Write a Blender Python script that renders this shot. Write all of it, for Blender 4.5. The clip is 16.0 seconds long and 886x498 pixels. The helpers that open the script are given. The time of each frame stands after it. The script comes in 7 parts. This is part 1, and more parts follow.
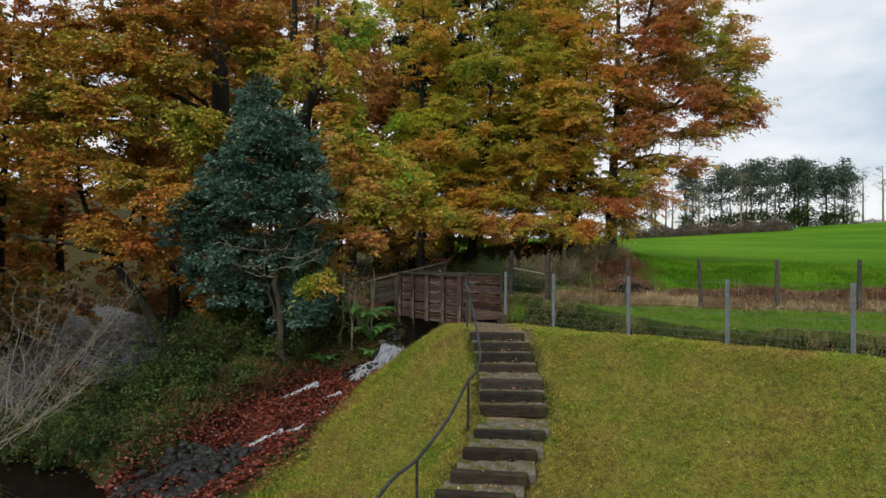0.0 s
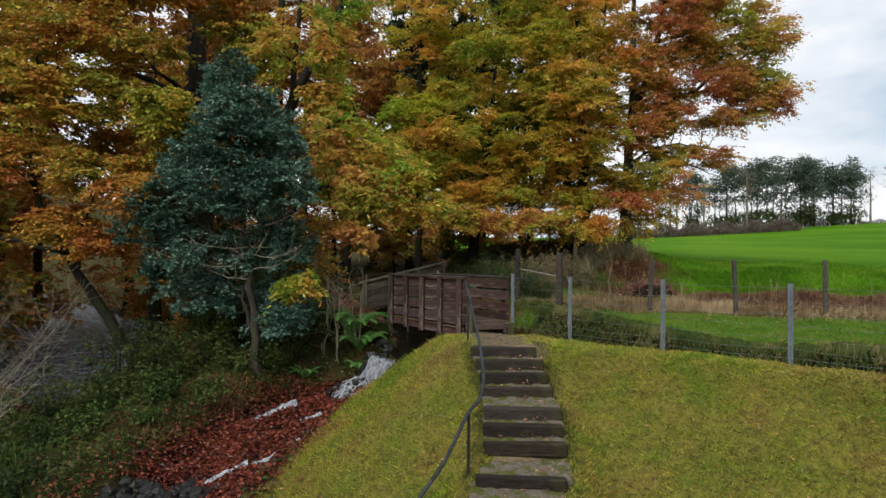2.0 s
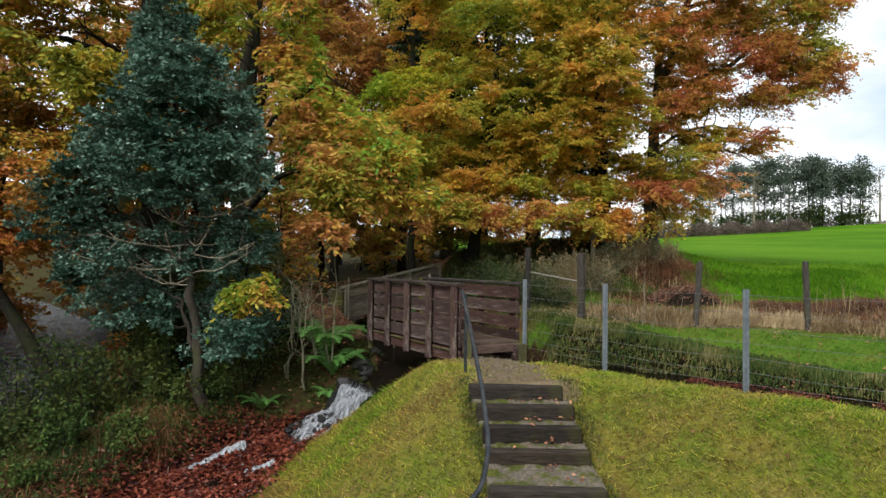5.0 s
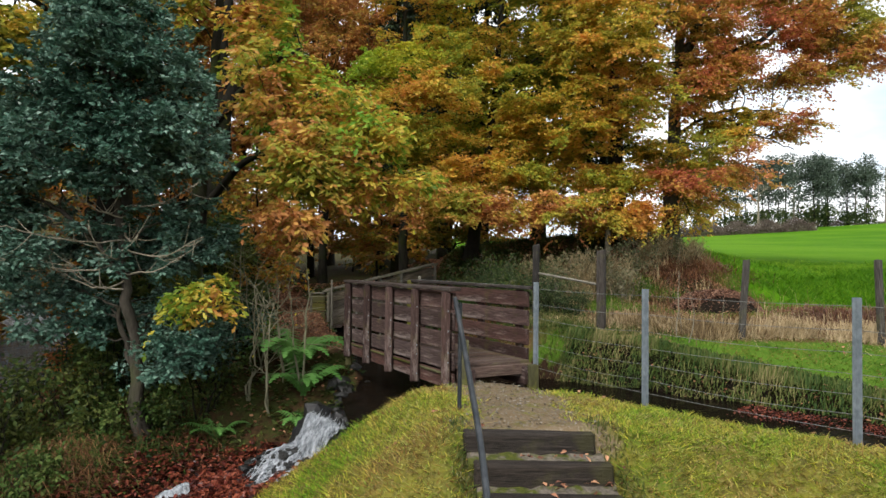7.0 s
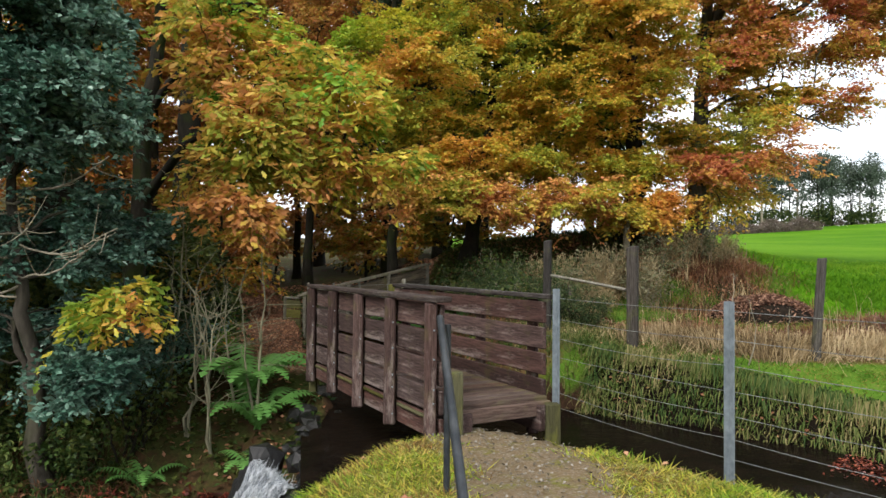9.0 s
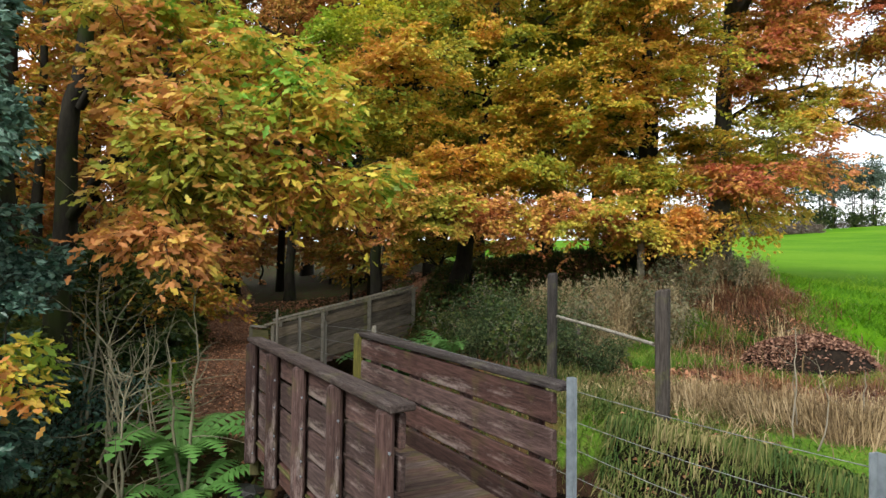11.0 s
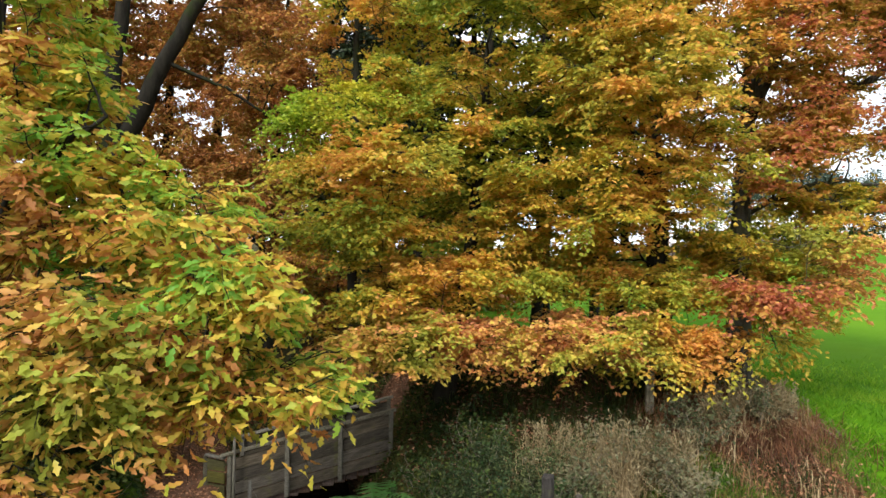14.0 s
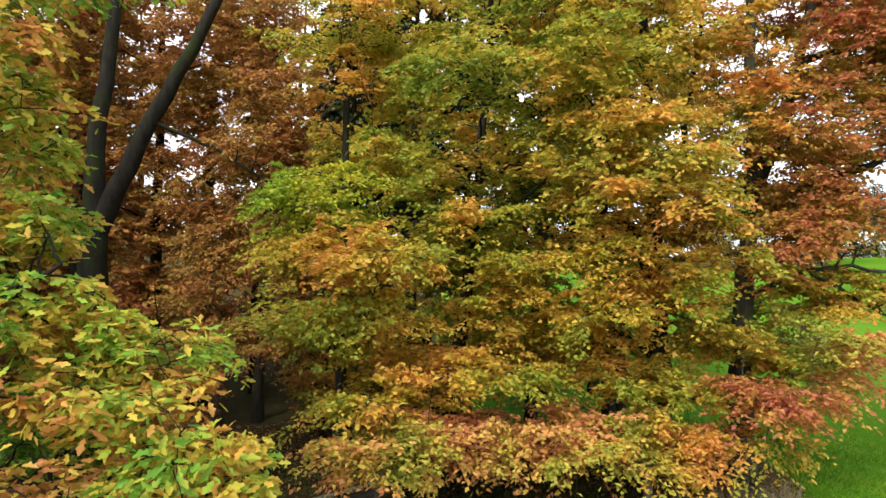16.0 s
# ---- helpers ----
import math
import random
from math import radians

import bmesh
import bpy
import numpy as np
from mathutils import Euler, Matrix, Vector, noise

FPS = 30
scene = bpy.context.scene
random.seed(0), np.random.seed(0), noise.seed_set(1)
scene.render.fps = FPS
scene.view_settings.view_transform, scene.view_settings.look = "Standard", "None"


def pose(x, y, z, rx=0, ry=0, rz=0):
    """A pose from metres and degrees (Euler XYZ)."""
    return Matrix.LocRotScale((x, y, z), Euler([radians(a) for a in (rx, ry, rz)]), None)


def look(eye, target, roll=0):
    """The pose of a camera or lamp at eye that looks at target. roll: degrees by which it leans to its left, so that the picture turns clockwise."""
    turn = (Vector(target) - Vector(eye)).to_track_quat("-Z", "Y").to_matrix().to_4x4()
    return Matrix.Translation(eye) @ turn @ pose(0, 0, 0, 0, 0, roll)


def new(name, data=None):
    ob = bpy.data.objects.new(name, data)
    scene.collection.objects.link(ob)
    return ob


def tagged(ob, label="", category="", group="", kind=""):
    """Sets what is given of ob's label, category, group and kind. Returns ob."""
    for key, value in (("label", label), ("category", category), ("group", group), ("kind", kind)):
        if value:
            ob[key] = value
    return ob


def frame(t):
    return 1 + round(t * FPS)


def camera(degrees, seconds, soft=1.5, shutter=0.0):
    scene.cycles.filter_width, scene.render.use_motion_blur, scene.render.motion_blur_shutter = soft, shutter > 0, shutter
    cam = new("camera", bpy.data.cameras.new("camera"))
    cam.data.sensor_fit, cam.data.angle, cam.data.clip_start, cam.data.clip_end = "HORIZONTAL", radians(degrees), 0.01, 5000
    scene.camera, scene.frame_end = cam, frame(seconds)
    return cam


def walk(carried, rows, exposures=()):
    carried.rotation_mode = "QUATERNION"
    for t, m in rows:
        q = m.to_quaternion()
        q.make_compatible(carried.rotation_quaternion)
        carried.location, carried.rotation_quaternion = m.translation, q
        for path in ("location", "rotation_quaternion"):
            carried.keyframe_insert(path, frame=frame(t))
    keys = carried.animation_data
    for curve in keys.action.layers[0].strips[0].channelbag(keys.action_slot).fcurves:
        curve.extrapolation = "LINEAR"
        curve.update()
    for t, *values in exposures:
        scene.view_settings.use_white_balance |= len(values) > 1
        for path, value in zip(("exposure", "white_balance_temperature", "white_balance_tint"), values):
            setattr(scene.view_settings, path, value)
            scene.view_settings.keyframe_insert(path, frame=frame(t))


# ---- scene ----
cam = camera(68.4, 16.0)
METRES, EYE, TILT, LEAN, TURN = 16.5, 1.45, 0.0, 0.0, 0.0
ROWS = [
    (0.0, 0.0, 0.0, 0.0, -0.01, 1.17, -0.49),
    (0.5, 0.0019, 0.0322, -0.0006, 0.01, 1.18, -0.52),
    (1.0, 0.0035, 0.0682, -0.0009, 0.05, 1.2, -0.51),
    (1.5, 0.0042, 0.1018, -0.0005, 0.07, 1.19, -0.54),
    (2.0, 0.006, 0.1382, -0.0001, 0.12, 1.19, -0.56),
    (2.5, 0.0077, 0.1713, 0.0004, 0.14, 1.2, -0.59),
    (3.0, 0.0097, 0.2057, 0.0005, 0.16, 1.21, -0.6),
    (3.5, 0.0112, 0.2378, 0.0009, 0.17, 1.22, -0.6),
    (4.0, 0.0119, 0.2734, 0.0015, 0.18, 1.22, -0.61),
    (6.5, 0.0237, 0.4415, -0.0001, 0.27, 1.34, -0.51),
    (7.0, 0.0244, 0.4776, -0.0003, 0.25, 1.33, -0.52),
    (7.5, 0.0257, 0.5115, -0.0007, 0.25, 1.33, -0.52),
    (8.0, 0.0274, 0.549, -0.0013, 0.23, 1.33, -0.51),
    (10.5, 0.0415, 0.7098, 0.0122, 0.11, 1.4, -0.53),
    (11.0, 0.0448, 0.735, 0.0304, 0.07, 1.38, -0.55),
    (11.5, 0.0481, 0.756, 0.049, 0.05, 1.44, -0.53),
    (12.0, 0.052, 0.7757, 0.0708, 0.03, 1.51, -0.52),
    (12.5, 0.0547, 0.7921, 0.0914, -0.03, 1.61, -0.52),
    (13.0, 0.0577, 0.8075, 0.1147, -0.04, 1.67, -0.55),
    (13.5, 0.0602, 0.8199, 0.1354, -0.06, 1.82, -0.53),
    (14.0, 0.062, 0.8314, 0.1583, -0.1, 1.94, -0.61),
    (14.5, 0.0637, 0.8401, 0.1792, -0.11, 2.06, -0.67),
    (15.0, 0.067, 0.8478, 0.2026, -0.06, 2.17, -0.75),
    (15.5, 0.0703, 0.8533, 0.2241, -0.03, 2.33, -0.8),
    (16.0, 0.0727, 0.8575, 0.2467, -0.03, 2.54, -0.88),
]
walk(cam, [(t, pose(0, 0, EYE, TILT, LEAN, TURN) @ pose(METRES * x, METRES * y, METRES * z, 90 + pitch, roll, yaw)) for t, x, y, z, yaw, pitch, roll in ROWS],
     exposures=[(0, -0.43), (4, -0.12), (8, 0.32), (11, 0.58), (13, 0.66), (14.5, 0.66), (16, 0.56)])

# ---- sky, light, exposure ----
SUN_ELEV, SUN_AZ = 42.0, 205.0      # degrees; azimuth clockwise from +y
world = bpy.data.worlds.new("overcast_sky")
scene.world = world
world.use_nodes = True
wt = world.node_tree
wt.nodes.clear()


def wn(kind, **inputs):
    n = wt.nodes.new(kind)
    for k, v in inputs.items():
        n.inputs[k].default_value = v
    return n


w_out = wn("ShaderNodeOutputWorld")
w_sky = wn("ShaderNodeTexSky")
w_sky.sky_type, w_sky.sun_disc = "NISHITA", False
w_sky.sun_elevation, w_sky.sun_rotation = radians(SUN_ELEV), radians(SUN_AZ)
w_bg_sky = wn("ShaderNodeBackground", Strength=0.11)
w_bg_cloud = wn("ShaderNodeBackground", Strength=1.25)
w_co = wn("ShaderNodeTexCoord")
w_map = wn("ShaderNodeMapping")
w_map.inputs["Scale"].default_value = (1.0, 1.0, 3.2)
w_noise = wn("ShaderNodeTexNoise", Scale=2.3, Detail=5.0, Roughness=0.55)
w_ramp = wn("ShaderNodeValToRGB")
w_ramp.color_ramp.elements[0].position, w_ramp.color_ramp.elements[0].color = 0.34, (0.62, 0.74, 0.86, 1)
w_ramp.color_ramp.elements[1].position, w_ramp.color_ramp.elements[1].color = 0.54, (1.12, 1.12, 1.14, 1)
w_mix = wn("ShaderNodeMixShader")
w_mix.inputs[0].default_value = 0.86
wt.links.new(w_co.outputs["Generated"], w_map.inputs["Vector"])
wt.links.new(w_map.outputs["Vector"], w_noise.inputs["Vector"])
wt.links.new(w_noise.outputs["Fac"], w_ramp.inputs["Fac"])
wt.links.new(w_ramp.outputs["Color"], w_bg_cloud.inputs["Color"])
wt.links.new(w_sky.outputs["Color"], w_bg_sky.inputs["Color"])
wt.links.new(w_bg_sky.outputs[0], w_mix.inputs[1])
wt.links.new(w_bg_cloud.outputs[0], w_mix.inputs[2])
wt.links.new(w_mix.outputs[0], w_out.inputs["Surface"])

sun_data = bpy.data.lights.new("sun", "SUN")
sun_data.energy, sun_data.angle, sun_data.color = 3.2, radians(24), (1.0, 0.96, 0.9)
sun = new("sun", sun_data)
_az = radians(SUN_AZ)
_dir = Vector((math.sin(_az) * math.cos(radians(SUN_ELEV)), math.cos(_az) * math.cos(radians(SUN_ELEV)), math.sin(radians(SUN_ELEV))))
sun.matrix_world = look(_dir * 60, (0, 0, 0))

# ---- materials ----


class Mat:
    """A small builder of procedural node materials."""

    def __init__(self, name, rough=0.8, metal=0.0, spec=0.3):
        self.m = bpy.data.materials.new(name)
        self.m.use_nodes = True
        self.t = self.m.node_tree
        self.b = self.t.nodes["Principled BSDF"]
        self.b.inputs["Roughness"].default_value = rough
        self.b.inputs["Metallic"].default_value = metal
        self.b.inputs["Specular IOR Level"].default_value = spec
        self.co = self.t.nodes.new("ShaderNodeTexCoord")

    def node(self, kind, **inputs):
        n = self.t.nodes.new(kind)
        for k, v in inputs.items():
            n.inputs[k].default_value = v
        return n

    def link(self, a, b):
        self.t.links.new(a, b)
        return self

    def noise(self, scale, detail=4.0, rough=0.6, stretch=(1, 1, 1), coord="Object"):
        mp = self.node("ShaderNodeMapping")
        mp.inputs["Scale"].default_value = stretch
        n = self.node("ShaderNodeTexNoise", Scale=scale, Detail=detail, Roughness=rough)
        self.link(self.co.outputs[coord], mp.inputs["Vector"]).link(mp.outputs["Vector"], n.inputs["Vector"])
        return n.outputs["Fac"]

    def ramp(self, fac, stops):
        r = self.node("ShaderNodeValToRGB")
        e = r.color_ramp.elements
        while len(e) < len(stops):
            e.new(0.5)
        for el, (p, c) in zip(e, stops):
            el.position, el.color = p, (*c, 1) if len(c) == 3 else c
        self.link(fac, r.inputs["Fac"])
        return r.outputs["Color"]

    def value(self, fac, a, b, lo=0.0, hi=1.0):
        r = self.node("ShaderNodeMapRange")
        for k, v in zip((1, 2, 3, 4), (a, b, lo, hi)):
            r.inputs[k].default_value = v
        self.link(fac, r.inputs[0])
        return r.outputs[0]

    def mix(self, fac, a, b, kind="MIX"):
        n = self.node("ShaderNodeMix")
        n.data_type, n.blend_type = "RGBA", kind
        for k, v in ((0, fac), (6, a), (7, b)):
            if isinstance(v, (int, float)):
                n.inputs[k].default_value = v
            elif isinstance(v, tuple):
                n.inputs[k].default_value = (*v, 1)
            else:
                self.link(v, n.inputs[k])
        return n.outputs[2]

    def math(self, op, a, b=0.0):
        n = self.node("ShaderNodeMath")
        n.operation = op
        for k, v in ((0, a), (1, b)):
            if isinstance(v, (int, float)):
                n.inputs[k].default_value = v
            else:
                self.link(v, n.inputs[k])
        return n.outputs[0]

    def attr(self, name):
        n = self.node("ShaderNodeAttribute")
        n.attribute_name = name
        return n.outputs["Fac"]

    def base(self, col):
        self.link(col, self.b.inputs["Base Color"])
        return self

    def bump(self, fac, strength=0.5, dist=0.02):
        n = self.node("ShaderNodeBump", Strength=strength, Distance=dist)
        self.link(fac, n.inputs["Height"]).link(n.outputs[0], self.b.inputs["Normal"])
        return self

    def island(self):
        return self.node("ShaderNodeNewGeometry").outputs["Random Per Island"]

    def each(self):
        return self.node("ShaderNodeObjectInfo").outputs["Random"]


def leaf_material(name, stops, patch=0.6, gloss=0.45, through_light=0.45, spread=0.55, vary=(0.80, 1.14)):
    """Leaves: a colour for each, drifting in patches through the crown, with light coming through."""
    k = Mat(name, rough=gloss, spec=0.22)
    geo = k.island()
    big = k.value(k.noise(patch, 3.0, coord="Object"), 0.37, 0.63)
    f = k.value(k.math("ADD", k.math("MULTIPLY", geo, spread), k.math("MULTIPLY", big, 1.0 - spread)), 0.18, 0.82)
    col = k.ramp(f, stops)
    shade = k.value(k.math("FRACT", k.math("MULTIPLY", geo, 37.7)), 0, 1, *vary)
    hsv = k.node("ShaderNodeHueSaturation")
    k.link(col, hsv.inputs["Color"]).link(shade, hsv.inputs["Value"])
    col = hsv.outputs["Color"]
    k.base(col)
    tr = k.node("ShaderNodeBsdfTranslucent")
    k.link(col, tr.inputs["Color"])
    ms = k.node("ShaderNodeMixShader")
    ms.inputs[0].default_value = through_light
    out = k.t.nodes["Material Output"]
    k.link(k.b.outputs[0], ms.inputs[1]).link(tr.outputs[0], ms.inputs[2]).link(ms.outputs[0], out.inputs["Surface"])
    return k.m


def bark_material(name, dark, light, moss=(0.09, 0.11, 0.03), moss_amount=0.4):
    k = Mat(name, rough=0.95, spec=0.12)
    n1 = k.noise(9, 6, 0.7, (1, 1, 0.25))
    n2 = k.noise(1.4, 3)
    c = k.ramp(n1, [(0.3, dark), (0.7, light)])
    k.base(k.mix(k.value(n2, 0.5, 0.7, 0, moss_amount), c, moss))
    return k.bump(n1, 0.7, 0.03).m


def wood_material(name, dark, light, stain, axis=(0.6, 8, 8), moss=0.0, pale=0.5, fine=1.0):
    """Weathered timber: grain, a tone of its own for each piece, dark stains, pale worn patches and algae."""
    k = Mat(name, rough=0.88, spec=0.2)
    grain = k.noise(7, 7, 0.7, axis)
    c = k.ramp(grain, [(0.36, dark), (0.66, light)])
    tone = k.node("ShaderNodeHueSaturation")
    k.link(c, tone.inputs["Color"]).link(k.value(k.each(), 0, 1, 0.6, 1.5), tone.inputs["Value"])
    k.link(k.value(k.math("FRACT", k.math("MULTIPLY", k.each(), 13.7)), 0, 1, 0.7, 1.2), tone.inputs["Saturation"])
    c = k.mix(k.value(k.noise(3.0, 6, 0.75, tuple(0.35 * v + 0.3 for v in axis)), 0.5, 0.68, 0, 0.85), tone.outputs["Color"], dark)
    c = k.mix(k.value(k.noise(2.1, 7, 0.8, tuple(0.3 * v + 0.3 for v in axis)), 0.54, 0.70, 0, pale), c, stain)
    if moss:
        c = k.mix(k.value(k.noise(3.1, 5), 0.56, 0.68, 0, moss), c, (0.13, 0.14, 0.02))
    k.base(c)
    return k.bump(grain, fine, 0.02 * fine).m


M_BARK = bark_material("beech_bark", (0.025, 0.023, 0.019), (0.09, 0.085, 0.07))
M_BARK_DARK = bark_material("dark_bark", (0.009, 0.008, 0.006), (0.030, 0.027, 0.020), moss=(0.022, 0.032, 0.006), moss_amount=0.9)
M_TWIG = bark_material("pale_twig", (0.13, 0.115, 0.085), (0.31, 0.275, 0.21), moss_amount=0.2)
M_SAPLING = bark_material("sapling_bark", (0.13, 0.12, 0.08), (0.30, 0.28, 0.19), moss_amount=0.35)
M_BEECH = leaf_material("beech_leaves", [(0.10, (0.27, 0.31, 0.035)), (0.36, (0.50, 0.43, 0.05)), (0.62, (0.68, 0.47, 0.065)), (0.90, (0.68, 0.34, 0.07))], patch=0.55, spread=0.4, through_light=0.45)
M_BEECH_GREEN = leaf_material("turning_beech_leaves", [(0.08, (0.22, 0.30, 0.04)), (0.40, (0.40, 0.42, 0.05)), (0.70, (0.58, 0.47, 0.06)), (0.92, (0.64, 0.36, 0.06))], patch=0.55, spread=0.4, through_light=0.45)
M_RUSSET = leaf_material("russet_beech_leaves", [(0.08, (0.34, 0.36, 0.05)), (0.36, (0.56, 0.43, 0.07)), (0.64, (0.70, 0.37, 0.11)), (0.92, (0.64, 0.26, 0.11))], patch=0.5, spread=0.3, through_light=0.36)
M_BEECH_RED = leaf_material("copper_beech_leaves", [(0.10, (0.48, 0.36, 0.06)), (0.40, (0.58, 0.31, 0.07)), (0.72, (0.55, 0.21, 0.085)), (0.95, (0.44, 0.13, 0.07))], patch=0.6, spread=0.45)
M_ORANGE = leaf_material("orange_beech_leaves", [(0.08, (0.36, 0.36, 0.05)), (0.34, (0.58, 0.46, 0.06)), (0.64, (0.70, 0.41, 0.075)), (0.92, (0.66, 0.30, 0.075))], patch=0.6, spread=0.35, through_light=0.45)
M_GOLD = leaf_material("golden_beech_leaves", [(0.08, (0.34, 0.37, 0.05)), (0.4, (0.58, 0.46, 0.06)), (0.7, (0.68, 0.42, 0.07)), (0.92, (0.62, 0.28, 0.06))], patch=0.6, spread=0.35, through_light=0.45)
M_LIME = leaf_material("yellow_green_beech_leaves", [(0.1, (0.24, 0.36, 0.03)), (0.5, (0.40, 0.48, 0.045)), (0.9, (0.56, 0.50, 0.05))], patch=0.6, spread=0.35, through_light=0.45)
M_TAWNY = leaf_material("tawny_leaves", [(0.1, (0.30, 0.20, 0.03)), (0.4, (0.46, 0.26, 0.04)), (0.7, (0.50, 0.20, 0.04)), (0.95, (0.36, 0.12, 0.035))], spread=0.4, through_light=0.24)
M_GOLD_DULL = leaf_material("dull_golden_leaves", [(0.1, (0.18, 0.22, 0.03)), (0.45, (0.40, 0.35, 0.04)), (0.75, (0.52, 0.34, 0.045)), (0.95, (0.44, 0.20, 0.04))], spread=0.4, through_light=0.24)
M_OAK_BROWN = leaf_material("russet_oak_leaves", [(0.12, (0.32, 0.36, 0.05)), (0.38, (0.60, 0.43, 0.08)), (0.62, (0.60, 0.31, 0.085)), (0.90, (0.46, 0.20, 0.07))], patch=0.9, spread=0.45)
M_OAK_GREEN = leaf_material("green_oak_leaves", [(0.15, (0.15, 0.34, 0.04)), (0.5, (0.32, 0.45, 0.05)), (0.78, (0.60, 0.50, 0.07)), (0.97, (0.60, 0.34, 0.06))], patch=0.9, spread=0.45)
M_HOLLY_BARK = bark_material("grey_holly_bark", (0.022, 0.019, 0.015), (0.075, 0.066, 0.052), moss=(0.04, 0.055, 0.014), moss_amount=0.5)
M_OAK = leaf_material("oak_leaves", [(0.06, (0.19, 0.30, 0.035)), (0.28, (0.40, 0.42, 0.05)), (0.52, (0.64, 0.49, 0.07)), (0.74, (0.60, 0.33, 0.07)), (0.95, (0.48, 0.20, 0.055))], patch=0.9, spread=0.5)
M_BROWN = leaf_material("brown_leaves", [(0.1, (0.38, 0.27, 0.05)), (0.5, (0.47, 0.21, 0.055)), (0.9, (0.32, 0.12, 0.04))], through_light=0.3)
M_DULL = leaf_material("dull_autumn_leaves", [(0.1, (0.15, 0.18, 0.03)), (0.4, (0.38, 0.30, 0.035)), (0.65, (0.50, 0.28, 0.04)), (0.95, (0.40, 0.15, 0.035))], through_light=0.24)
M_HOLLY = leaf_material("holly_leaves", [(0.1, (0.03, 0.075, 0.05)), (0.5, (0.065, 0.14, 0.098)), (0.9, (0.165, 0.265, 0.205))], gloss=0.32, through_light=0.15)
M_FIR = leaf_material("conifer_needles", [(0.1, (0.012, 0.025, 0.012)), (0.9, (0.045, 0.07, 0.03))], through_light=0.1)
# greyed and lightened: the haze of distance is put into the needle colour
M_PINE = leaf_material("pine_needles", [(0.1, (0.045, 0.07, 0.05)), (0.9, (0.11, 0.145, 0.105))], through_light=0.15)
M_SHRUB = leaf_material("undergrowth_leaves", [(0.1, (0.02, 0.045, 0.012)), (0.5, (0.05, 0.085, 0.02)), (0.9, (0.11, 0.13, 0.03))])
M_SCRUB = leaf_material("scrub_leaves", [(0.1, (0.07, 0.085, 0.04)), (0.5, (0.14, 0.15, 0.075)), (0.9, (0.24, 0.21, 0.12))])
M_GRASS = leaf_material("grass_blades", [(0.05, (0.12, 0.23, 0.015)), (0.28, (0.26, 0.31, 0.028)), (0.48, (0.42, 0.38, 0.06)), (0.70, (0.37, 0.28, 0.07)), (0.93, (0.23, 0.13, 0.045))], patch=0.7, spread=0.42, vary=(0.28, 2.0), gloss=0.7, through_light=0.55)
M_TUSSOCK = leaf_material("tussock_blades", [(0.1, (0.13, 0.20, 0.02)), (0.4, (0.30, 0.29, 0.045)), (0.7, (0.36, 0.28, 0.09)), (0.95, (0.22, 0.13, 0.05))], patch=0.8, vary=(0.5, 1.6), gloss=0.7, through_light=0.4)
# darker greens than the open grass: the wood's shade is put into the colour
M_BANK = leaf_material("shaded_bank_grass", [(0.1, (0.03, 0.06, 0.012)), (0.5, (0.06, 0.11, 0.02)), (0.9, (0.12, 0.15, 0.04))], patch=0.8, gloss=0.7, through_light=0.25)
M_FRESH = leaf_material("fresh_grass_blades", [(0.08, (0.18, 0.32, 0.03)), (0.35, (0.36, 0.44, 0.065)), (0.62, (0.48, 0.52, 0.14)), (0.85, (0.50, 0.46, 0.18)), (0.98, (0.34, 0.25, 0.11))], patch=1.3, spread=0.4, vary=(0.6, 1.4), gloss=0.7, through_light=0.5)
M_LUSH = leaf_material("lush_grass_blades", [(0.1, (0.055, 0.14, 0.010)), (0.45, (0.10, 0.21, 0.018)), (0.78, (0.17, 0.23, 0.03)), (0.97, (0.26, 0.19, 0.05))], patch=0.9, gloss=0.7, through_light=0.25)
M_FIELD = leaf_material("pasture_blades", [(0.1, (0.06, 0.17, 0.005)), (0.5, (0.11, 0.26, 0.010)), (0.9, (0.21, 0.35, 0.025))], patch=0.5, gloss=0.7, through_light=0.55)
M_HEATHER = leaf_material("heather_leaves", [(0.1, (0.03, 0.055, 0.02)), (0.5, (0.065, 0.10, 0.036)), (0.9, (0.15, 0.17, 0.07))], patch=1.0)
M_PLUME = leaf_material("seeding_plumes", [(0.1, (0.13, 0.10, 0.05)), (0.5, (0.25, 0.20, 0.11)), (0.9, (0.40, 0.33, 0.19))])
M_STRAW = leaf_material("dead_grass_blades", [(0.08, (0.10, 0.066, 0.03)), (0.45, (0.26, 0.185, 0.09)), (0.9, (0.46, 0.36, 0.21))], patch=0.8, gloss=0.7, through_light=0.2)
M_VERGE = leaf_material("ditch_edge_grass", [(0.1, (0.03, 0.065, 0.010)), (0.45, (0.075, 0.105, 0.02)), (0.78, (0.12, 0.125, 0.035)), (0.98, (0.21, 0.18, 0.075))], patch=1.2, gloss=0.7, through_light=0.2)
M_BRACKEN = leaf_material("dead_bracken_fronds", [(0.1, (0.08, 0.035, 0.018)), (0.6, (0.17, 0.075, 0.036)), (0.9, (0.26, 0.14, 0.065))], through_light=0.2)
M_HEDGE = leaf_material("bare_hedge_twigs", [(0.1, (0.07, 0.052, 0.04)), (0.9, (0.19, 0.15, 0.12))], through_light=0.1)
M_FERN = leaf_material("fern_fronds", [(0.1, (0.05, 0.15, 0.03)), (0.9, (0.13, 0.28, 0.07))], through_light=0.3)
M_LITTER = leaf_material("wet_fallen_leaves", [(0.1, (0.035, 0.010, 0.008)), (0.5, (0.13, 0.026, 0.017)), (0.9, (0.23, 0.065, 0.035))], patch=1.2, gloss=0.35, through_light=0.05, spread=0.8)
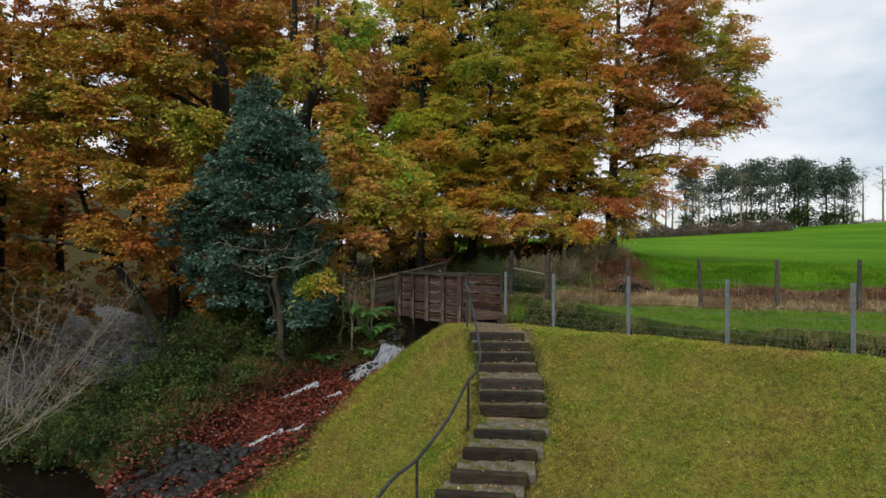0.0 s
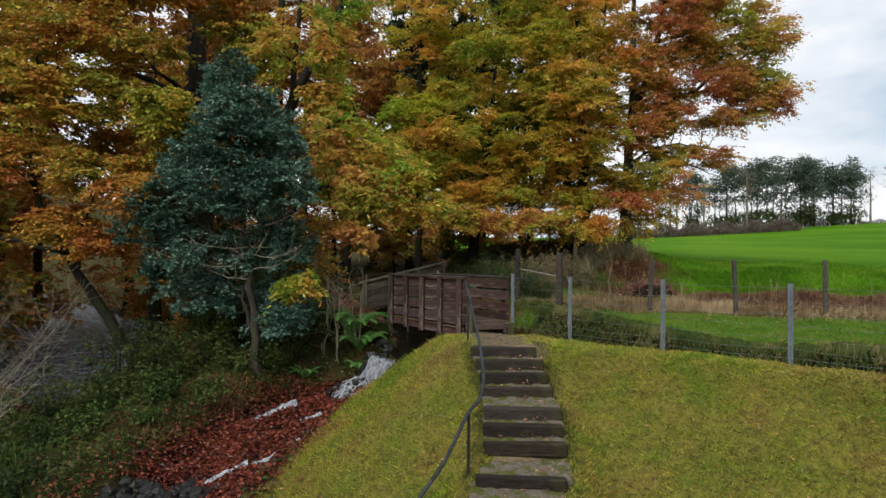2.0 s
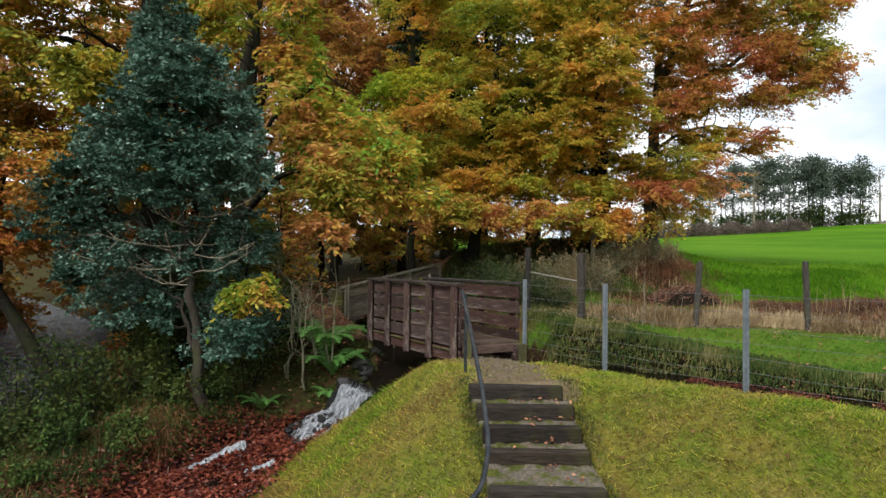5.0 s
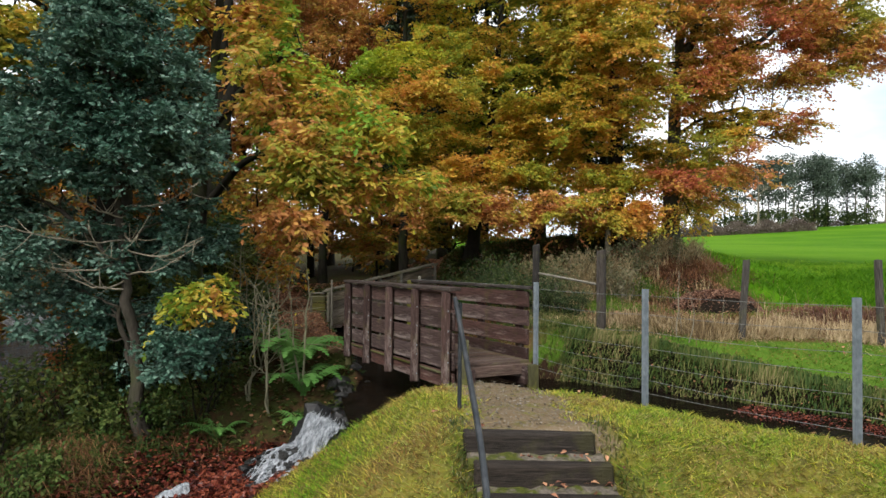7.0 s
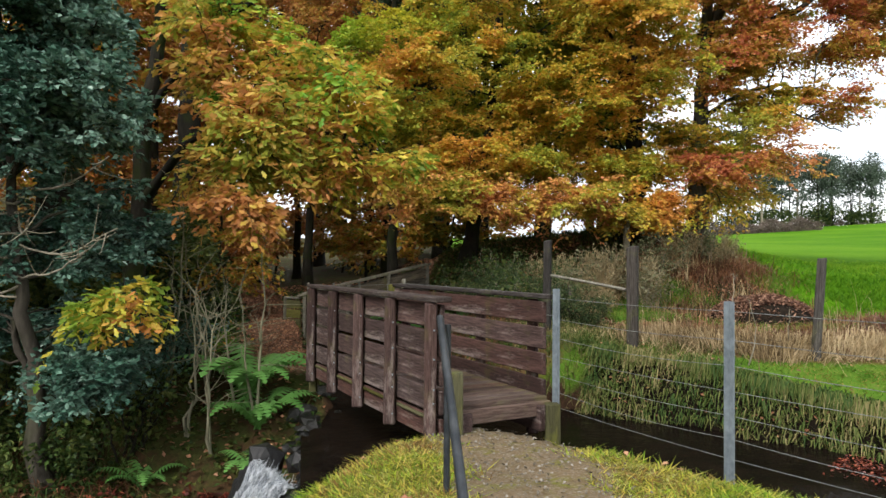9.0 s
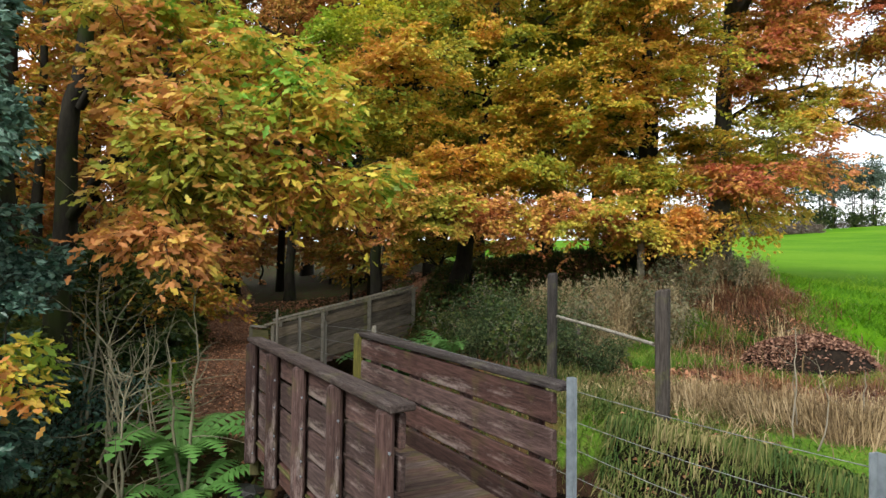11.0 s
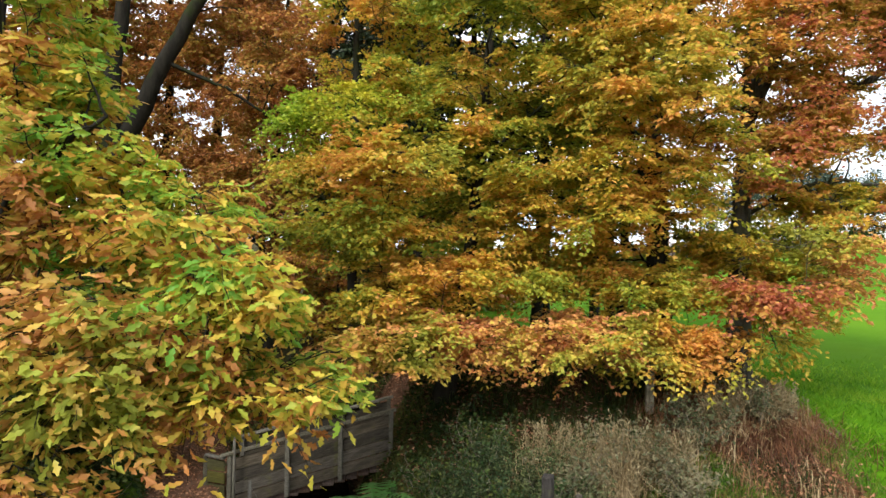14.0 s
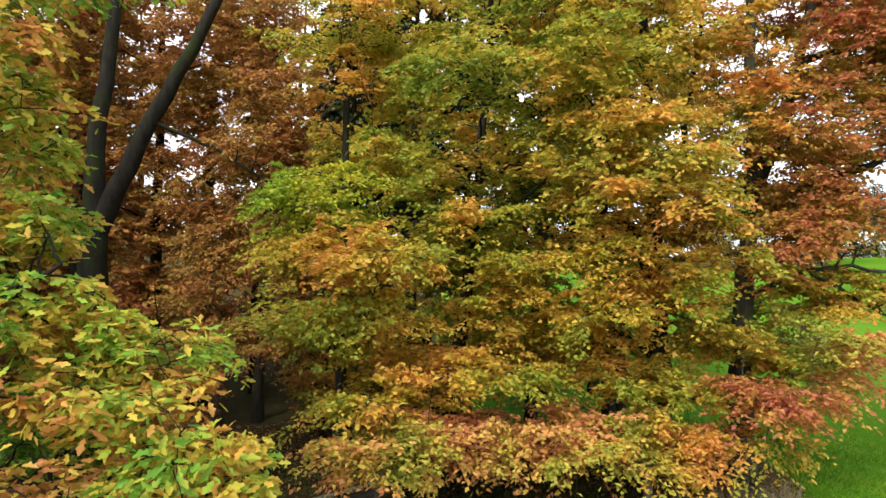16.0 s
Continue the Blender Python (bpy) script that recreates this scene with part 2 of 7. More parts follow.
M_LITTER_DRY = leaf_material("dry_fallen_leaves", [(0.1, (0.11, 0.045, 0.026)), (0.5, (0.27, 0.12, 0.065)), (0.9, (0.42, 0.22, 0.12))], patch=1.2, gloss=0.6, through_light=0.05, spread=0.8)
M_HEAP = leaf_material("raked_leaves", [(0.1, (0.07, 0.032, 0.022)), (0.5, (0.17, 0.085, 0.055)), (0.9, (0.31, 0.18, 0.12))], patch=1.5, gloss=0.6, through_light=0.05, spread=0.8)
M_BRIDGE = wood_material("brown_stained_timber", (0.022, 0.012, 0.010), (0.085, 0.048, 0.041), (0.27, 0.22, 0.20), moss=0.15, pale=0.8, fine=0.55)
M_CAP = wood_material("worn_handrail_timber", (0.025, 0.018, 0.016), (0.10, 0.078, 0.07), (0.20, 0.18, 0.165), moss=0.15)
M_DECK = wood_material("bridge_deck_timber", (0.045, 0.026, 0.02), (0.15, 0.10, 0.078), (0.20, 0.17, 0.13), moss=0.2)
M_MOSSY = wood_material("mossy_timber", (0.045, 0.045, 0.014), (0.11, 0.10, 0.035), (0.16, 0.15, 0.04), moss=0.5)
M_SLEEPER = wood_material("old_sleeper_timber", (0.010, 0.008, 0.006), (0.048, 0.036, 0.028), (0.085, 0.07, 0.058), moss=0.12, pale=0.4)
M_POST = wood_material("weathered_fence_timber", (0.022, 0.019, 0.016), (0.095, 0.085, 0.073), (0.15, 0.14, 0.115), (8, 8, 0.6), moss=0.2)
M_GATEPOST = wood_material("dark_gatepost_timber", (0.014, 0.012, 0.010), (0.055, 0.048, 0.042), (0.11, 0.11, 0.085), (8, 8, 0.6), moss=0.3)
M_POST_PALE = wood_material("pale_fence_timber", (0.08, 0.075, 0.055), (0.22, 0.20, 0.16), (0.24, 0.25, 0.17), (8, 8, 0.6), moss=0.2)

M_WING = wood_material("grey_weathered_planks", (0.04, 0.034, 0.024), (0.13, 0.11, 0.085), (0.18, 0.165, 0.13), moss=0.35)
k = Mat("galvanised_steel", rough=0.5, metal=0.35)
k.base(k.ramp(k.noise(14, 4), [(0.3, (0.13, 0.155, 0.175)), (0.7, (0.24, 0.275, 0.30))]))
M_STEEL = k.m
k = Mat("dull_fence_wire", rough=0.6, metal=0.3)
k.base(k.ramp(k.noise(9, 3), [(0.3, (0.11, 0.115, 0.115)), (0.7, (0.24, 0.25, 0.245))]))
M_WIRE = k.m
k = Mat("dark_painted_rail", rough=0.45, metal=0.2)
k.base(k.ramp(k.noise(8, 5), [(0.4, (0.018, 0.022, 0.026)), (0.75, (0.06, 0.065, 0.07))]))
M_RAIL = k.m
k = Mat("dark_peaty_water", rough=0.06, spec=0.1)
k.b.inputs["IOR"].default_value = 1.16
k.base(k.ramp(k.noise(3, 3), [(0.3, (0.004, 0.003, 0.0025)), (0.7, (0.010, 0.007, 0.005))]))
k.bump(k.noise(5, 4, 0.6, (1, 1, 1)), 0.35, 0.05)
M_WATER = k.m
k = Mat("river_water", rough=0.10, spec=0.5)
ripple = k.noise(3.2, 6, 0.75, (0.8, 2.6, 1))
# pale stops: broken water, plus sky reflection on ripples put into the colour
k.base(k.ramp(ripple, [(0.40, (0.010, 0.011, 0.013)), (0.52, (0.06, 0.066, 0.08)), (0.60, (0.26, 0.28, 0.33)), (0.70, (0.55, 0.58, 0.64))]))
k.bump(ripple, 1.0, 0.22)
M_RIVER = k.m
k = Mat("white_water", rough=0.35, spec=0.4)
foam = k.noise(13, 6, 0.75, (1.1, 1.7, 0.4))
k.base(k.ramp(foam, [(0.36, (0.05, 0.055, 0.06)), (0.47, (0.30, 0.33, 0.36)), (0.60, (0.60, 0.63, 0.67))]))
k.bump(foam, 0.9, 0.06)
M_FOAM = k.m
k = Mat("dark_wet_stone", rough=0.4, spec=0.3)
st = k.noise(5, 6, 0.65)
k.base(k.mix(k.each(), k.ramp(st, [(0.3, (0.006, 0.006, 0.007)), (0.7, (0.026, 0.026, 0.027))]), (0.015, 0.015, 0.013)))
k.bump(st, 0.6, 0.03)
M_STONE = k.m

k = Mat("gravel_and_moss", rough=0.95, spec=0.2)
gf, gm = k.noise(30, 5, 0.7), k.noise(4.5, 4)
k.base(k.mix(k.value(gm, 0.46, 0.58), k.ramp(gf, [(0.3, (0.06, 0.05, 0.038)), (0.7, (0.20, 0.17, 0.135))]), k.ramp(gf, [(0.3, (0.03, 0.042, 0.006)), (0.7, (0.10, 0.105, 0.018))])))
k.bump(gf, 0.8, 0.02)
M_TREAD = k.m

k = Mat("pale_pebbles", rough=0.9, spec=0.2)
k.base(k.ramp(k.island(), [(0.1, (0.09, 0.075, 0.055)), (0.6, (0.15, 0.13, 0.10)), (0.95, (0.24, 0.22, 0.19))]))
M_PEBBLE = k.m
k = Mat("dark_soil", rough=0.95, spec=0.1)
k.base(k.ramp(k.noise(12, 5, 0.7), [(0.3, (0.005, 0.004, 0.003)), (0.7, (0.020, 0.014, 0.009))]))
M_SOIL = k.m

# the ground: turf, field, path, wood floor and stream bed run into one another
k = Mat("ground_surface", rough=0.95, spec=0.03)
fine = k.noise(26, 5, 0.7)
mid = k.noise(3.2, 5, 0.65)
turf = k.ramp(k.noise(1.3, 6, 0.7), [(0.34, (0.06, 0.11, 0.008)), (0.46, (0.11, 0.125, 0.014)), (0.56, (0.16, 0.14, 0.024)), (0.68, (0.15, 0.09, 0.032))])
turf = k.mix(k.value(k.noise(9, 6, 0.75), 0.42, 0.62, 0.0, 0.9), turf, (0.045, 0.042, 0.012))
turf = k.mix(k.value(k.noise(55, 4, 0.7, (1, 0.45, 1)), 0.46, 0.7, 0.0, 0.75), turf, (0.23, 0.21, 0.065))
field = k.mix(k.value(k.noise(0.06, 4), 0.4, 0.62), k.ramp(mid, [(0.3, (0.032, 0.105, 0.002)), (0.7, (0.058, 0.16, 0.004))]), (0.085, 0.185, 0.008))
lush = k.ramp(mid, [(0.3, (0.045, 0.10, 0.010)), (0.55, (0.08, 0.15, 0.018)), (0.7, (0.11, 0.12, 0.03))])
path = k.mix(k.value(fine, 0.4, 0.6), k.ramp(mid, [(0.3, (0.15, 0.075, 0.045)), (0.7, (0.25, 0.135, 0.08))]), (0.12, 0.075, 0.05))
gravel = k.mix(k.value(fine, 0.42, 0.62), k.ramp(mid, [(0.35, (0.13, 0.13, 0.022)), (0.5, (0.14, 0.10, 0.055)), (0.7, (0.18, 0.13, 0.08))]), k.ramp(k.noise(60, 3), [(0.4, (0.12, 0.09, 0.055)), (0.64, (0.24, 0.20, 0.15))]))
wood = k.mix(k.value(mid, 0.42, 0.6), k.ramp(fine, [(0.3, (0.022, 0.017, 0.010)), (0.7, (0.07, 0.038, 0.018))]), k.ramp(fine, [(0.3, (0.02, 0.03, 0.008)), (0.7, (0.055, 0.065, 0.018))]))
bed = k.ramp(fine, [(0.3, (0.018, 0.012, 0.008)), (0.7, (0.05, 0.028, 0.016))])
straw = k.ramp(mid, [(0.3, (0.055, 0.033, 0.015)), (0.7, (0.13, 0.085, 0.038))])
col = turf
wob = k.math("MULTIPLY", k.math("SUBTRACT", mid, 0.5), 0.9)
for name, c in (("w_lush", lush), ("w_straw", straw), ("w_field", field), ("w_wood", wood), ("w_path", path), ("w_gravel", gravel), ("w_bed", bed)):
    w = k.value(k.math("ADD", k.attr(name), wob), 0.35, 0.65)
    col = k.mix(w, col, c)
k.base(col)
k.bump(k.math("ADD", k.math("MULTIPLY", fine, 0.6), mid), 0.6, 0.05)
M_GROUND = k.m

# ---- building helpers ----
WM = {}


def world_of(ob):
    return WM.get(ob.name, Matrix.Identity(4))


def put(ob, m, parent=None):
    """Stand ob at the world pose m, under parent where there is one."""
    WM[ob.name] = m
    if parent:
        ob.parent = parent
        ob.matrix_parent_inverse = world_of(parent).inverted()
    ob.matrix_basis = m
    return ob


def thing(name, at, label, category, group="", kind=""):
    """An empty at a thing's base, to hold its parts."""
    return tagged(put(new(name), Matrix.Translation(at)), label, category, group, kind)


def mesh_np(name, verts, faces, material, smooth=False):
    """A mesh from arrays; faces all have the same number of corners."""
    me = bpy.data.meshes.new(name)
    verts, faces = np.asarray(verts, np.float32), np.asarray(faces, np.int32)
    n, c = faces.shape
    me.vertices.add(len(verts)), me.loops.add(n * c), me.polygons.add(n)
    me.vertices.foreach_set("co", verts.ravel())
    me.loops.foreach_set("vertex_index", faces.ravel())
    me.polygons.foreach_set("loop_start", np.arange(0, n * c, c, dtype=np.int32))
    me.polygons.foreach_set("use_smooth", np.full(n, smooth, dtype=bool))
    me.update(calc_edges=True)
    me.materials.append(material)
    return me


def mesh_bm(name, bm, material, smooth=False):
    me = bpy.data.meshes.new(name)
    for f in bm.faces:
        f.smooth = smooth
    bm.to_mesh(me)
    bm.free()
    me.materials.append(material)
    return me


def part(name, me, parent, m=None, label="", kind=""):
    ob = put(new(name, me), m if m is not None else Matrix.Identity(4), parent)
    return tagged(ob, label, kind=kind)


BOARDS = {}


def board_mesh(name, l, w, h, material, bevel=0.008, rough=0.004):
    """A sawn board along x, with worn, slightly uneven edges."""
    key = (name, round(l, 2), round(w, 3), round(h, 3), material.name)
    if key not in BOARDS:
        rng = random.Random(str(key))
        bm = bmesh.new()
        bmesh.ops.create_cube(bm, size=1)
        for v in bm.verts:
            v.co = Vector((v.co.x * l, v.co.y * w, v.co.z * h)) + Vector([rng.uniform(-rough, rough) for _ in range(3)])
        bmesh.ops.bevel(bm, geom=bm.edges[:], offset=min(bevel, 0.3 * min(w, h)), segments=1, affect="EDGES")
        BOARDS[key] = mesh_bm(name, bm, material)
    return BOARDS[key]


def beam(name, p0, p1, w, h, material, parent, roll=0.0, label="", bevel=0.008, rough=0.004):
    """A board from p0 to p1; w across, h upwards."""
    p0, p1 = Vector(p0), Vector(p1)
    d = p1 - p0
    x = d.normalized()
    up = Vector((0, 0, 1)) if abs(x.z) < 0.9 else Vector((0, 1, 0))
    y = up.cross(x).normalized()
    z = x.cross(y)
    m = Matrix((x, y, z)).transposed().to_4x4()
    m = Matrix.Translation((p0 + p1) / 2) @ m @ pose(0, 0, 0, roll, 0, 0)
    return part(name, board_mesh(name, d.length, w, h, material, bevel, rough), parent, m, label)


def tubes(paths, radii, sides=6):
    """Tapered tubes along polylines: paths (n, k, 3), radii (n, k)."""
    paths, radii = np.asarray(paths, float), np.asarray(radii, float)
    n, k, _ = paths.shape
    tan = np.gradient(paths, axis=1)
    tan /= np.linalg.norm(tan, axis=2, keepdims=True) + 1e-9
    ref = np.where(np.abs(tan[:, :1, 2:3]) > 0.9, np.array([1.0, 0, 0]), np.array([0, 0, 1.0]))
    a = np.cross(tan, np.broadcast_to(ref, tan.shape))
    a /= np.linalg.norm(a, axis=2, keepdims=True) + 1e-9
    b = np.cross(tan, a)
    ang = np.arange(sides) * 2 * np.pi / sides
    ring = a[:, :, None] * np.cos(ang)[:, None] + b[:, :, None] * np.sin(ang)[:, None]
    v = (paths[:, :, None] + ring * radii[:, :, None, None]).reshape(-1, 3)
    idx = np.arange(n * k * sides).reshape(n, k, sides)
    nxt = np.roll(idx, -1, axis=2)
    f = np.stack([idx[:, :-1], nxt[:, :-1], nxt[:, 1:], idx[:, 1:]], axis=-1).reshape(-1, 4)
    return v, f


def curve3(p0, p1, p2, k):
    """Quadratic curves through arrays of points (n, 3)."""
    t = np.linspace(0, 1, k)[None, :, None]
    return (1 - t) ** 2 * p0[:, None] + 2 * t * (1 - t) * p1[:, None] + t * t * p2[:, None]


def joined(pieces):
    vs, fs, n = [], [], 0
    for v, f in pieces:
        vs.append(v), fs.append(f + n)
        n += len(v)
    return np.concatenate(vs), np.concatenate(fs)


# ---- the lie of the land ----


def smooth(x, a, b):
    t = np.clip((x - a) / (b - a), 0, 1)
    return t * t * (3 - 2 * t)


def to_line(x, y, line):
    """Distance to a polyline (x, y, z), and its z at the nearest place."""
    best, zz = np.full(x.shape, 1e9), np.zeros(x.shape)
    for (x0, y0, z0), (x1, y1, z1) in zip(line[:-1], line[1:]):
        dx, dy = x1 - x0, y1 - y0
        t = np.clip(((x - x0) * dx + (y - y0) * dy) / (dx * dx + dy * dy), 0, 1)
        d = np.hypot(x - x0 - t * dx, y - y0 - t * dy)
        near = d < best
        best, zz = np.where(near, d, best), np.where(near, z0 + t * (z1 - z0), zz)
    return best, zz


def outside(x, y, poly):
    """Distance to a polygon, nought within it."""
    d, _ = to_line(x, y, [(a, b, 0) for a, b in poly + poly[:1]])
    ins = np.zeros(x.shape, bool)
    for (x0, y0), (x1, y1) in zip(poly, poly[1:] + poly[:1]):
        if y0 != y1:
            ins ^= ((y0 > y) != (y1 > y)) & (x < (x1 - x0) * (y - y0) / (y1 - y0) + x0)
    return np.where(ins, 0, d)


BANK_TOP = [(0.12, 16.7), (0.2, 15.7), (0.42, 13.5), (1.9, 13.5), (2.7, 13.55), (3.5, 12.95), (24, -8.0), (60, -8.0), (60, 16.6)]
SPINE = [(1.2, 13.6, -0.02), (1.25, 12.45, -0.62), (1.25, 11.9, -0.75), (1.22, 11.1, -1.18), (1.05, 10.5, -1.38), (0.68, 9.4, -1.75), (0.2, 8.4, -2.3), (-0.8, 6.0, -3.3)]
PATH = [(-1.35, 19.75, 0.12), (-1.9, 20.8, 0.0), (-2.9, 23.5, 0.0), (-3.9, 27.0, 0.12), (-5.6, 31.5, 0.3), (-8.2, 40.0, 0.6), (-12, 50, 1.0)]
SIDE_PATH = [(-2.9, 25.3, 0.1), (-1.2, 26.6, 0.45), (0.2, 28.6, 1.2), (0.6, 33, 1.9)]
STREAM = [(-2.1, 17.6, -1.75), (-2.9, 17.3, -1.95), (-3.5, 16.3, -2.12), (-3.8, 15.0, -2.28), (-4.1, 13.5, -2.48), (-4.8, 11.5, -2.75), (-7.0, 7.0, -3.3)]
STREAM_Y, STREAM_X = [7.0, 11.5, 13.5, 15.0, 16.3, 17.3, 17.6], [-7.0, -4.8, -4.1, -3.8, -3.5, -2.9, -2.1]
CHANNEL = [(-2.1, 28.5, -0.5), (-1.6, 25.5, -0.75), (-1.0, 23.3, -0.85), (-0.4, 21.3, -0.9), (0.0, 19.6, -0.92), (0.0, 18.4, -0.96), (-0.5, 17.6, -1.0), (-1.05, 17.48, -1.03)]
DITCH = [(0.5, 18.5, -0.9), (2.4, 17.2, -0.85), (3.64, 15.93, -0.82), (5.04, 14.5, -0.8), (8.54, 10.93, -0.78), (19.0, 0.25, -0.7)]
RIVER = [(-70, 95, -1.9), (-34, 54, -2.5), (-20.5, 38, -2.9), (-15.6, 27, -3.15), (-14.2, 19.5, -3.3), (-17, 10, -3.5), (-30, -5, -4.2), (-46, -60, -5)]
BACKWATER = [(-9.4, 13.0, -2.8), (-7.4, 12.1, -2.82), (-6.4, 11.1, -2.95), (-6.0, 9.0, -3.2)]
F0, FU, FN = (3.79, 13.28), (0.70, -0.714), (0.714, 0.70)    # the wire fence: a point, along it, across it towards the field


def past_posts(x, y):
    return (y - 19.0 + 0.3 * (x - 3.0)) / 1.044


def height(x, y, carve=True):
    x, y = np.asarray(x, float), np.asarray(y, float)
    p = past_posts(x, y)
    far = np.clip(p - 4, 0, 165)
    zf = -0.12 + 0.45 * smooth(p, -1.9, 0.5) + 0.75 * smooth(p, 4, 9) + 0.047 * far + 0.0003 * far * np.clip(x - 35, 0, 90) - 0.02 * np.clip(p - 175, 0, 1500)
    zf = zf + 0.32 * np.exp(-((p - 3.0) / 0.9) ** 2) * smooth(x, 6.9, 7.8) * (0.75 + 0.25 * np.sin(2.1 * x))
    zf = zf + 1.05 * np.exp(-((x - 5.2) / 3.4) ** 2 - ((y - 27) / 3.0) ** 2) + 0.5 * np.exp(-((x - 1.2) / 2.4) ** 2 - ((y - 27.5) / 2.6) ** 2)
    dp, zp = to_line(x, y, PATH)
    left = np.interp(y, [q[1] for q in PATH], [q[0] for q in PATH]) - x
    zl = zp + np.where(left > 0, -0.52 * np.clip(dp - 1.0, 0, 4.2) - 0.1 * np.clip(dp - 5.2, 0, 6), 0.12 * np.clip(dp - 1.0, 0, 6))
    zl = zl + 0.2 * np.clip(-x - 24, 0, 120) + 0.05 * np.clip(y - 60, 0, 100)
    z = zl + (zf - zl) * smooth(x + 0.12 * (y - 20), -0.9, 1.8)
    zb = np.sqrt(outside(x, y, BANK_TOP) ** 2 + 0.09) - 0.3
    zb = -0.86 * zb + 0.2 * np.clip(zb - 1.6, 0, None)
    ds, zs = to_line(x, y, SPINE)
    zb = np.maximum(zb, zs - 0.82 * (np.sqrt(np.clip(ds - 0.5, 0, None) ** 2 + 0.04) - 0.2))
    zb = np.maximum(zb, -3.9)
    zb = np.where(y < 13.55, np.minimum(zb, zs - 0.16 + 1.6 * np.clip(ds - 0.57, 0, None)), zb)
    low = np.minimum(z, np.where(y < 19, -1.8 - 0.09 * np.clip(18 - y, 0, 20), z))
    north = smooth(y + 0.25 * x, 16.2, 17.2)
    z = np.where(x > 0.3, zb * (1 - north) + z * north, np.maximum(zb, low + (z - low) * smooth(y + 0.55 * (x + 0.9), 17.0, 19.3)))
    over = np.interp(y, STREAM_Y, STREAM_X) - x
    z = z + 0.4 * smooth(over, 0.8, 1.9) * (1 - smooth(y, 20.5, 23.0)) * (1 - smooth(-x, 8.5, 11.0)) * smooth(y, 9.0, 13.0)
    wob = np.sin(x * 1.7 + 0.6 * y) * np.sin(y * 1.3 - 0.4 * x)
    z = z + 0.025 * wob + 0.02 * np.sin(3.9 * x + 1.1) * np.sin(4.3 * y)
    if carve:
        for line, half, side in ((STREAM, 0.85, 0.8), (CHANNEL, 0.85, 1.5), (DITCH, 1.45, 3.0), (RIVER, 3.6, 0.5), (BACKWATER, 0.55, 1.1)):
            d, zz = to_line(x, y, line)
            cut = zz + side * np.clip(d - half, 0, None) + 0.05 * np.sin(5 * x) * np.sin(4.2 * y)
            z = np.minimum(z, cut)
    return z


def spread_axis(fine0, fine1, step, mid0, mid1, mid_step, far0, far1):
    a = list(np.arange(fine0, fine1, step)) + list(np.arange(fine1, mid1, mid_step)) + list(np.arange(fine0 - mid_step, mid0, -mid_step))
    for start, end in ((mid1, far1), (mid0, far0)):
        d, s = 0.0, mid_step
        while d < abs(end - start):
            s = s * 1.13
            d += s
            a.append(start + math.copysign(d, end - start))
    return np.array(sorted(set(np.round(a, 4))))


gx = spread_axis(-6, 8, 0.14, -22, 16, 0.35, -2200, 2200)
gy = spread_axis(8, 21, 0.14, -5, 46, 0.35, -900, 2600)
GX, GY = np.meshgrid(gx, gy, indexing="ij")
GZ = height(GX, GY)
gi = np.arange(GX.size).reshape(GX.shape)
g_faces = np.stack([gi[:-1, :-1], gi[1:, :-1], gi[1:, 1:], gi[:-1, 1:]], axis=-1).reshape(-1, 4)
ground_me = mesh_np("ground", np.stack([GX, GY, GZ], axis=-1).reshape(-1, 3), g_faces, M_GROUND, smooth=True)


def on_ground(x, y):
    """The height of the built ground sheet."""
    i = np.clip(np.searchsorted(gx, x) - 1, 0, len(gx) - 2)
    j = np.clip(np.searchsorted(gy, y) - 1, 0, len(gy) - 2)
    a, b = (x - gx[i]) / (gx[i + 1] - gx[i]), (y - gy[j]) / (gy[j + 1] - gy[j])
    return (GZ[i, j] * (1 - a) + GZ[i + 1, j] * a) * (1 - b) + (GZ[i, j + 1] * (1 - a) + GZ[i + 1, j + 1] * a) * b


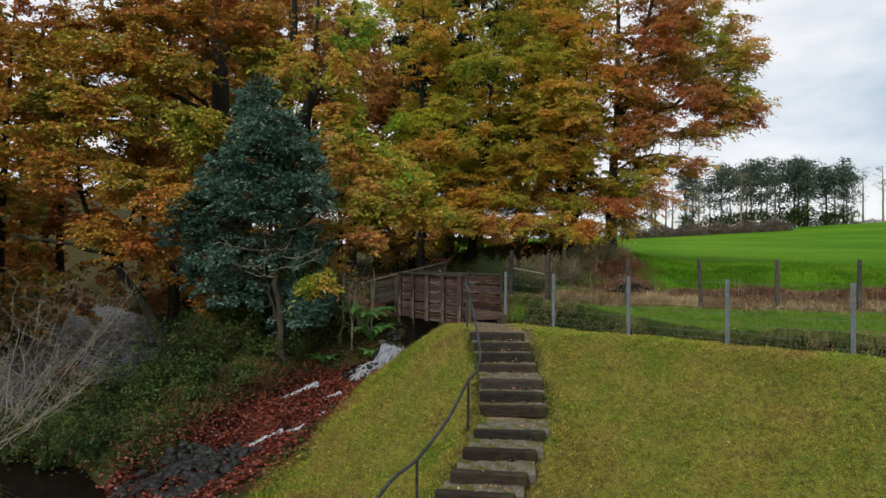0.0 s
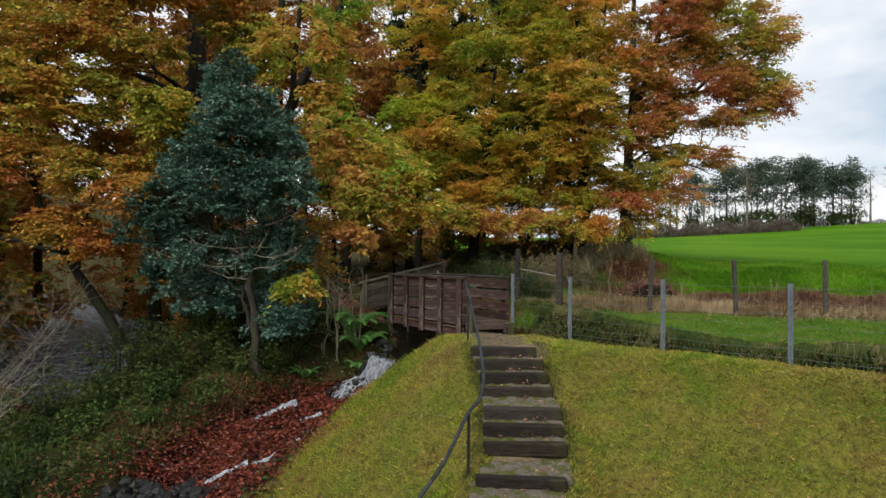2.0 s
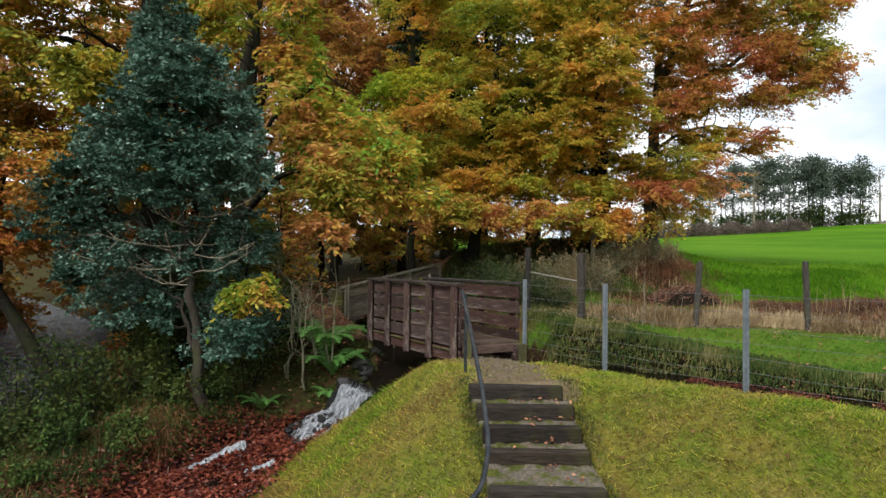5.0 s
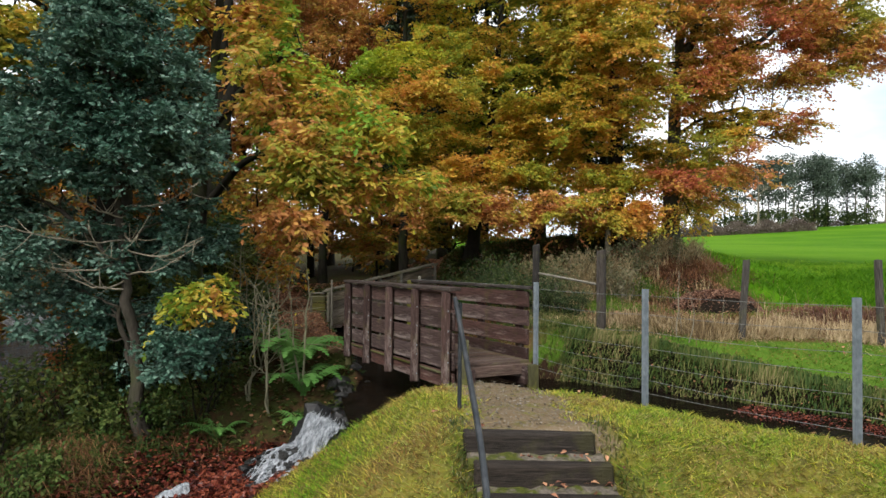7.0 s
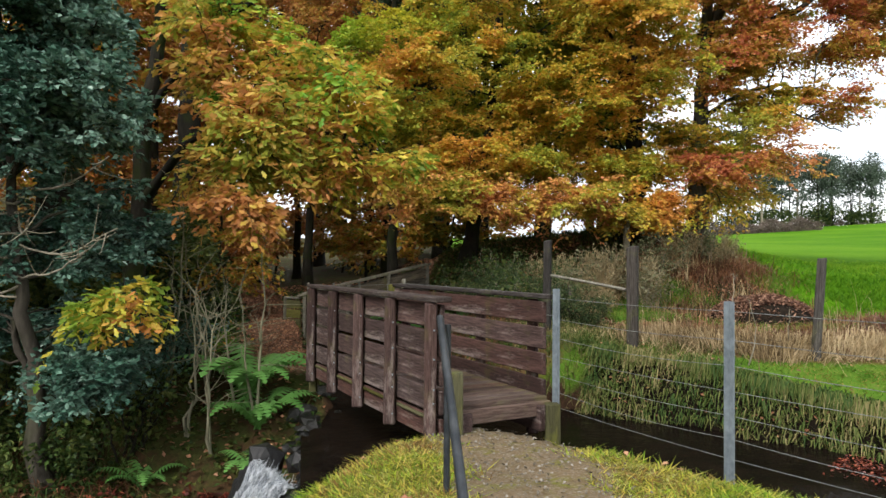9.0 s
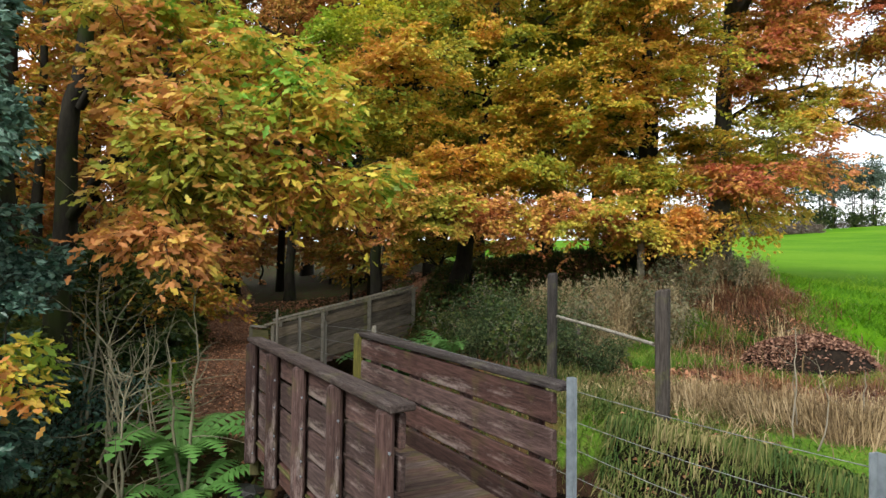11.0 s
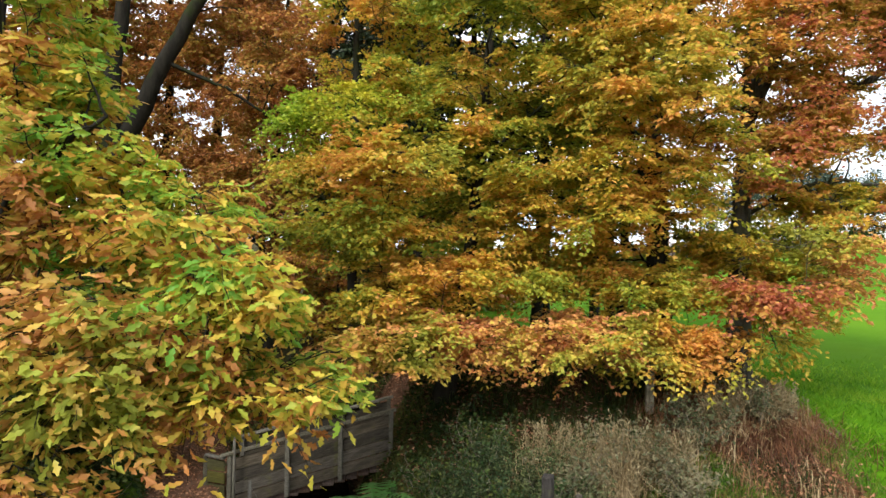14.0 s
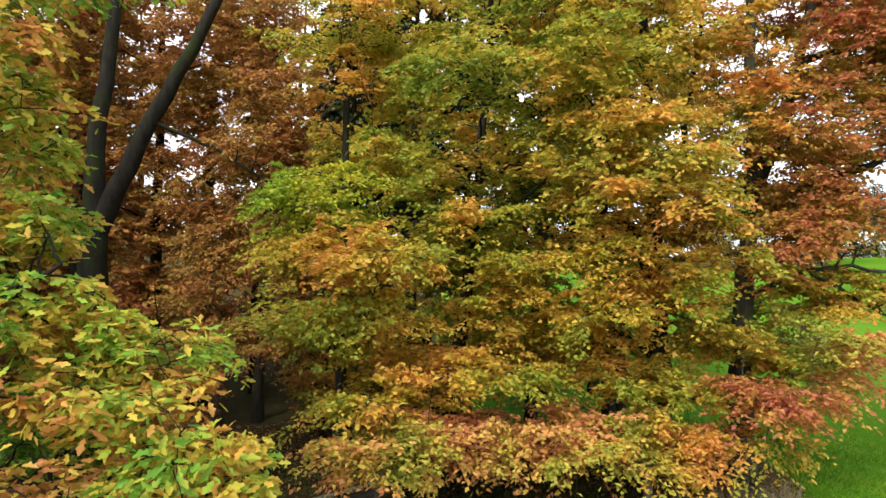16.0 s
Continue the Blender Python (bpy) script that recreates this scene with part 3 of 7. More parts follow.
def regions(x, y):
    """How much of each surface lies at a place."""
    p = past_posts(x, y)
    d_f = (x - F0[0]) * FN[0] + (y - F0[1]) * FN[1]
    dp, _ = to_line(x, y, PATH)
    dq, _ = to_line(x, y, SIDE_PATH)
    north = smooth(y + 0.25 * x, 16.6, 17.4)
    right = smooth(x + 0.12 * (y - 20), 0.4, 1.6)
    w = {}
    pw = p - 1.0 * (1 - smooth(x, 2.2, 4.2))
    side = np.interp(y, [q[1] for q in PATH], [q[0] for q in PATH]) - x
    verge = np.exp(-((side - 1.15) / 0.4) ** 2) * smooth(y, 20, 21.5)
    w["w_lush"] = np.maximum(smooth(d_f, 2.6, 3.0) * smooth(x, 0.4, 1.0) * smooth(-pw, -0.3, 0.3) * (1 - smooth(y, 19.2, 20.0) * (1 - smooth(x, 3.4, 4.4))), verge)
    w["w_straw"] = right * np.maximum(smooth(pw, -0.35, 0.3), smooth(y, 19.2, 20.0) * (1 - smooth(x, 3.4, 4.4)))
    w["w_field"] = smooth(p - 1.0 * smooth(x, 6.8, 7.6), 3.0, 4.2) * np.maximum(smooth(x - 0.12 * (y - 24), 7.0, 8.0), smooth(y, 30, 33) * smooth(x, -1.0, 2.5))
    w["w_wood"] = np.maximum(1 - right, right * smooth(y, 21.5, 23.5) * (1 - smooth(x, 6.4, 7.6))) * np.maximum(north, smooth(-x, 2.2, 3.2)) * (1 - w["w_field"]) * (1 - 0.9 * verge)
    w["w_path"] = np.maximum(1 - smooth(dp, 0.5, 0.85), 1 - smooth(dq, 0.5, 0.8)) * smooth(y, 19.3, 19.9)
    w["w_path"] = w["w_path"] * smooth(height(x, y), -0.35, -0.1)
    land, _ = to_line(x, y, [(1.2, 13.5, 0), (1.15, 14.8, 0), (0.95, 16.2, 0)])
    ds, _ = to_line(x, y, SPINE)
    land = land + 0.09 * np.sin(5.1 * x + 2 * y) * np.sin(4.3 * y) + 0.07 * np.sin(9.7 * y + x * 3)
    w["w_gravel"] = np.maximum(1 - smooth(land, 0.3, 0.82), 0.9 * (1 - smooth(ds, 0.4, 0.56)))
    a, _ = to_line(x, y, STREAM)
    b, _ = to_line(x, y, CHANNEL)
    c, _ = to_line(x, y, DITCH)
    w["w_bed"] = np.maximum(np.maximum(1 - smooth(a, 0.95, 1.35), 1 - smooth(b, 1.0, 1.3)), 1 - smooth(c, 1.62, 1.72))
    return w


for name, w in regions(GX, GY).items():
    ground_me.attributes.new(name, "FLOAT", "POINT").data.foreach_set("value", np.ascontiguousarray(w, np.float32).ravel())
ground = tagged(new("ground", ground_me), "mown grass banks, leaf-strewn woodland floor and green field", "ground", kind="structure")


def ribbon(line, half, dz, step=0.25, cross=7):
    """A sheet of water along a polyline."""
    pts = []
    for (x0, y0, z0), (x1, y1, z1) in zip(line[:-1], line[1:]):
        n = max(2, int(math.hypot(x1 - x0, y1 - y0) / step))
        pts += [(x0 + (x1 - x0) * i / n, y0 + (y1 - y0) * i / n, z0 + (z1 - z0) * i / n) for i in range(n)]
    pts = np.array(pts + [line[-1]])
    tan = np.gradient(pts[:, :2], axis=0)
    for _ in range(3):
        tan[1:-1] = (tan[:-2] + tan[1:-1] + tan[2:]) / 3
    tan /= np.linalg.norm(tan, axis=1, keepdims=True)
    nor = np.stack([-tan[:, 1], tan[:, 0]], axis=1)
    s = np.linspace(-1, 1, cross)
    v = np.zeros((len(pts), cross, 3))
    v[:, :, :2] = pts[:, None, :2] + nor[:, None] * s[None, :, None] * half
    v[:, :, 2] = pts[:, None, 2] + dz + 0.02 * np.sin(pts[:, None, 0] * 7 + s[None] * 3)
    i = np.arange(len(pts) * cross).reshape(len(pts), cross)
    return v.reshape(-1, 3), np.stack([i[:-1, :-1], i[1:, :-1], i[1:, 1:], i[:-1, 1:]], axis=-1).reshape(-1, 4)


def water_sheet(name, line, half, dz, material, label):
    v, f = ribbon(line, half, dz)
    return tagged(new(name, mesh_np(name, v, f, material, True)), label, "water", kind="structure")


water_sheet("water_channel", CHANNEL, 1.1, 0.28, M_WATER, "dark peaty stream water under the footbridge")
water_sheet("water_ditch", DITCH, 1.66, 0.36, M_WATER, "still brown water in a narrow ditch")
water_sheet("water_stream", STREAM, 0.7, 0.06, M_WATER, "shallow stream trickling over fallen leaves")
water_sheet("water_backwater", BACKWATER, 0.75, 0.22, M_WATER, "dark still backwater beside the stream")
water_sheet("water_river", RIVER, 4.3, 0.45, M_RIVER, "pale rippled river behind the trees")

# ---- the footbridge ----
A0, BD, BN = Vector((0.56, 15.94, 0)), Vector((-0.478, 0.878, 0)), Vector((0.878, 0.478, 0))
BR_LEN, BR_WID, DECK, TOP = 3.6, 1.07, 0.20, 1.13


def on_bridge(a, c, z):
    """a metres along the bridge, c across it from the downstream side."""
    return A0 + BD * a + BN * c + Vector((0, 0, z))


bridge = thing("footbridge", on_bridge(0, 0.55, -0.1), "brown timber footbridge with solid plank sides over a stream", "bridge")
for c in (0.12, 1.0):
    beam("bearer", on_bridge(-0.1, c, 0.02), on_bridge(BR_LEN + 0.1, c, 0.02), 0.16, 0.24, M_BRIDGE, bridge)
n_deck = 22
for i in range(n_deck):
    a = (i + 0.5) * BR_LEN / n_deck
    beam("deck_plank", on_bridge(a, -0.02, DECK - 0.025), on_bridge(a, BR_WID + 0.02, DECK - 0.025), BR_LEN / n_deck - 0.012, 0.05, M_DECK, bridge)
# downstream side: posts stand outside the planks
for i in range(5):
    a = 0.06 + i * (BR_LEN - 0.12) / 4
    pst = beam("post", on_bridge(a, -0.14, -0.13 if i else -0.4), on_bridge(a, -0.14, TOP - 0.02), 0.11, 0.115, M_BRIDGE, bridge, bevel=0.014)
    for z in (-0.02, 0.24, 0.36, 0.62, 0.87):
        beam("bolt", on_bridge(a - 0.075, -0.14, z), on_bridge(a - 0.06, -0.14, z), 0.018, 0.018, M_STEEL, pst, label="small grey bolt end")
for c, off in ((-0.055, 0.0), (BR_WID + 0.055, 0.35)):
    for j, (z, h) in enumerate(((0.985, 0.205), (0.735, 0.205), (0.485, 0.205), (0.235, 0.205), (0.0, 0.2))):
        if c > 1 and j == 4:
            continue
        beam("side_plank", on_bridge(0.0 if c < 1 else 0.1, c, z), on_bridge(BR_LEN + 0.05, c, z), 0.045, h, M_BRIDGE, bridge)
for i in range(4):
    a = 0.4 + i * 1.0
    beam("post", on_bridge(a, BR_WID + 0.13, -0.25), on_bridge(a, BR_WID + 0.13, TOP - 0.03), 0.11, 0.11, M_BRIDGE, bridge)
beam("handrail", on_bridge(-0.08, -0.09, TOP + 0.01), on_bridge(BR_LEN + 0.1, -0.09, TOP + 0.01), 0.16, 0.045, M_CAP, bridge)
beam("handrail", on_bridge(0.0, BR_WID + 0.09, TOP + 0.01), on_bridge(BR_LEN + 0.1, BR_WID + 0.09, TOP + 0.01), 0.16, 0.045, M_CAP, bridge)
for i in range(4):
    a0, a1 = 0.16 + i * 0.9, 0.16 + i * 0.9 + 0.7
    beam("moss_strip", on_bridge(a0, -0.085, 0.075), on_bridge(a1, -0.085, 0.075), 0.04, 0.03, M_MOSSY, bridge, label="yellow-green moss along the plank edge")
beam("end_post", on_bridge(-0.12, 0.02, -0.4), on_bridge(-0.12, 0.02, 0.52), 0.12, 0.12, M_MOSSY, bridge, label="short mossy post")
beam("end_post", on_bridge(-0.12, BR_WID - 0.02, -0.35), on_bridge(-0.12, BR_WID - 0.02, 0.16), 0.13, 0.13, M_MOSSY, bridge, label="short mossy post")
for c in (-0.06, BR_WID + 0.02):
    beam("end_post", on_bridge(BR_LEN + 0.08, c, -0.3), on_bridge(BR_LEN + 0.08, c, TOP + 0.02), 0.10, 0.10, M_MOSSY, bridge, label="mossy corner post")
beam("end_board", on_bridge(-0.03, -0.02, 0.10), on_bridge(-0.03, BR_WID + 0.02, 0.10), 0.05, 0.13, M_DECK, bridge)

# the second, plank-sided bridge beyond
W0, W1 = Vector((-2.85, 25.7, 0)), Vector((0.13, 26.05, 0))
wing = thing("plank_bridge", ((W0 + W1) / 2), "weathered plank-sided bridge over the stream by the wood", "bridge")
wd = (W1 - W0).normalized()
wn_ = Vector((-wd.y, wd.x, 0))
for side, zoff in ((0.0, 0.0), (1.25, 0.0)):
    up0, up1 = 0.66 + zoff, 1.46 + zoff
    for i in range(4):
        q = W0.lerp(W1, (0.02, 0.36, 0.68, 0.99)[i]) + wn_ * side
        g = up0 + (up1 - up0) * (0.02, 0.36, 0.68, 0.99)[i]
        beam("post", q + Vector((0, 0, g - 1.05)), q + Vector((0, 0, g - 0.02)), 0.075, 0.09, M_POST_PALE, wing)
    for j in range(4):
        dz = -0.20 - 0.225 * j
        beam("side_plank", W0 + wn_ * (side + 0.065) + Vector((0, 0, up0 + dz)), W1 + wn_ * (side + 0.065) + Vector((0, 0, up1 + dz)), 0.035, 0.2, M_WING, wing)
    beam("handrail", W0 + wn_ * (side + 0.02) - wd * 0.12 + Vector((0, 0, up0)), W1 + wn_ * (side + 0.02) + wd * 0.06 + Vector((0, 0, up1)), 0.12, 0.05, M_POST_PALE, wing)
# planks turned in at the path end
turn = W0 + Vector((-0.46, 0.22, 0))
for j in range(4):
    dz = 0.46 - 0.225 * j
    beam("return_plank", W0 + wn_ * 0.05 + Vector((-0.04, 0, dz)), turn + Vector((0, 0, dz)), 0.035, 0.2, M_MOSSY, wing, label="mossy green plank")
beam("return_rail", W0 + Vector((-0.05, 0, 0.62)), turn + Vector((0, 0, 0.62)), 0.1, 0.045, M_POST_PALE, wing)
beam("post", turn + Vector((0, 0, -0.5)), turn + Vector((0, 0, 0.6)), 0.08, 0.08, M_POST_PALE, wing)
for j in range(14):
    q = W0.lerp(W1, (j + 0.5) / 14)
    z = -0.38 + 0.78 * (j + 0.5) / 14
    beam("deck_plank", q + Vector((0, 0, z)), q + wn_ * 1.2 + Vector((0, 0, z)), 0.2, 0.05, M_DECK, wing)

# ---- the sleeper steps ----
STEPS = [(1.13, 13.47, 0.00, 1.12, 0), (1.21, 13.15, -0.17, 1.12, 1), (1.24, 12.85, -0.34, 1.10, 0), (1.27, 12.55, -0.52, 1.10, -1),
         (1.27, 11.85, -0.68, 1.12, -1), (1.25, 11.57, -0.85, 1.14, 0), (1.24, 11.28, -1.03, 1.16, -1), (1.10, 10.55, -1.27, 1.16, -5),
         (0.90, 10.02, -1.42, 1.14, -3), (0.70, 9.5, -1.60, 1.14, -6), (0.48, 9.15, -1.78, 1.14, -7), (0.28, 8.8, -1.95, 1.14, -9), (0.08, 8.45, -2.12, 1.14, -10)]


def tread_mesh(w, d, seed):
    """Packed gravel and moss behind a sleeper: an uneven slab, closed at its sides."""
    r_ = np.random.default_rng(seed)
    nx, ny = 14, max(4, int(d / 0.07))
    X, Y = np.meshgrid(np.linspace(-w / 2, w / 2, nx), np.linspace(0, d, ny), indexing="ij")
    Z = -0.02 + r_.normal(0, 0.01, X.shape) + 0.065 * (Y / d)
    top = np.stack([X, Y, Z], axis=-1)
    bot = top.copy()
    bot[..., 2] = -0.26
    i = np.arange(nx * ny).reshape(nx, ny)
    f = [np.stack([i[:-1, :-1], i[1:, :-1], i[1:, 1:], i[:-1, 1:]], axis=-1).reshape(-1, 4)]
    edge = np.concatenate([i[:, 0], i[-1, 1:], i[-2::-1, -1], i[0, -2:0:-1]])
    nxt = np.roll(edge, -1)
    f.append(np.stack([nxt, edge, edge + nx * ny, nxt + nx * ny], axis=-1))
    return np.concatenate([top.reshape(-1, 3), bot.reshape(-1, 3)]), np.concatenate(f)


for i, (x, y, z, w, yaw) in enumerate(STEPS):
    dx = Vector((math.cos(radians(yaw)), math.sin(radians(yaw)), 0)) * w / 2
    st = thing("step", (x, y, z - 0.2), "dark weathered railway-sleeper step set in the bank", "step", "sleeper steps up the bank")
    c = Vector((x, y + 0.07, z - 0.09))
    beam("sleeper", c - dx, c + dx, 0.16, 0.2, M_SLEEPER, st, bevel=0.018, rough=0.012)
    if i:
        d = STEPS[i - 1][1] - y + 0.05
        v, f = tread_mesh(w * 1.02, d, i)
        part("tread", mesh_np("tread", v, f, M_TREAD), st, Matrix.Translation(((x + STEPS[i - 1][0]) / 2, y + 0.1, z)) @ pose(0, 0, 0, 0, 0, yaw), "packed gravel and moss tread")


# ---- the handrail up the steps ----
def swept(name, pts, r, material, parent, label="", sides=8, sub=5):
    """A round bar through points, with softened corners."""
    p = np.array(pts, float)
    t = np.linspace(0, len(p) - 1, (len(p) - 1) * sub + 1)
    out = np.stack([np.interp(t, np.arange(len(p)), p[:, i]) for i in range(3)], axis=1)
    for _ in range(2):
        out[1:-1] = (out[:-2] + 2 * out[1:-1] + out[2:]) / 4
    v, f = tubes(out[None], np.full((1, len(out)), r), sides)
    return part(name, mesh_np(name, v, f, material, True), parent, None, label)


rail = thing("handrail", (0.5, 11.5, -1.2), "dark painted tubular metal handrail beside the steps", "handrail")
swept("rail", [(0.50, 14.42, 1.10), (0.58, 13.4, 0.66), (0.66, 12.4, 0.19), (0.69, 11.7, -0.22), (0.60, 11.2, -0.42), (0.44, 10.92, -0.50), (0.12, 10.2, -0.98), (-0.35, 9.5, -1.42), (-0.68, 9.2, -1.58), (-0.95, 8.8, -1.85), (-1.5, 8.0, -2.4)], 0.024, M_RAIL, rail)
for x, y, z in ((0.55, 14.4, 1.06), (0.44, 10.92, -0.5), (-0.35, 9.5, -1.42), (-1.2, 8.4, -2.12)):
    g = float(height(x, y))
    swept("post", [(x, y, g - 0.15), (x, y, (g + z) / 2), (x, y, z)], 0.021, M_RAIL, rail)

# ---- the wire fence ----
WIRE_POSTS = [(1.60, 16.45, 1.22), (2.53, 14.83, 1.20), (3.79, 13.28, 1.20), (5.17, 11.85, 1.19), (6.55, 10.42, 1.18), (7.93, 9.0, 1.17), (9.3, 7.6, 1.16)]
fence = thing("wire_fence", (3.8, 13.28, 0), "wire stock fence on grey galvanised steel posts", "fence")


def angle_post(x, y, z, g):
    """A rolled steel angle, set upright."""
    bm = bmesh.new()
    prof = [(0, 0), (0.05, 0), (0.05, 0.006), (0.006, 0.006), (0.006, 0.05), (0, 0.05)]
    vs = [bm.verts.new((a, b, 0)) for a, b in prof]
    f = bm.faces.new(vs)
    ext = bmesh.ops.extrude_face_region(bm, geom=[f])
    bmesh.ops.translate(bm, verts=[e for e in ext["geom"] if isinstance(e, bmesh.types.BMVert)], vec=(0, 0, z - g + 0.3))
    bmesh.ops.recalc_face_normals(bm, faces=bm.faces[:])
    return part("post", mesh_bm("post", bm, M_STEEL), fence, Matrix.Translation((x, y, g - 0.3)) @ pose(0, 0, 0, 0, 0, 200))


for x, y, z in WIRE_POSTS:
    angle_post(x, y, z, 0.0)
for j, z in enumerate((1.13, 0.93, 0.75, 0.57, 0.40, 0.24, 0.10)):
    pts = []
    for (x0, y0, z0), (x1, y1, z1) in zip(WIRE_POSTS[:-1], WIRE_POSTS[1:]):
        for i in range(6):
            f = i / 6
            pts.append((x0 + (x1 - x0) * f, y0 + (y1 - y0) * f, z - 0.012 * math.sin(math.pi * f) * (1 + j % 3)))
    pts = np.array(pts)
    v, f = tubes(pts[None], np.full((1, len(pts)), 0.0022), 4)
    part("wire", mesh_np("wire", v, f, M_WIRE), fence)

# ---- wooden posts by the field ----
def wood_post(x, y, h, r, label, group="old wooden field posts", lean=(0, 0), square=False, material=None):
    g = float(height(x, y))
    t = thing("fence_post", (x, y, g), label, "post", group)
    bm = bmesh.new()
    bmesh.ops.create_cone(bm, cap_ends=True, segments=4 if square else 9, radius1=r * (1.3 if square else 1), radius2=r * (1.25 if square else 0.9), depth=h + 0.3)
    rng = random.Random(x * 7 + y)
    for v in bm.verts:
        v.co += Vector([rng.uniform(-0.12, 0.12) * r for _ in range(3)])
        if v.co.z > 0:
            v.co.z += rng.uniform(-0.3, 0.3) * r
    bmesh.ops.bevel(bm, geom=[e for e in bm.edges if e.calc_face_angle(0) > 0.8], offset=0.012, segments=1, affect="EDGES")
    part("shaft", mesh_bm("shaft", bm, material or M_POST), t, Matrix.Translation((x, y, g + (h - 0.3) / 2)) @ pose(0, 0, 0, lean[0], lean[1], 20))
    return g


for x, y, top, r in ((3.06, 19.05, 1.70, 0.078), (2.2, 20.9, 1.84, 0.062)):
    wood_post(x, y, top - float(height(x, y)), r, "thick weathered timber gatepost in rough grass", "gateposts", square=True, material=M_GATEPOST)
gr = thing("gate_rail", (2.6, 20, 1.2), "thin weathered pole fixed between two gateposts", "rail")
swept("pole", [(2.25, 20.8, 1.28), (2.65, 20.0, 1.2), (3.0, 19.12, 1.12)], 0.022, M_POST_PALE, gr)
for i in range(6):
    x, y = 5.2 + 1.87 * i, 18.42 - 0.5 * i
    wood_post(x, y, 1.56 - float(height(x, y)) + 0.02 * i, 0.06, "dark weathered round fence post in dead grass", lean=(random.uniform(-4, 4), random.uniform(-4, 4)))
for x, y, h in ((5.0, 26.2, 0.7), (2.9, 22.6, 0.65)):
    wood_post(x, y, h, 0.05, "small grey fence post among brambles")
STAKES = [(-0.08, 19.86, 1.22), (-0.96, 21.55, 1.12), (-1.67, 23.08, 1.06), (-2.69, 25.6, 0.99)]
for x, y, top in STAKES:
    wood_post(x, y, top - float(height(x, y)), 0.03, "thin pale fence stake beside the path", "pale stakes beside the path", material=M_POST_PALE)
stake_line = [WIRE_POSTS[0]] + STAKES[:3]
for dz in (-0.06, -0.26, -0.46, -0.66):
    pts = np.array([(x, y, z + dz) for x, y, z in stake_line])
    v, f = tubes(pts[None], np.full((1, 4), 0.0022), 4)
    part("wire", mesh_np("wire", v, f, M_WIRE), fence)

# ---- trees ----
UP = np.array([0.0, 0, 1])


def unit(v):
    return v / (np.linalg.norm(v, axis=-1, keepdims=True) + 1e-9)


def leaf_quads(c, direction, normal, length, width, rng):
    """Folded, pointed leaves: one four-cornered face each."""
    n = len(c)
    side = unit(np.cross(normal, direction))
    nor = unit(np.cross(direction, side))
    L = (length * rng.uniform(0.7, 1.25, n))[:, None]
    W = (width * rng.uniform(0.75, 1.2, n))[:, None]
    lift = nor * W * rng.uniform(-0.1, 0.35, n)[:, None]
    mid = c + direction * L * 0.45
    v = np.stack([c, mid + side * W * 0.5 + lift, c + direction * L - nor * L * rng.uniform(0, 0.25, n)[:, None], mid - side * W * 0.5 + lift], axis=1)
    return v.reshape(-1, 3), np.arange(4 * n).reshape(n, 4)


LOBES = [(0.0, 0.015), (0.30, 0.19), (0.42, 0.10), (0.62, 0.26), (0.78, 0.13), (1.0, 0.06)]


def lobed_leaves(c, direction, normal, length, width, rng):
    """Oak leaves with wavy lobes down both sides, curling a little."""
    n = len(c)
    side = unit(np.cross(normal, direction))
    nor = unit(np.cross(direction, side))
    L = (length * rng.uniform(0.65, 1.3, n))[:, None]
    curl = rng.uniform(-0.35, 0.35, n)[:, None]
    fold = rng.uniform(-0.1, 0.7, n)[:, None]
    pts = [(a, b) for a, b in LOBES] + [(a, -b) for a, b in LOBES[::-1]]
    v = np.stack([c + (direction * a + side * b + nor * (curl * a * a + fold * abs(b))) * L for a, b in pts], axis=1)
    return v.reshape(-1, 3), np.arange(len(pts) * n).reshape(n, len(pts))


def sprays(centres, out, radius, per, leaf, flat, droop, rng, shape=leaf_quads, tilt=0.55):
    """Leaves strewn over shallow, drooping fans round each centre."""
    n = len(centres)
    plane = unit(UP * (1 - tilt * 0.4) + out * 0.35 + rng.normal(0, 0.25, (n, 3)))
    a = unit(np.cross(plane, rng.normal(0, 1, (n, 3))))
    b = np.cross(plane, a)
    ang, rad = rng.uniform(0, 2 * np.pi, (n, per)), np.sqrt(rng.uniform(0.02, 1, (n, per)))
    R = radius * rng.uniform(0.6, 1.3, (n, 1))
    dirs = a[:, None] * np.cos(ang)[..., None] + b[:, None] * np.sin(ang)[..., None]
    pos = centres[:, None] + dirs * (rad * R)[..., None] + plane[:, None] * rng.normal(0, flat, (n, per))[..., None] - UP * (droop * rad ** 2 * R)[..., None]
    d = unit(dirs + rng.normal(0, 0.5, dirs.shape) - UP * droop * 0.5).reshape(-1, 3)
    nor = unit(np.repeat(plane[:, None], per, 1) + rng.normal(0, tilt, dirs.shape)).reshape(-1, 3)
    return shape(pos.reshape(-1, 3), d, nor, leaf, leaf * 0.62, rng)


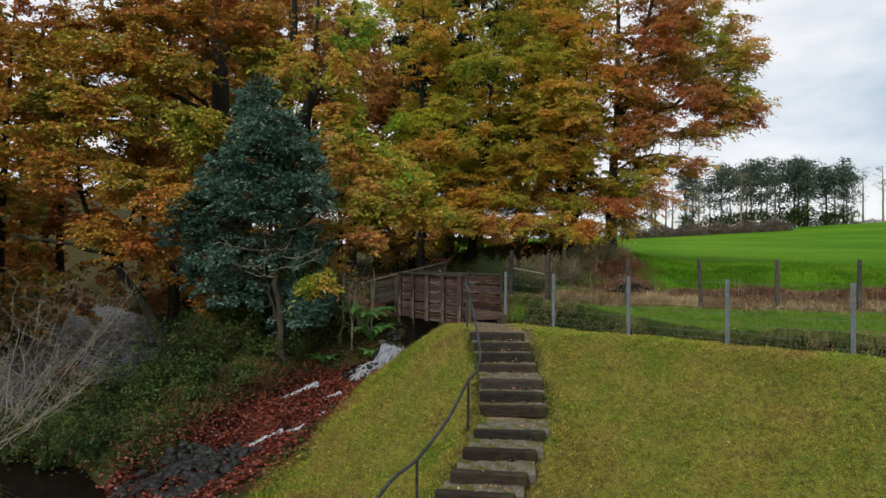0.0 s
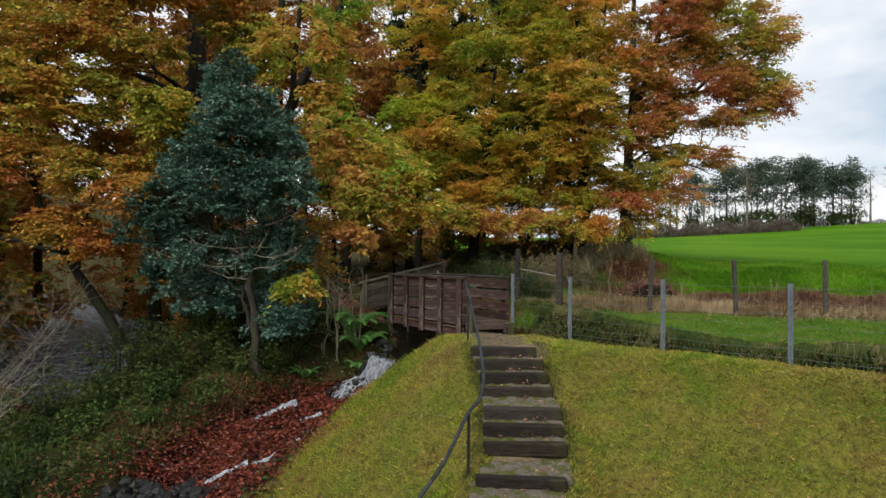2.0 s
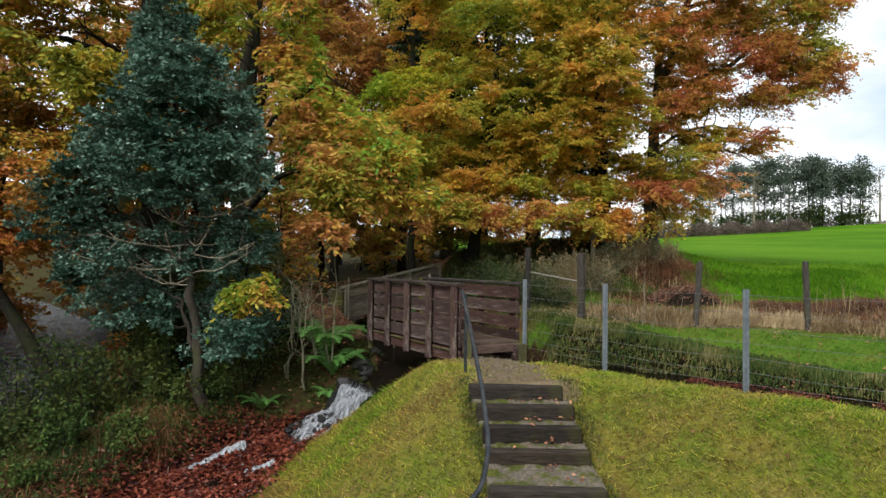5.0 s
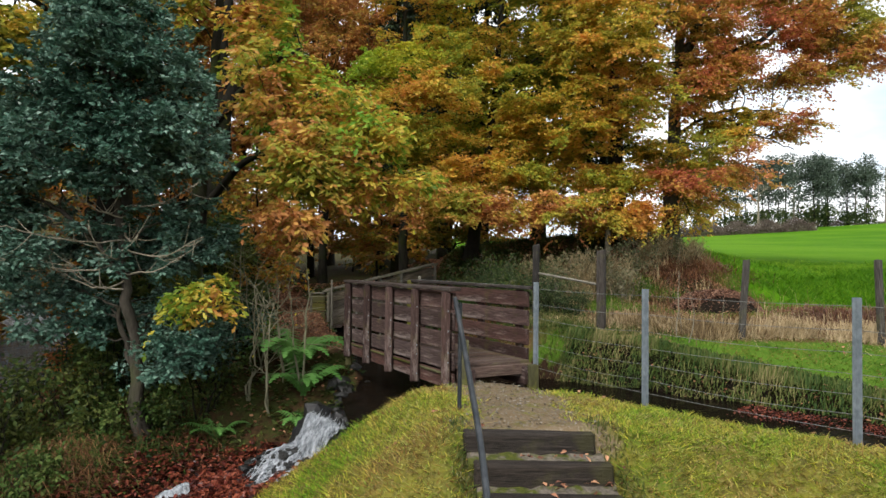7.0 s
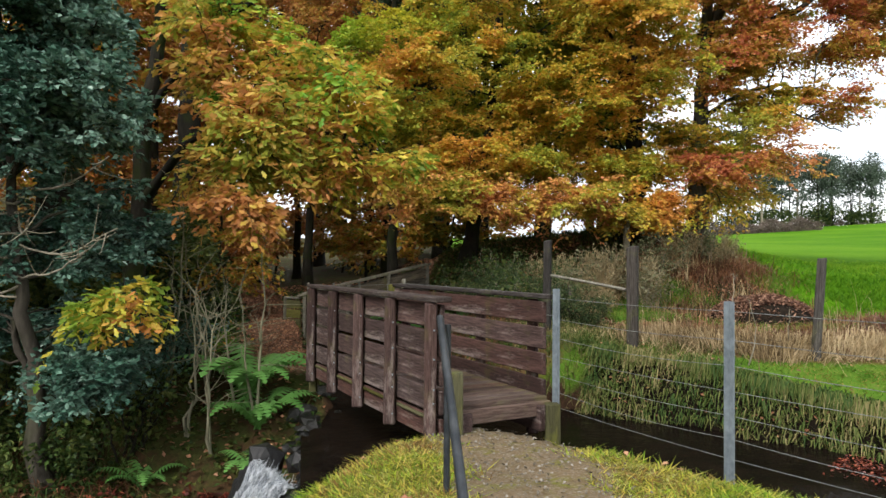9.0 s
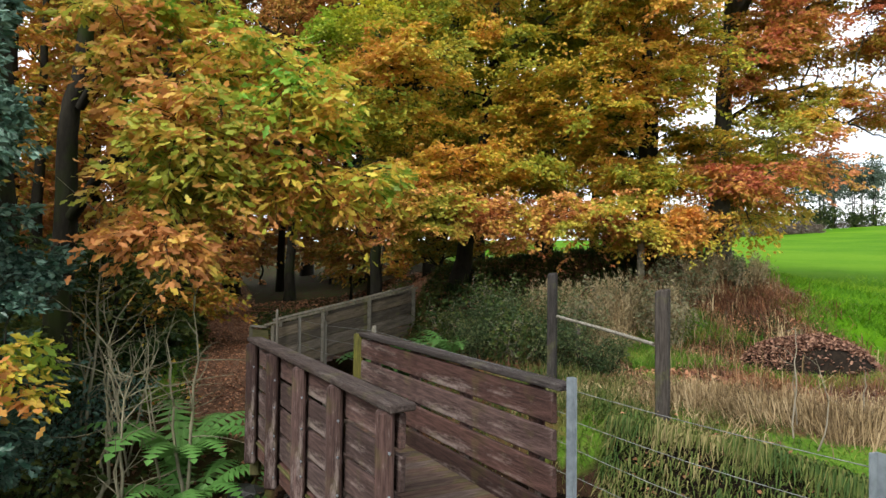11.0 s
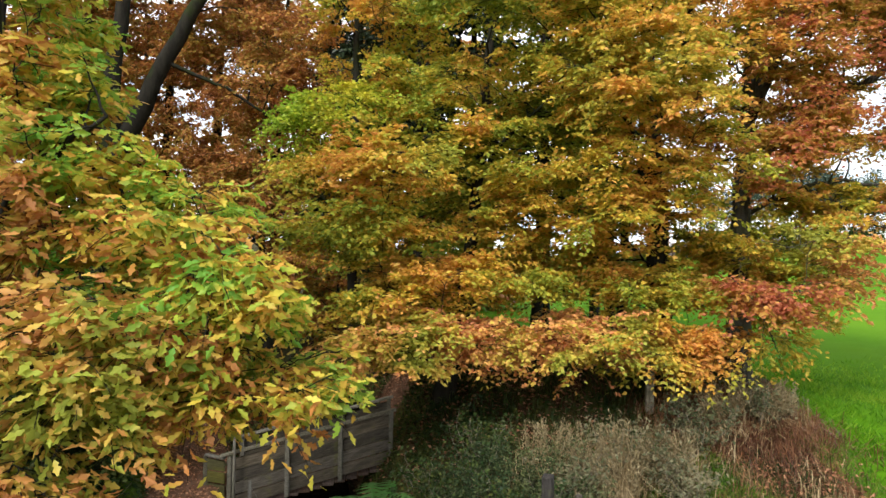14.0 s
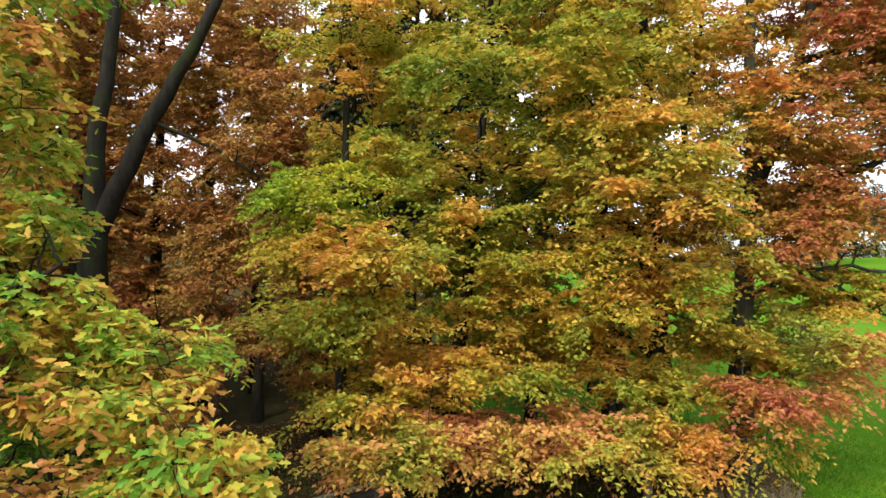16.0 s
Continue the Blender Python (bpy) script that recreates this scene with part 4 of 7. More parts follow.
def tree(name, base, top, r, crowns, leaf_mat, bark, label, seed, leaf=0.11, per=16, spray=0.42, droop=0.35, flat=0.05, bend=0.5, shape=leaf_quads, category="tree", group="", sub_flat=0.16, limb_r=0.3, bare=0, tilt=0.55, plate=1.0, twigs=0.4, sides=6):
    """crowns: (centre, radii, how many boughs, how many sprays on a bough[, leaf material])."""
    rng = np.random.default_rng(seed)
    base, top = np.array(base, float), np.array(top, float)
    obj = thing(name, base, label, category, group)
    k = 16
    t = np.linspace(0, 1, k)[:, None]
    wob = np.stack([np.sin(t[:, 0] * 5 + seed), np.cos(t[:, 0] * 4.1 + seed * 2), np.zeros(k)], axis=1) * bend * 0.25 * t
    trunk = base + (top - base) * t + wob
    trunk[0, 2] -= 0.3
    flare = 1 + 0.45 * np.exp(-t[:, 0] * 20)
    tr = r * flare * (1 - 0.86 * t[:, 0])
    wood = [tubes(trunk[None], tr[None], 10)]
    groups, joints = {}, []
    for crown in crowns:
        c, rad, boughs, n_spray = crown[:4]
        mat = crown[4] if len(crown) > 4 else leaf_mat
        c, rad = np.array(c, float), np.array(rad, float)
        u = unit(rng.normal(0, 1, (boughs, 3)))
        ends = c + u * rad * (rng.uniform(0.02, 1.0, (boughs, 1)) ** 0.4)
        for e in ends:
            hd = np.hypot(*(e[:2] - trunk[:, :2]).T)
            want = np.clip(e[2] - 0.35 * hd.min() - 0.4, base[2] + 0.12 * (top[2] - base[2]), top[2])
            i0 = int(np.argmin(np.abs(trunk[:, 2] - want)))
            s, sr = trunk[i0], tr[i0]
            if joints:
                jp = np.array([j[0] for j in joints])
                dj = np.linalg.norm(jp - e, axis=1) + 0.5 * np.abs(jp[:, 2] - want)
                near = int(np.argmin(dj))
                if dj[near] < 0.75 * np.linalg.norm(e - s) and dj[near] > 0.35:
                    s, sr = joints[near]
            mid = (s + e) / 2 + np.array([0, 0, 0.12 * np.linalg.norm(e - s)]) + rng.normal(0, 0.25, 3)
            limb = curve3(s[None], mid[None], e[None], 9)[0]
            limb[1:-1] += rng.normal(0, 0.07, (7, 3))
            lr = np.linspace(min(sr * 0.7, r * limb_r * rng.uniform(0.7, 1.25)), 0.012, 9)
            joints += [(limb[j], lr[j]) for j in (3, 4, 5, 6)]
            wood.append(tubes(limb[None], lr[None], sides))
            br = plate * rng.uniform(0.7, 1.25)
            away = unit(np.append(e[:2] - trunk[i0][:2], 0.0))
            q = rng.normal(0, 0.55, (n_spray, 3)) * np.array([br, br, br * sub_flat])
            sp = e + q - away * 0.25 * br
            sp[:, 2] -= 0.18 * (q @ away) + 0.10 * np.abs(q @ np.array([-away[1], away[0], 0]))
            n_sp = len(sp)
            att = limb[rng.integers(3, 9, n_sp)]
            nt = n_sp if n_spray <= bare else min(n_sp, max(3, int(n_sp * twigs)))
            tw = curve3(att[:nt], (att[:nt] + sp[:nt]) / 2 + np.array([0, 0, 0.1]), sp[:nt], 4)
            wood.append(tubes(tw, np.tile(np.linspace(0.014, 0.004, 4) * (0.6 + r), (nt, 1)), 3))
            if n_spray > bare:
                groups.setdefault(mat, []).append(sprays(sp, unit(sp - c), spray, per, leaf, flat, droop, rng, shape, tilt))
    v, f = joined(wood)
    part("trunk", mesh_np("trunk", v, f, bark, True), obj)
    for mat, bits in groups.items():
        v, f = joined(bits)
        part("crown", mesh_np("crown", v, f, mat), obj)
    return obj


def gz(x, y):
    return float(height(x, y))


def shoot_leaves(P, D, L, per, leaf, droop, tilt, splay, rng, shape):
    """Leaves set to both sides of straight shoots (starts P, ways D, lengths L), lying roughly level."""
    n = len(P)
    t = (np.arange(per)[None] + rng.uniform(0, 1, (n, per))) / per * 0.97 + 0.06
    pos = P[:, None] + D[:, None] * (L[:, None] * t)[..., None] - UP * (droop * L[:, None] * t ** 2)[..., None]
    pos = pos + rng.normal(0, 0.018, pos.shape)
    side = unit(np.cross(UP, D) + 1e-4)
    hand = np.where((np.arange(per)[None] + rng.integers(0, 2, (n, 1))) % 2, 1.0, -1.0)
    d = unit(D[:, None] * 0.75 + side[:, None] * (hand * splay)[..., None] + rng.normal(0, 0.28, pos.shape) - UP * droop)
    nor = unit(UP + rng.normal(0, tilt, pos.shape))
    return shape(pos.reshape(-1, 3), d.reshape(-1, 3), nor.reshape(-1, 3), leaf, leaf * 0.64, rng)


def bough_tree(name, base, stem, r, lobes, bark, label, seed, limbs=(), leaf=0.098, reach=1.0, shoots=9, subs=4, per=(7, 6), droop=0.26, tilt=0.75,
               splay=0.85, rise=0.20, shape=leaf_quads, category="tree", group="", thick=0.012, arch=0.10, dense=1.8, twiggy=True):
    """A tree grown bough by bough: each bough springs from the nearest wood below it and carries a ragged, level fan of leafy shoots.
    stem: places up the trunk; limbs: (places, radius at the foot, radius at the tip); lobes: (centre, radii, boughs, leaves)."""
    rng = np.random.default_rng(seed)
    base = np.array(base, float)
    obj = thing(name, base, label, category, group)

    def smoothed(pts, n):
        p = np.array(pts, float)
        u = np.linspace(0, len(p) - 1, n)
        q = np.stack([np.interp(u, np.arange(len(p)), p[:, i]) for i in range(3)], axis=1)
        for _ in range(3):
            q[1:-1] = (q[:-2] + 2 * q[1:-1] + q[2:]) / 4
        q[1:-1] += rng.normal(0, 0.03, q[1:-1].shape)
        return q

    trunk = smoothed([base - UP * 0.3, *stem], 22)
    u = np.linspace(0, 1, 22)
    tr = r * (1 + 0.5 * np.exp(-u * 16)) * (1 - 0.85 * u)
    wood = [tubes(trunk[None], tr[None], 10)]
    places, girths = [trunk[3:]], [tr[3:]]
    for pts, r0, r1 in limbs:
        q = smoothed(pts, 14)
        g = np.linspace(r0, r1, 14)
        wood.append(tubes(q[None], g[None], 8))
        places.append(q[2:]), girths.append(g[2:])
    places, girths = np.concatenate(places), np.concatenate(girths)
    groups = {}
    for c, rad, boughs, mat in lobes:
        boughs = round(boughs * dense)
        c, rad = np.array(c, float), np.array(rad, float)
        ends = c + unit(rng.normal(0, 1, (boughs, 3))) * rad * rng.uniform(0.05, 1.0, (boughs, 1)) ** 0.45
        d0 = np.linalg.norm(ends[:, None] - places[None], axis=2).min(1)
        limbs_e = []
        for e in ends[np.argsort(d0)]:
            hd = np.hypot(*(e[:2] - places[:, :2]).T)
            cost = np.linalg.norm(e - places, axis=1) + 1.6 * np.maximum(0, places[:, 2] - e[2] + 0.15 * hd) + 0.3 * (girths < 0.02)
            i0 = int(np.argmin(cost))
            s0, g0 = places[i0], girths[i0]
            ln = np.linalg.norm(e - s0)
            mid = (s0 + e) / 2 + UP * arch * ln + rng.normal(0, 0.08 * ln, 3)
            q = curve3(s0[None], mid[None], e[None], 8)[0]
            q[1:-1] += rng.normal(0, 0.02 * ln, (6, 3))
            g = np.linspace(min(g0 * 0.8, 0.012 + thick * ln), 0.007, 8)
            wood.append(tubes(q[None], g[None], 5 if twiggy else 3))
            places, girths = np.concatenate([places, q[2:6]]), np.concatenate([girths, g[2:6]])
            limbs_e.append(q)
        Q = np.array(limbs_e)
        n = len(Q)
        # side shoots along the outer part of each bough, and one at its tip
        at = np.concatenate([rng.uniform(0.38, 0.97, (n, shoots - 1)), np.ones((n, 1))], axis=1) * 7
        k0 = np.minimum(at.astype(int), 6)
        fr_ = (at - k0)[..., None]
        rows_ = np.arange(n)[:, None]
        P = (Q[rows_, k0] * (1 - fr_) + Q[rows_, k0 + 1] * fr_)
        out = Q[:, -1] - Q[:, 3]
        out = unit(out * np.array([1, 1, 0.35]) + 1e-4)
        sd = unit(np.cross(UP, out))
        ang = rng.uniform(0.45, 1.25, (n, shoots)) * np.where(rng.uniform(0, 1, (n, shoots)) < 0.5, -1, 1)
        ang[:, -1] *= 0.2
        size = reach * rng.uniform(0.6, 1.3, (n, 1))
        D = unit(out[:, None] * np.cos(ang)[..., None] + sd[:, None] * np.sin(ang)[..., None] + UP * rng.normal(0.02, rise, (n, shoots))[..., None])
        L = size * (1.15 - 0.6 * at / 7) * rng.uniform(0.6, 1.2, (n, shoots))
        P, D, L = P.reshape(-1, 3), D.reshape(-1, 3), L.reshape(-1)
        # lesser shoots off those
        m = len(P)
        ts = rng.uniform(0.2, 0.95, (m, subs))
        P2 = (P[:, None] + D[:, None] * (L[:, None] * ts)[..., None] - UP * (droop * L[:, None] * ts ** 2)[..., None])
        s2 = unit(np.cross(UP, D) + 1e-4)
        hand = np.where(np.arange(subs)[None] % 2, 1.0, -1.0) * rng.uniform(0.6, 1.1, (m, subs))
        D2 = unit(D[:, None] + s2[:, None] * hand[..., None] + UP * rng.normal(0, rise, (m, subs))[..., None])
        L2 = (L[:, None] * (0.75 - 0.45 * ts) * rng.uniform(0.6, 1.2, (m, subs)))
        tip = P + D * L[:, None] - UP * (droop * L)[:, None]
        if twiggy:
            wood.append(tubes(curve3(P[::2], P[::2] + D[::2] * L[::2, None] * 0.5, tip[::2], 3), np.tile([0.007, 0.005, 0.003], (len(P[::2]), 1)), 3))
        bits = groups.setdefault(mat, [])
        if per[0]:
            bits.append(shoot_leaves(P, D, L, per[0], leaf, droop, tilt, splay, rng, shape))
        bits.append(shoot_leaves(P2.reshape(-1, 3), D2.reshape(-1, 3), L2.reshape(-1), per[1], leaf, droop, tilt, splay, rng, shape))
    v, f = joined(wood)
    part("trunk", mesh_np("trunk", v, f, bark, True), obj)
    for mat, bits in groups.items():
        v, f = joined(bits)
        part("crown", mesh_np("crown", v, f, mat), obj)
    return obj


# the two beeches on the mound
bough_tree("beech_tree", (5.3, 26.3, gz(5.3, 26.3)), [(5.2, 26.4, 5), (5.15, 26.5, 8), (4.7, 26.8, 17)], 0.27, [
    ((4.4, 24.2, 7.3), (1.3, 1.2, 0.9), 13, M_ORANGE), ((3.7, 24.5, 9.0), (1.1, 1.0, 1.0), 11, M_BEECH_GREEN), ((4.4, 25.4, 5.1), (1.4, 1.2, 0.5), 10, M_BEECH), ((2.7, 25.6, 5.7), (1.2, 1.1, 0.4), 7, M_BEECH),
    ((2.9, 25.3, 2.9), (1.7, 1.2, 0.6), 14, M_RUSSET), ((4.4, 25.2, 2.9), (1.2, 1.0, 0.5), 9, M_ORANGE), ((4.9, 25.0, 6.2), (1.6, 1.2, 0.7), 10, M_BEECH), ((3.6, 25.0, 7.7), (1.3, 1.2, 1.0), 9, M_BEECH_GREEN),
    ((4.7, 25.5, 10.7), (2.0, 1.4, 1.6), 18, M_BEECH), ((3.6, 26.4, 12.8), (2.2, 2.0, 1.6), 14, M_BEECH_GREEN), ((5.4, 26.4, 14.2), (2.4, 2.0, 2.2), 16, M_BEECH),
    ((3.4, 26.3, 4.3), (1.5, 0.8, 0.5), 9, M_BEECH), ((4.9, 25.6, 3.9), (1.1, 0.8, 0.45), 8, M_BEECH), ((4.0, 28.0, 6.0), (1.7, 1.0, 0.8), 8, M_BEECH_GREEN), ((4.8, 28.2, 8.5), (2.0, 1.2, 1.2), 12, M_BEECH), ((3.6, 27.8, 10.6), (1.8, 1.2, 1.2), 10, M_BEECH), ((5.9, 27.6, 6.3), (1.0, 1.0, 0.5), 4, M_BEECH_GREEN), ((6.2, 27.2, 7.2), (0.9, 0.8, 0.9), 8, M_BEECH), ((3.2, 28.6, 4.2), (1.6, 0.8, 0.6), 9, M_BEECH), ((5.7, 28.6, 4.2), (1.2, 0.8, 0.5), 7, M_BEECH_GREEN)],
    M_BARK_DARK, "tall beech tree in orange and gold autumn leaf", 3, dense=1.9, limbs=[([(5.2, 26.4, 5.2), (4.6, 26.0, 6.6), (3.9, 25.2, 8.2)], 0.09, 0.03), ([(5.15, 26.5, 6.6), (5.6, 26.0, 8.2), (5.8, 25.6, 10.5)], 0.10, 0.03)])
bough_tree("beech_tree", (6.85, 26.6, gz(6.85, 26.6)), [(6.9, 26.6, 5), (7.1, 26.6, 7.4), (7.2, 26.7, 11), (7.0, 26.8, 17)], 0.23, [
    ((7.7, 25.7, 6.2), (1.3, 1.2, 0.55), 8, M_BEECH_RED), ((7.9, 25.9, 8.6), (1.4, 1.3, 1.1), 13, M_BEECH_RED), ((8.4, 25.6, 10.1), (1.4, 1.2, 0.9), 12, M_BEECH_RED), ((6.7, 25.0, 3.7), (0.9, 0.8, 0.35), 5, M_BEECH_RED),
    ((7.9, 25.2, 4.7), (1.0, 0.8, 0.5), 3, M_RUSSET), ((5.9, 25.3, 2.7), (1.2, 1.1, 0.5), 10, M_ORANGE), ((10.6, 26.3, 9.9), (2.0, 1.4, 1.9), 24, M_RUSSET), ((9.4, 26.2, 7.1), (2.4, 1.4, 0.8), 15, M_BEECH_RED), ((11.4, 26.2, 7.7), (1.3, 1.2, 1.1), 13, M_RUSSET),
    ((8.4, 26.0, 12.0), (2.2, 1.6, 1.5), 17, M_BEECH_RED), ((10.6, 26.4, 12.0), (2.0, 1.5, 1.4), 14, M_RUSSET), ((9.4, 25.5, 5.3), (1.3, 1.0, 0.4), 6, M_BEECH_RED), ((8.2, 26.2, 5.4), (0.9, 0.9, 0.45), 6, M_BEECH), ((7.6, 26.0, 6.9), (0.9, 0.9, 0.6), 6, M_BEECH_RED), ((7.2, 26.6, 14.5), (2.6, 2.2, 2.0), 16, M_RUSSET), ((6.2, 25.3, 8.8), (1.0, 1.0, 1.3), 8, M_ORANGE),
    ((6.3, 25.6, 4.6), (0.8, 0.8, 0.4), 4, M_BEECH), ((7.6, 26.6, 3.4), (0.9, 0.7, 0.45), 4, M_ORANGE), ((8.5, 26.0, 4.2), (0.9, 0.8, 0.35), 4, M_RUSSET), ((7.4, 27.9, 4.7), (1.3, 0.8, 0.7), 7, M_BEECH_GREEN), ((7.2, 26.0, 4.2), (0.8, 0.8, 0.4), 3, M_BEECH_GREEN), ((8.6, 28.2, 8.6), (2.4, 1.2, 1.5), 14, M_RUSSET), ((9.8, 27.8, 11.0), (2.4, 1.4, 1.6), 14, M_BEECH_RED), ((11.9, 26.3, 10.2), (0.9, 1.0, 1.2), 9, M_RUSSET), ((12.0, 26.2, 7.9), (0.8, 0.9, 0.8), 7, M_RUSSET), ((6.9, 28.0, 10.5), (1.8, 1.2, 1.8), 10, M_BEECH), ((10.3, 26.0, 8.6), (1.4, 1.2, 0.8), 9, M_BEECH_RED)],
    M_BARK, "tall beech tree with copper-red autumn leaves", 8, dense=2.2, limbs=[
        ([(7.1, 26.6, 7.2), (7.6, 26.5, 8.3), (8.0, 26.4, 10.1), (8.6, 26.3, 13.0)], 0.17, 0.06), ([(7.25, 26.6, 7.3), (8.9, 26.1, 7.5), (10.0, 26.1, 8.6), (11.2, 26.2, 9.2)], 0.10, 0.03), ([(7.9, 26.4, 9.7), (9.3, 26.3, 10.2), (10.8, 26.3, 10.6)], 0.08, 0.025),
        ([(6.95, 26.6, 5.2), (8.2, 26.0, 5.9), (9.8, 25.6, 5.6)], 0.06, 0.018), ([(7.9, 26.1, 5.75), (8.9, 25.6, 5.0), (9.7, 25.3, 4.6)], 0.035, 0.012)])
# trees by the side path
bough_tree("beech_tree", (1.05, 26.7, gz(1.05, 26.7)), [(1.5, 26.7, 4), (1.9, 26.7, 7), (2.3, 27.2, 15)], 0.20, [
    ((0.5, 24.6, 3.0), (1.3, 1.1, 0.6), 17, M_RUSSET), ((1.3, 25.3, 4.0), (1.7, 1.2, 0.4), 12, M_BEECH), ((0.3, 24.7, 5.9), (1.2, 1.0, 0.45), 10, M_GOLD), ((-0.4, 24.9, 4.8), (1.1, 1.0, 0.45), 10, M_BEECH_GREEN),
    ((1.7, 24.9, 8.9), (1.1, 1.0, 0.6), 9, M_BEECH_GREEN), ((2.6, 25.8, 7.0), (1.2, 1.1, 0.7), 11, M_BEECH_GREEN), ((1.3, 25.8, 6.6), (0.7, 0.7, 0.5), 5, M_BEECH), ((2.2, 26.6, 10.8), (1.6, 1.6, 1.2), 12, M_BEECH_GREEN), ((1.9, 26.8, 13.2), (2.0, 2.0, 1.6), 13, M_BEECH), ((0.1, 25.0, 3.6), (1.0, 1.0, 0.5), 7, M_BEECH),
    ((2.2, 26.2, 4.9), (1.1, 0.9, 0.5), 7, M_BEECH_GREEN), ((1.2, 27.9, 6.0), (1.6, 1.0, 0.9), 9, M_BEECH_GREEN), ((2.4, 28.2, 8.6), (1.8, 1.2, 1.2), 11, M_BEECH), ((0.7, 28.0, 4.0), (1.3, 0.9, 0.5), 6, M_BEECH), ((0.9, 25.9, 7.6), (0.9, 0.8, 0.6), 6, M_BEECH_GREEN)],
    M_BARK_DARK, "slender beech tree turning from green to gold", 5, dense=1.8, limbs=[([(1.75, 26.7, 6.0), (2.4, 26.0, 6.8), (3.4, 25.6, 7.6)], 0.06, 0.02)])
bough_tree("beech_tree", (-0.95, 28.2, gz(-0.95, 28.2)), [(-0.9, 28.0, 5), (-1.0, 28.4, 15)], 0.17, [
    ((-1.1, 26.4, 7.2), (0.9, 0.9, 0.9), 10, M_LIME), ((-1.3, 26.2, 6.1), (0.7, 0.7, 0.4), 5, M_BEECH_GREEN), ((0.1, 26.5, 8.0), (0.7, 0.7, 0.4), 4, M_BEECH_GREEN), ((-0.9, 27.4, 10.4), (1.6, 1.4, 1.2), 10, M_BEECH), ((-1.0, 28.0, 13.2), (2.0, 2.0, 1.6), 12, M_BEECH),
    ((-0.8, 29.4, 8.6), (1.4, 1.0, 1.2), 8, M_BEECH), ((-0.6, 27.2, 5.0), (1.2, 1.0, 0.6), 8, M_BEECH), ((0.0, 27.8, 10.0), (1.2, 1.2, 1.0), 7, M_BEECH_GREEN)],
    M_BARK_DARK, "slender beech tree with yellow-green leaves", 6)
# the oak whose boughs hang over the path
bough_tree("oak_tree", (-5.1, 21.9, gz(-5.1, 21.9)), [(-4.9, 21.8, 3), (-4.5, 21.6, 6), (-4.2, 21.5, 10.5)], 0.22, [
    ((-0.95, 20.1, 3.9), (0.7, 0.7, 0.5), 11, M_OAK_GREEN), ((-0.75, 20.1, 3.05), (0.95, 0.8, 0.35), 12, M_OAK), ((-1.8, 20.1, 4.4), (0.9, 0.8, 0.4), 11, M_OAK), ((-2.0, 19.4, 3.6), (0.9, 0.7, 0.4), 12, M_OAK_BROWN), ((-2.1, 19.1, 3.0), (0.7, 0.6, 0.4), 10, M_OAK_BROWN),
    ((-2.3, 18.9, 2.35), (0.55, 0.45, 0.3), 7, M_OAK_BROWN), ((-3.2, 20.6, 6.0), (0.8, 0.7, 0.7), 11, M_OAK), ((-2.6, 20.4, 5.1), (0.6, 0.6, 0.4), 7, M_OAK_GREEN), ((-3.1, 20.3, 7.4), (0.75, 0.7, 1.0), 11, M_OAK), ((-3.0, 20.7, 9.2), (1.2, 1.0, 0.9), 12, M_OAK_GREEN), ((-3.0, 19.6, 4.8), (0.6, 0.6, 0.7), 8, M_OAK_BROWN),
    ((-1.6, 20.3, 3.0), (1.2, 0.9, 0.4), 12, M_OAK), ((-3.5, 18.3, 0.95), (0.5, 0.4, 0.3), 5, M_OAK), ((-4.6, 21.0, 7.6), (1.0, 0.9, 1.2), 9, M_OAK), ((-1.9, 20.8, 4.8), (0.8, 0.6, 0.5), 9, M_OAK_GREEN), ((-3.4, 21.2, 6.3), (0.55, 0.6, 0.9), 8, M_OAK_GREEN), ((-3.0, 21.2, 4.0), (1.0, 0.8, 0.7), 8, M_OAK_GREEN)],
    M_BARK_DARK, "oak tree with lobed yellow, green and russet leaves", 11, leaf=0.128, shape=lobed_leaves, reach=0.6, shoots=7, subs=3, per=(4, 3), droop=0.5, tilt=1.15, rise=0.34, splay=0.95, thick=0.010,
    limbs=[([(-4.75, 21.7, 2.6), (-3.6, 20.8, 3.6), (-2.2, 20.2, 3.5), (-1.0, 20.1, 3.4)], 0.09, 0.02), ([(-4.6, 21.6, 4.2), (-3.4, 20.8, 5.2), (-2.4, 20.3, 5.6)], 0.07, 0.02), ([(-4.8, 21.8, 2.0), (-4.1, 20.0, 1.9), (-3.6, 18.6, 1.3)], 0.035, 0.012)])
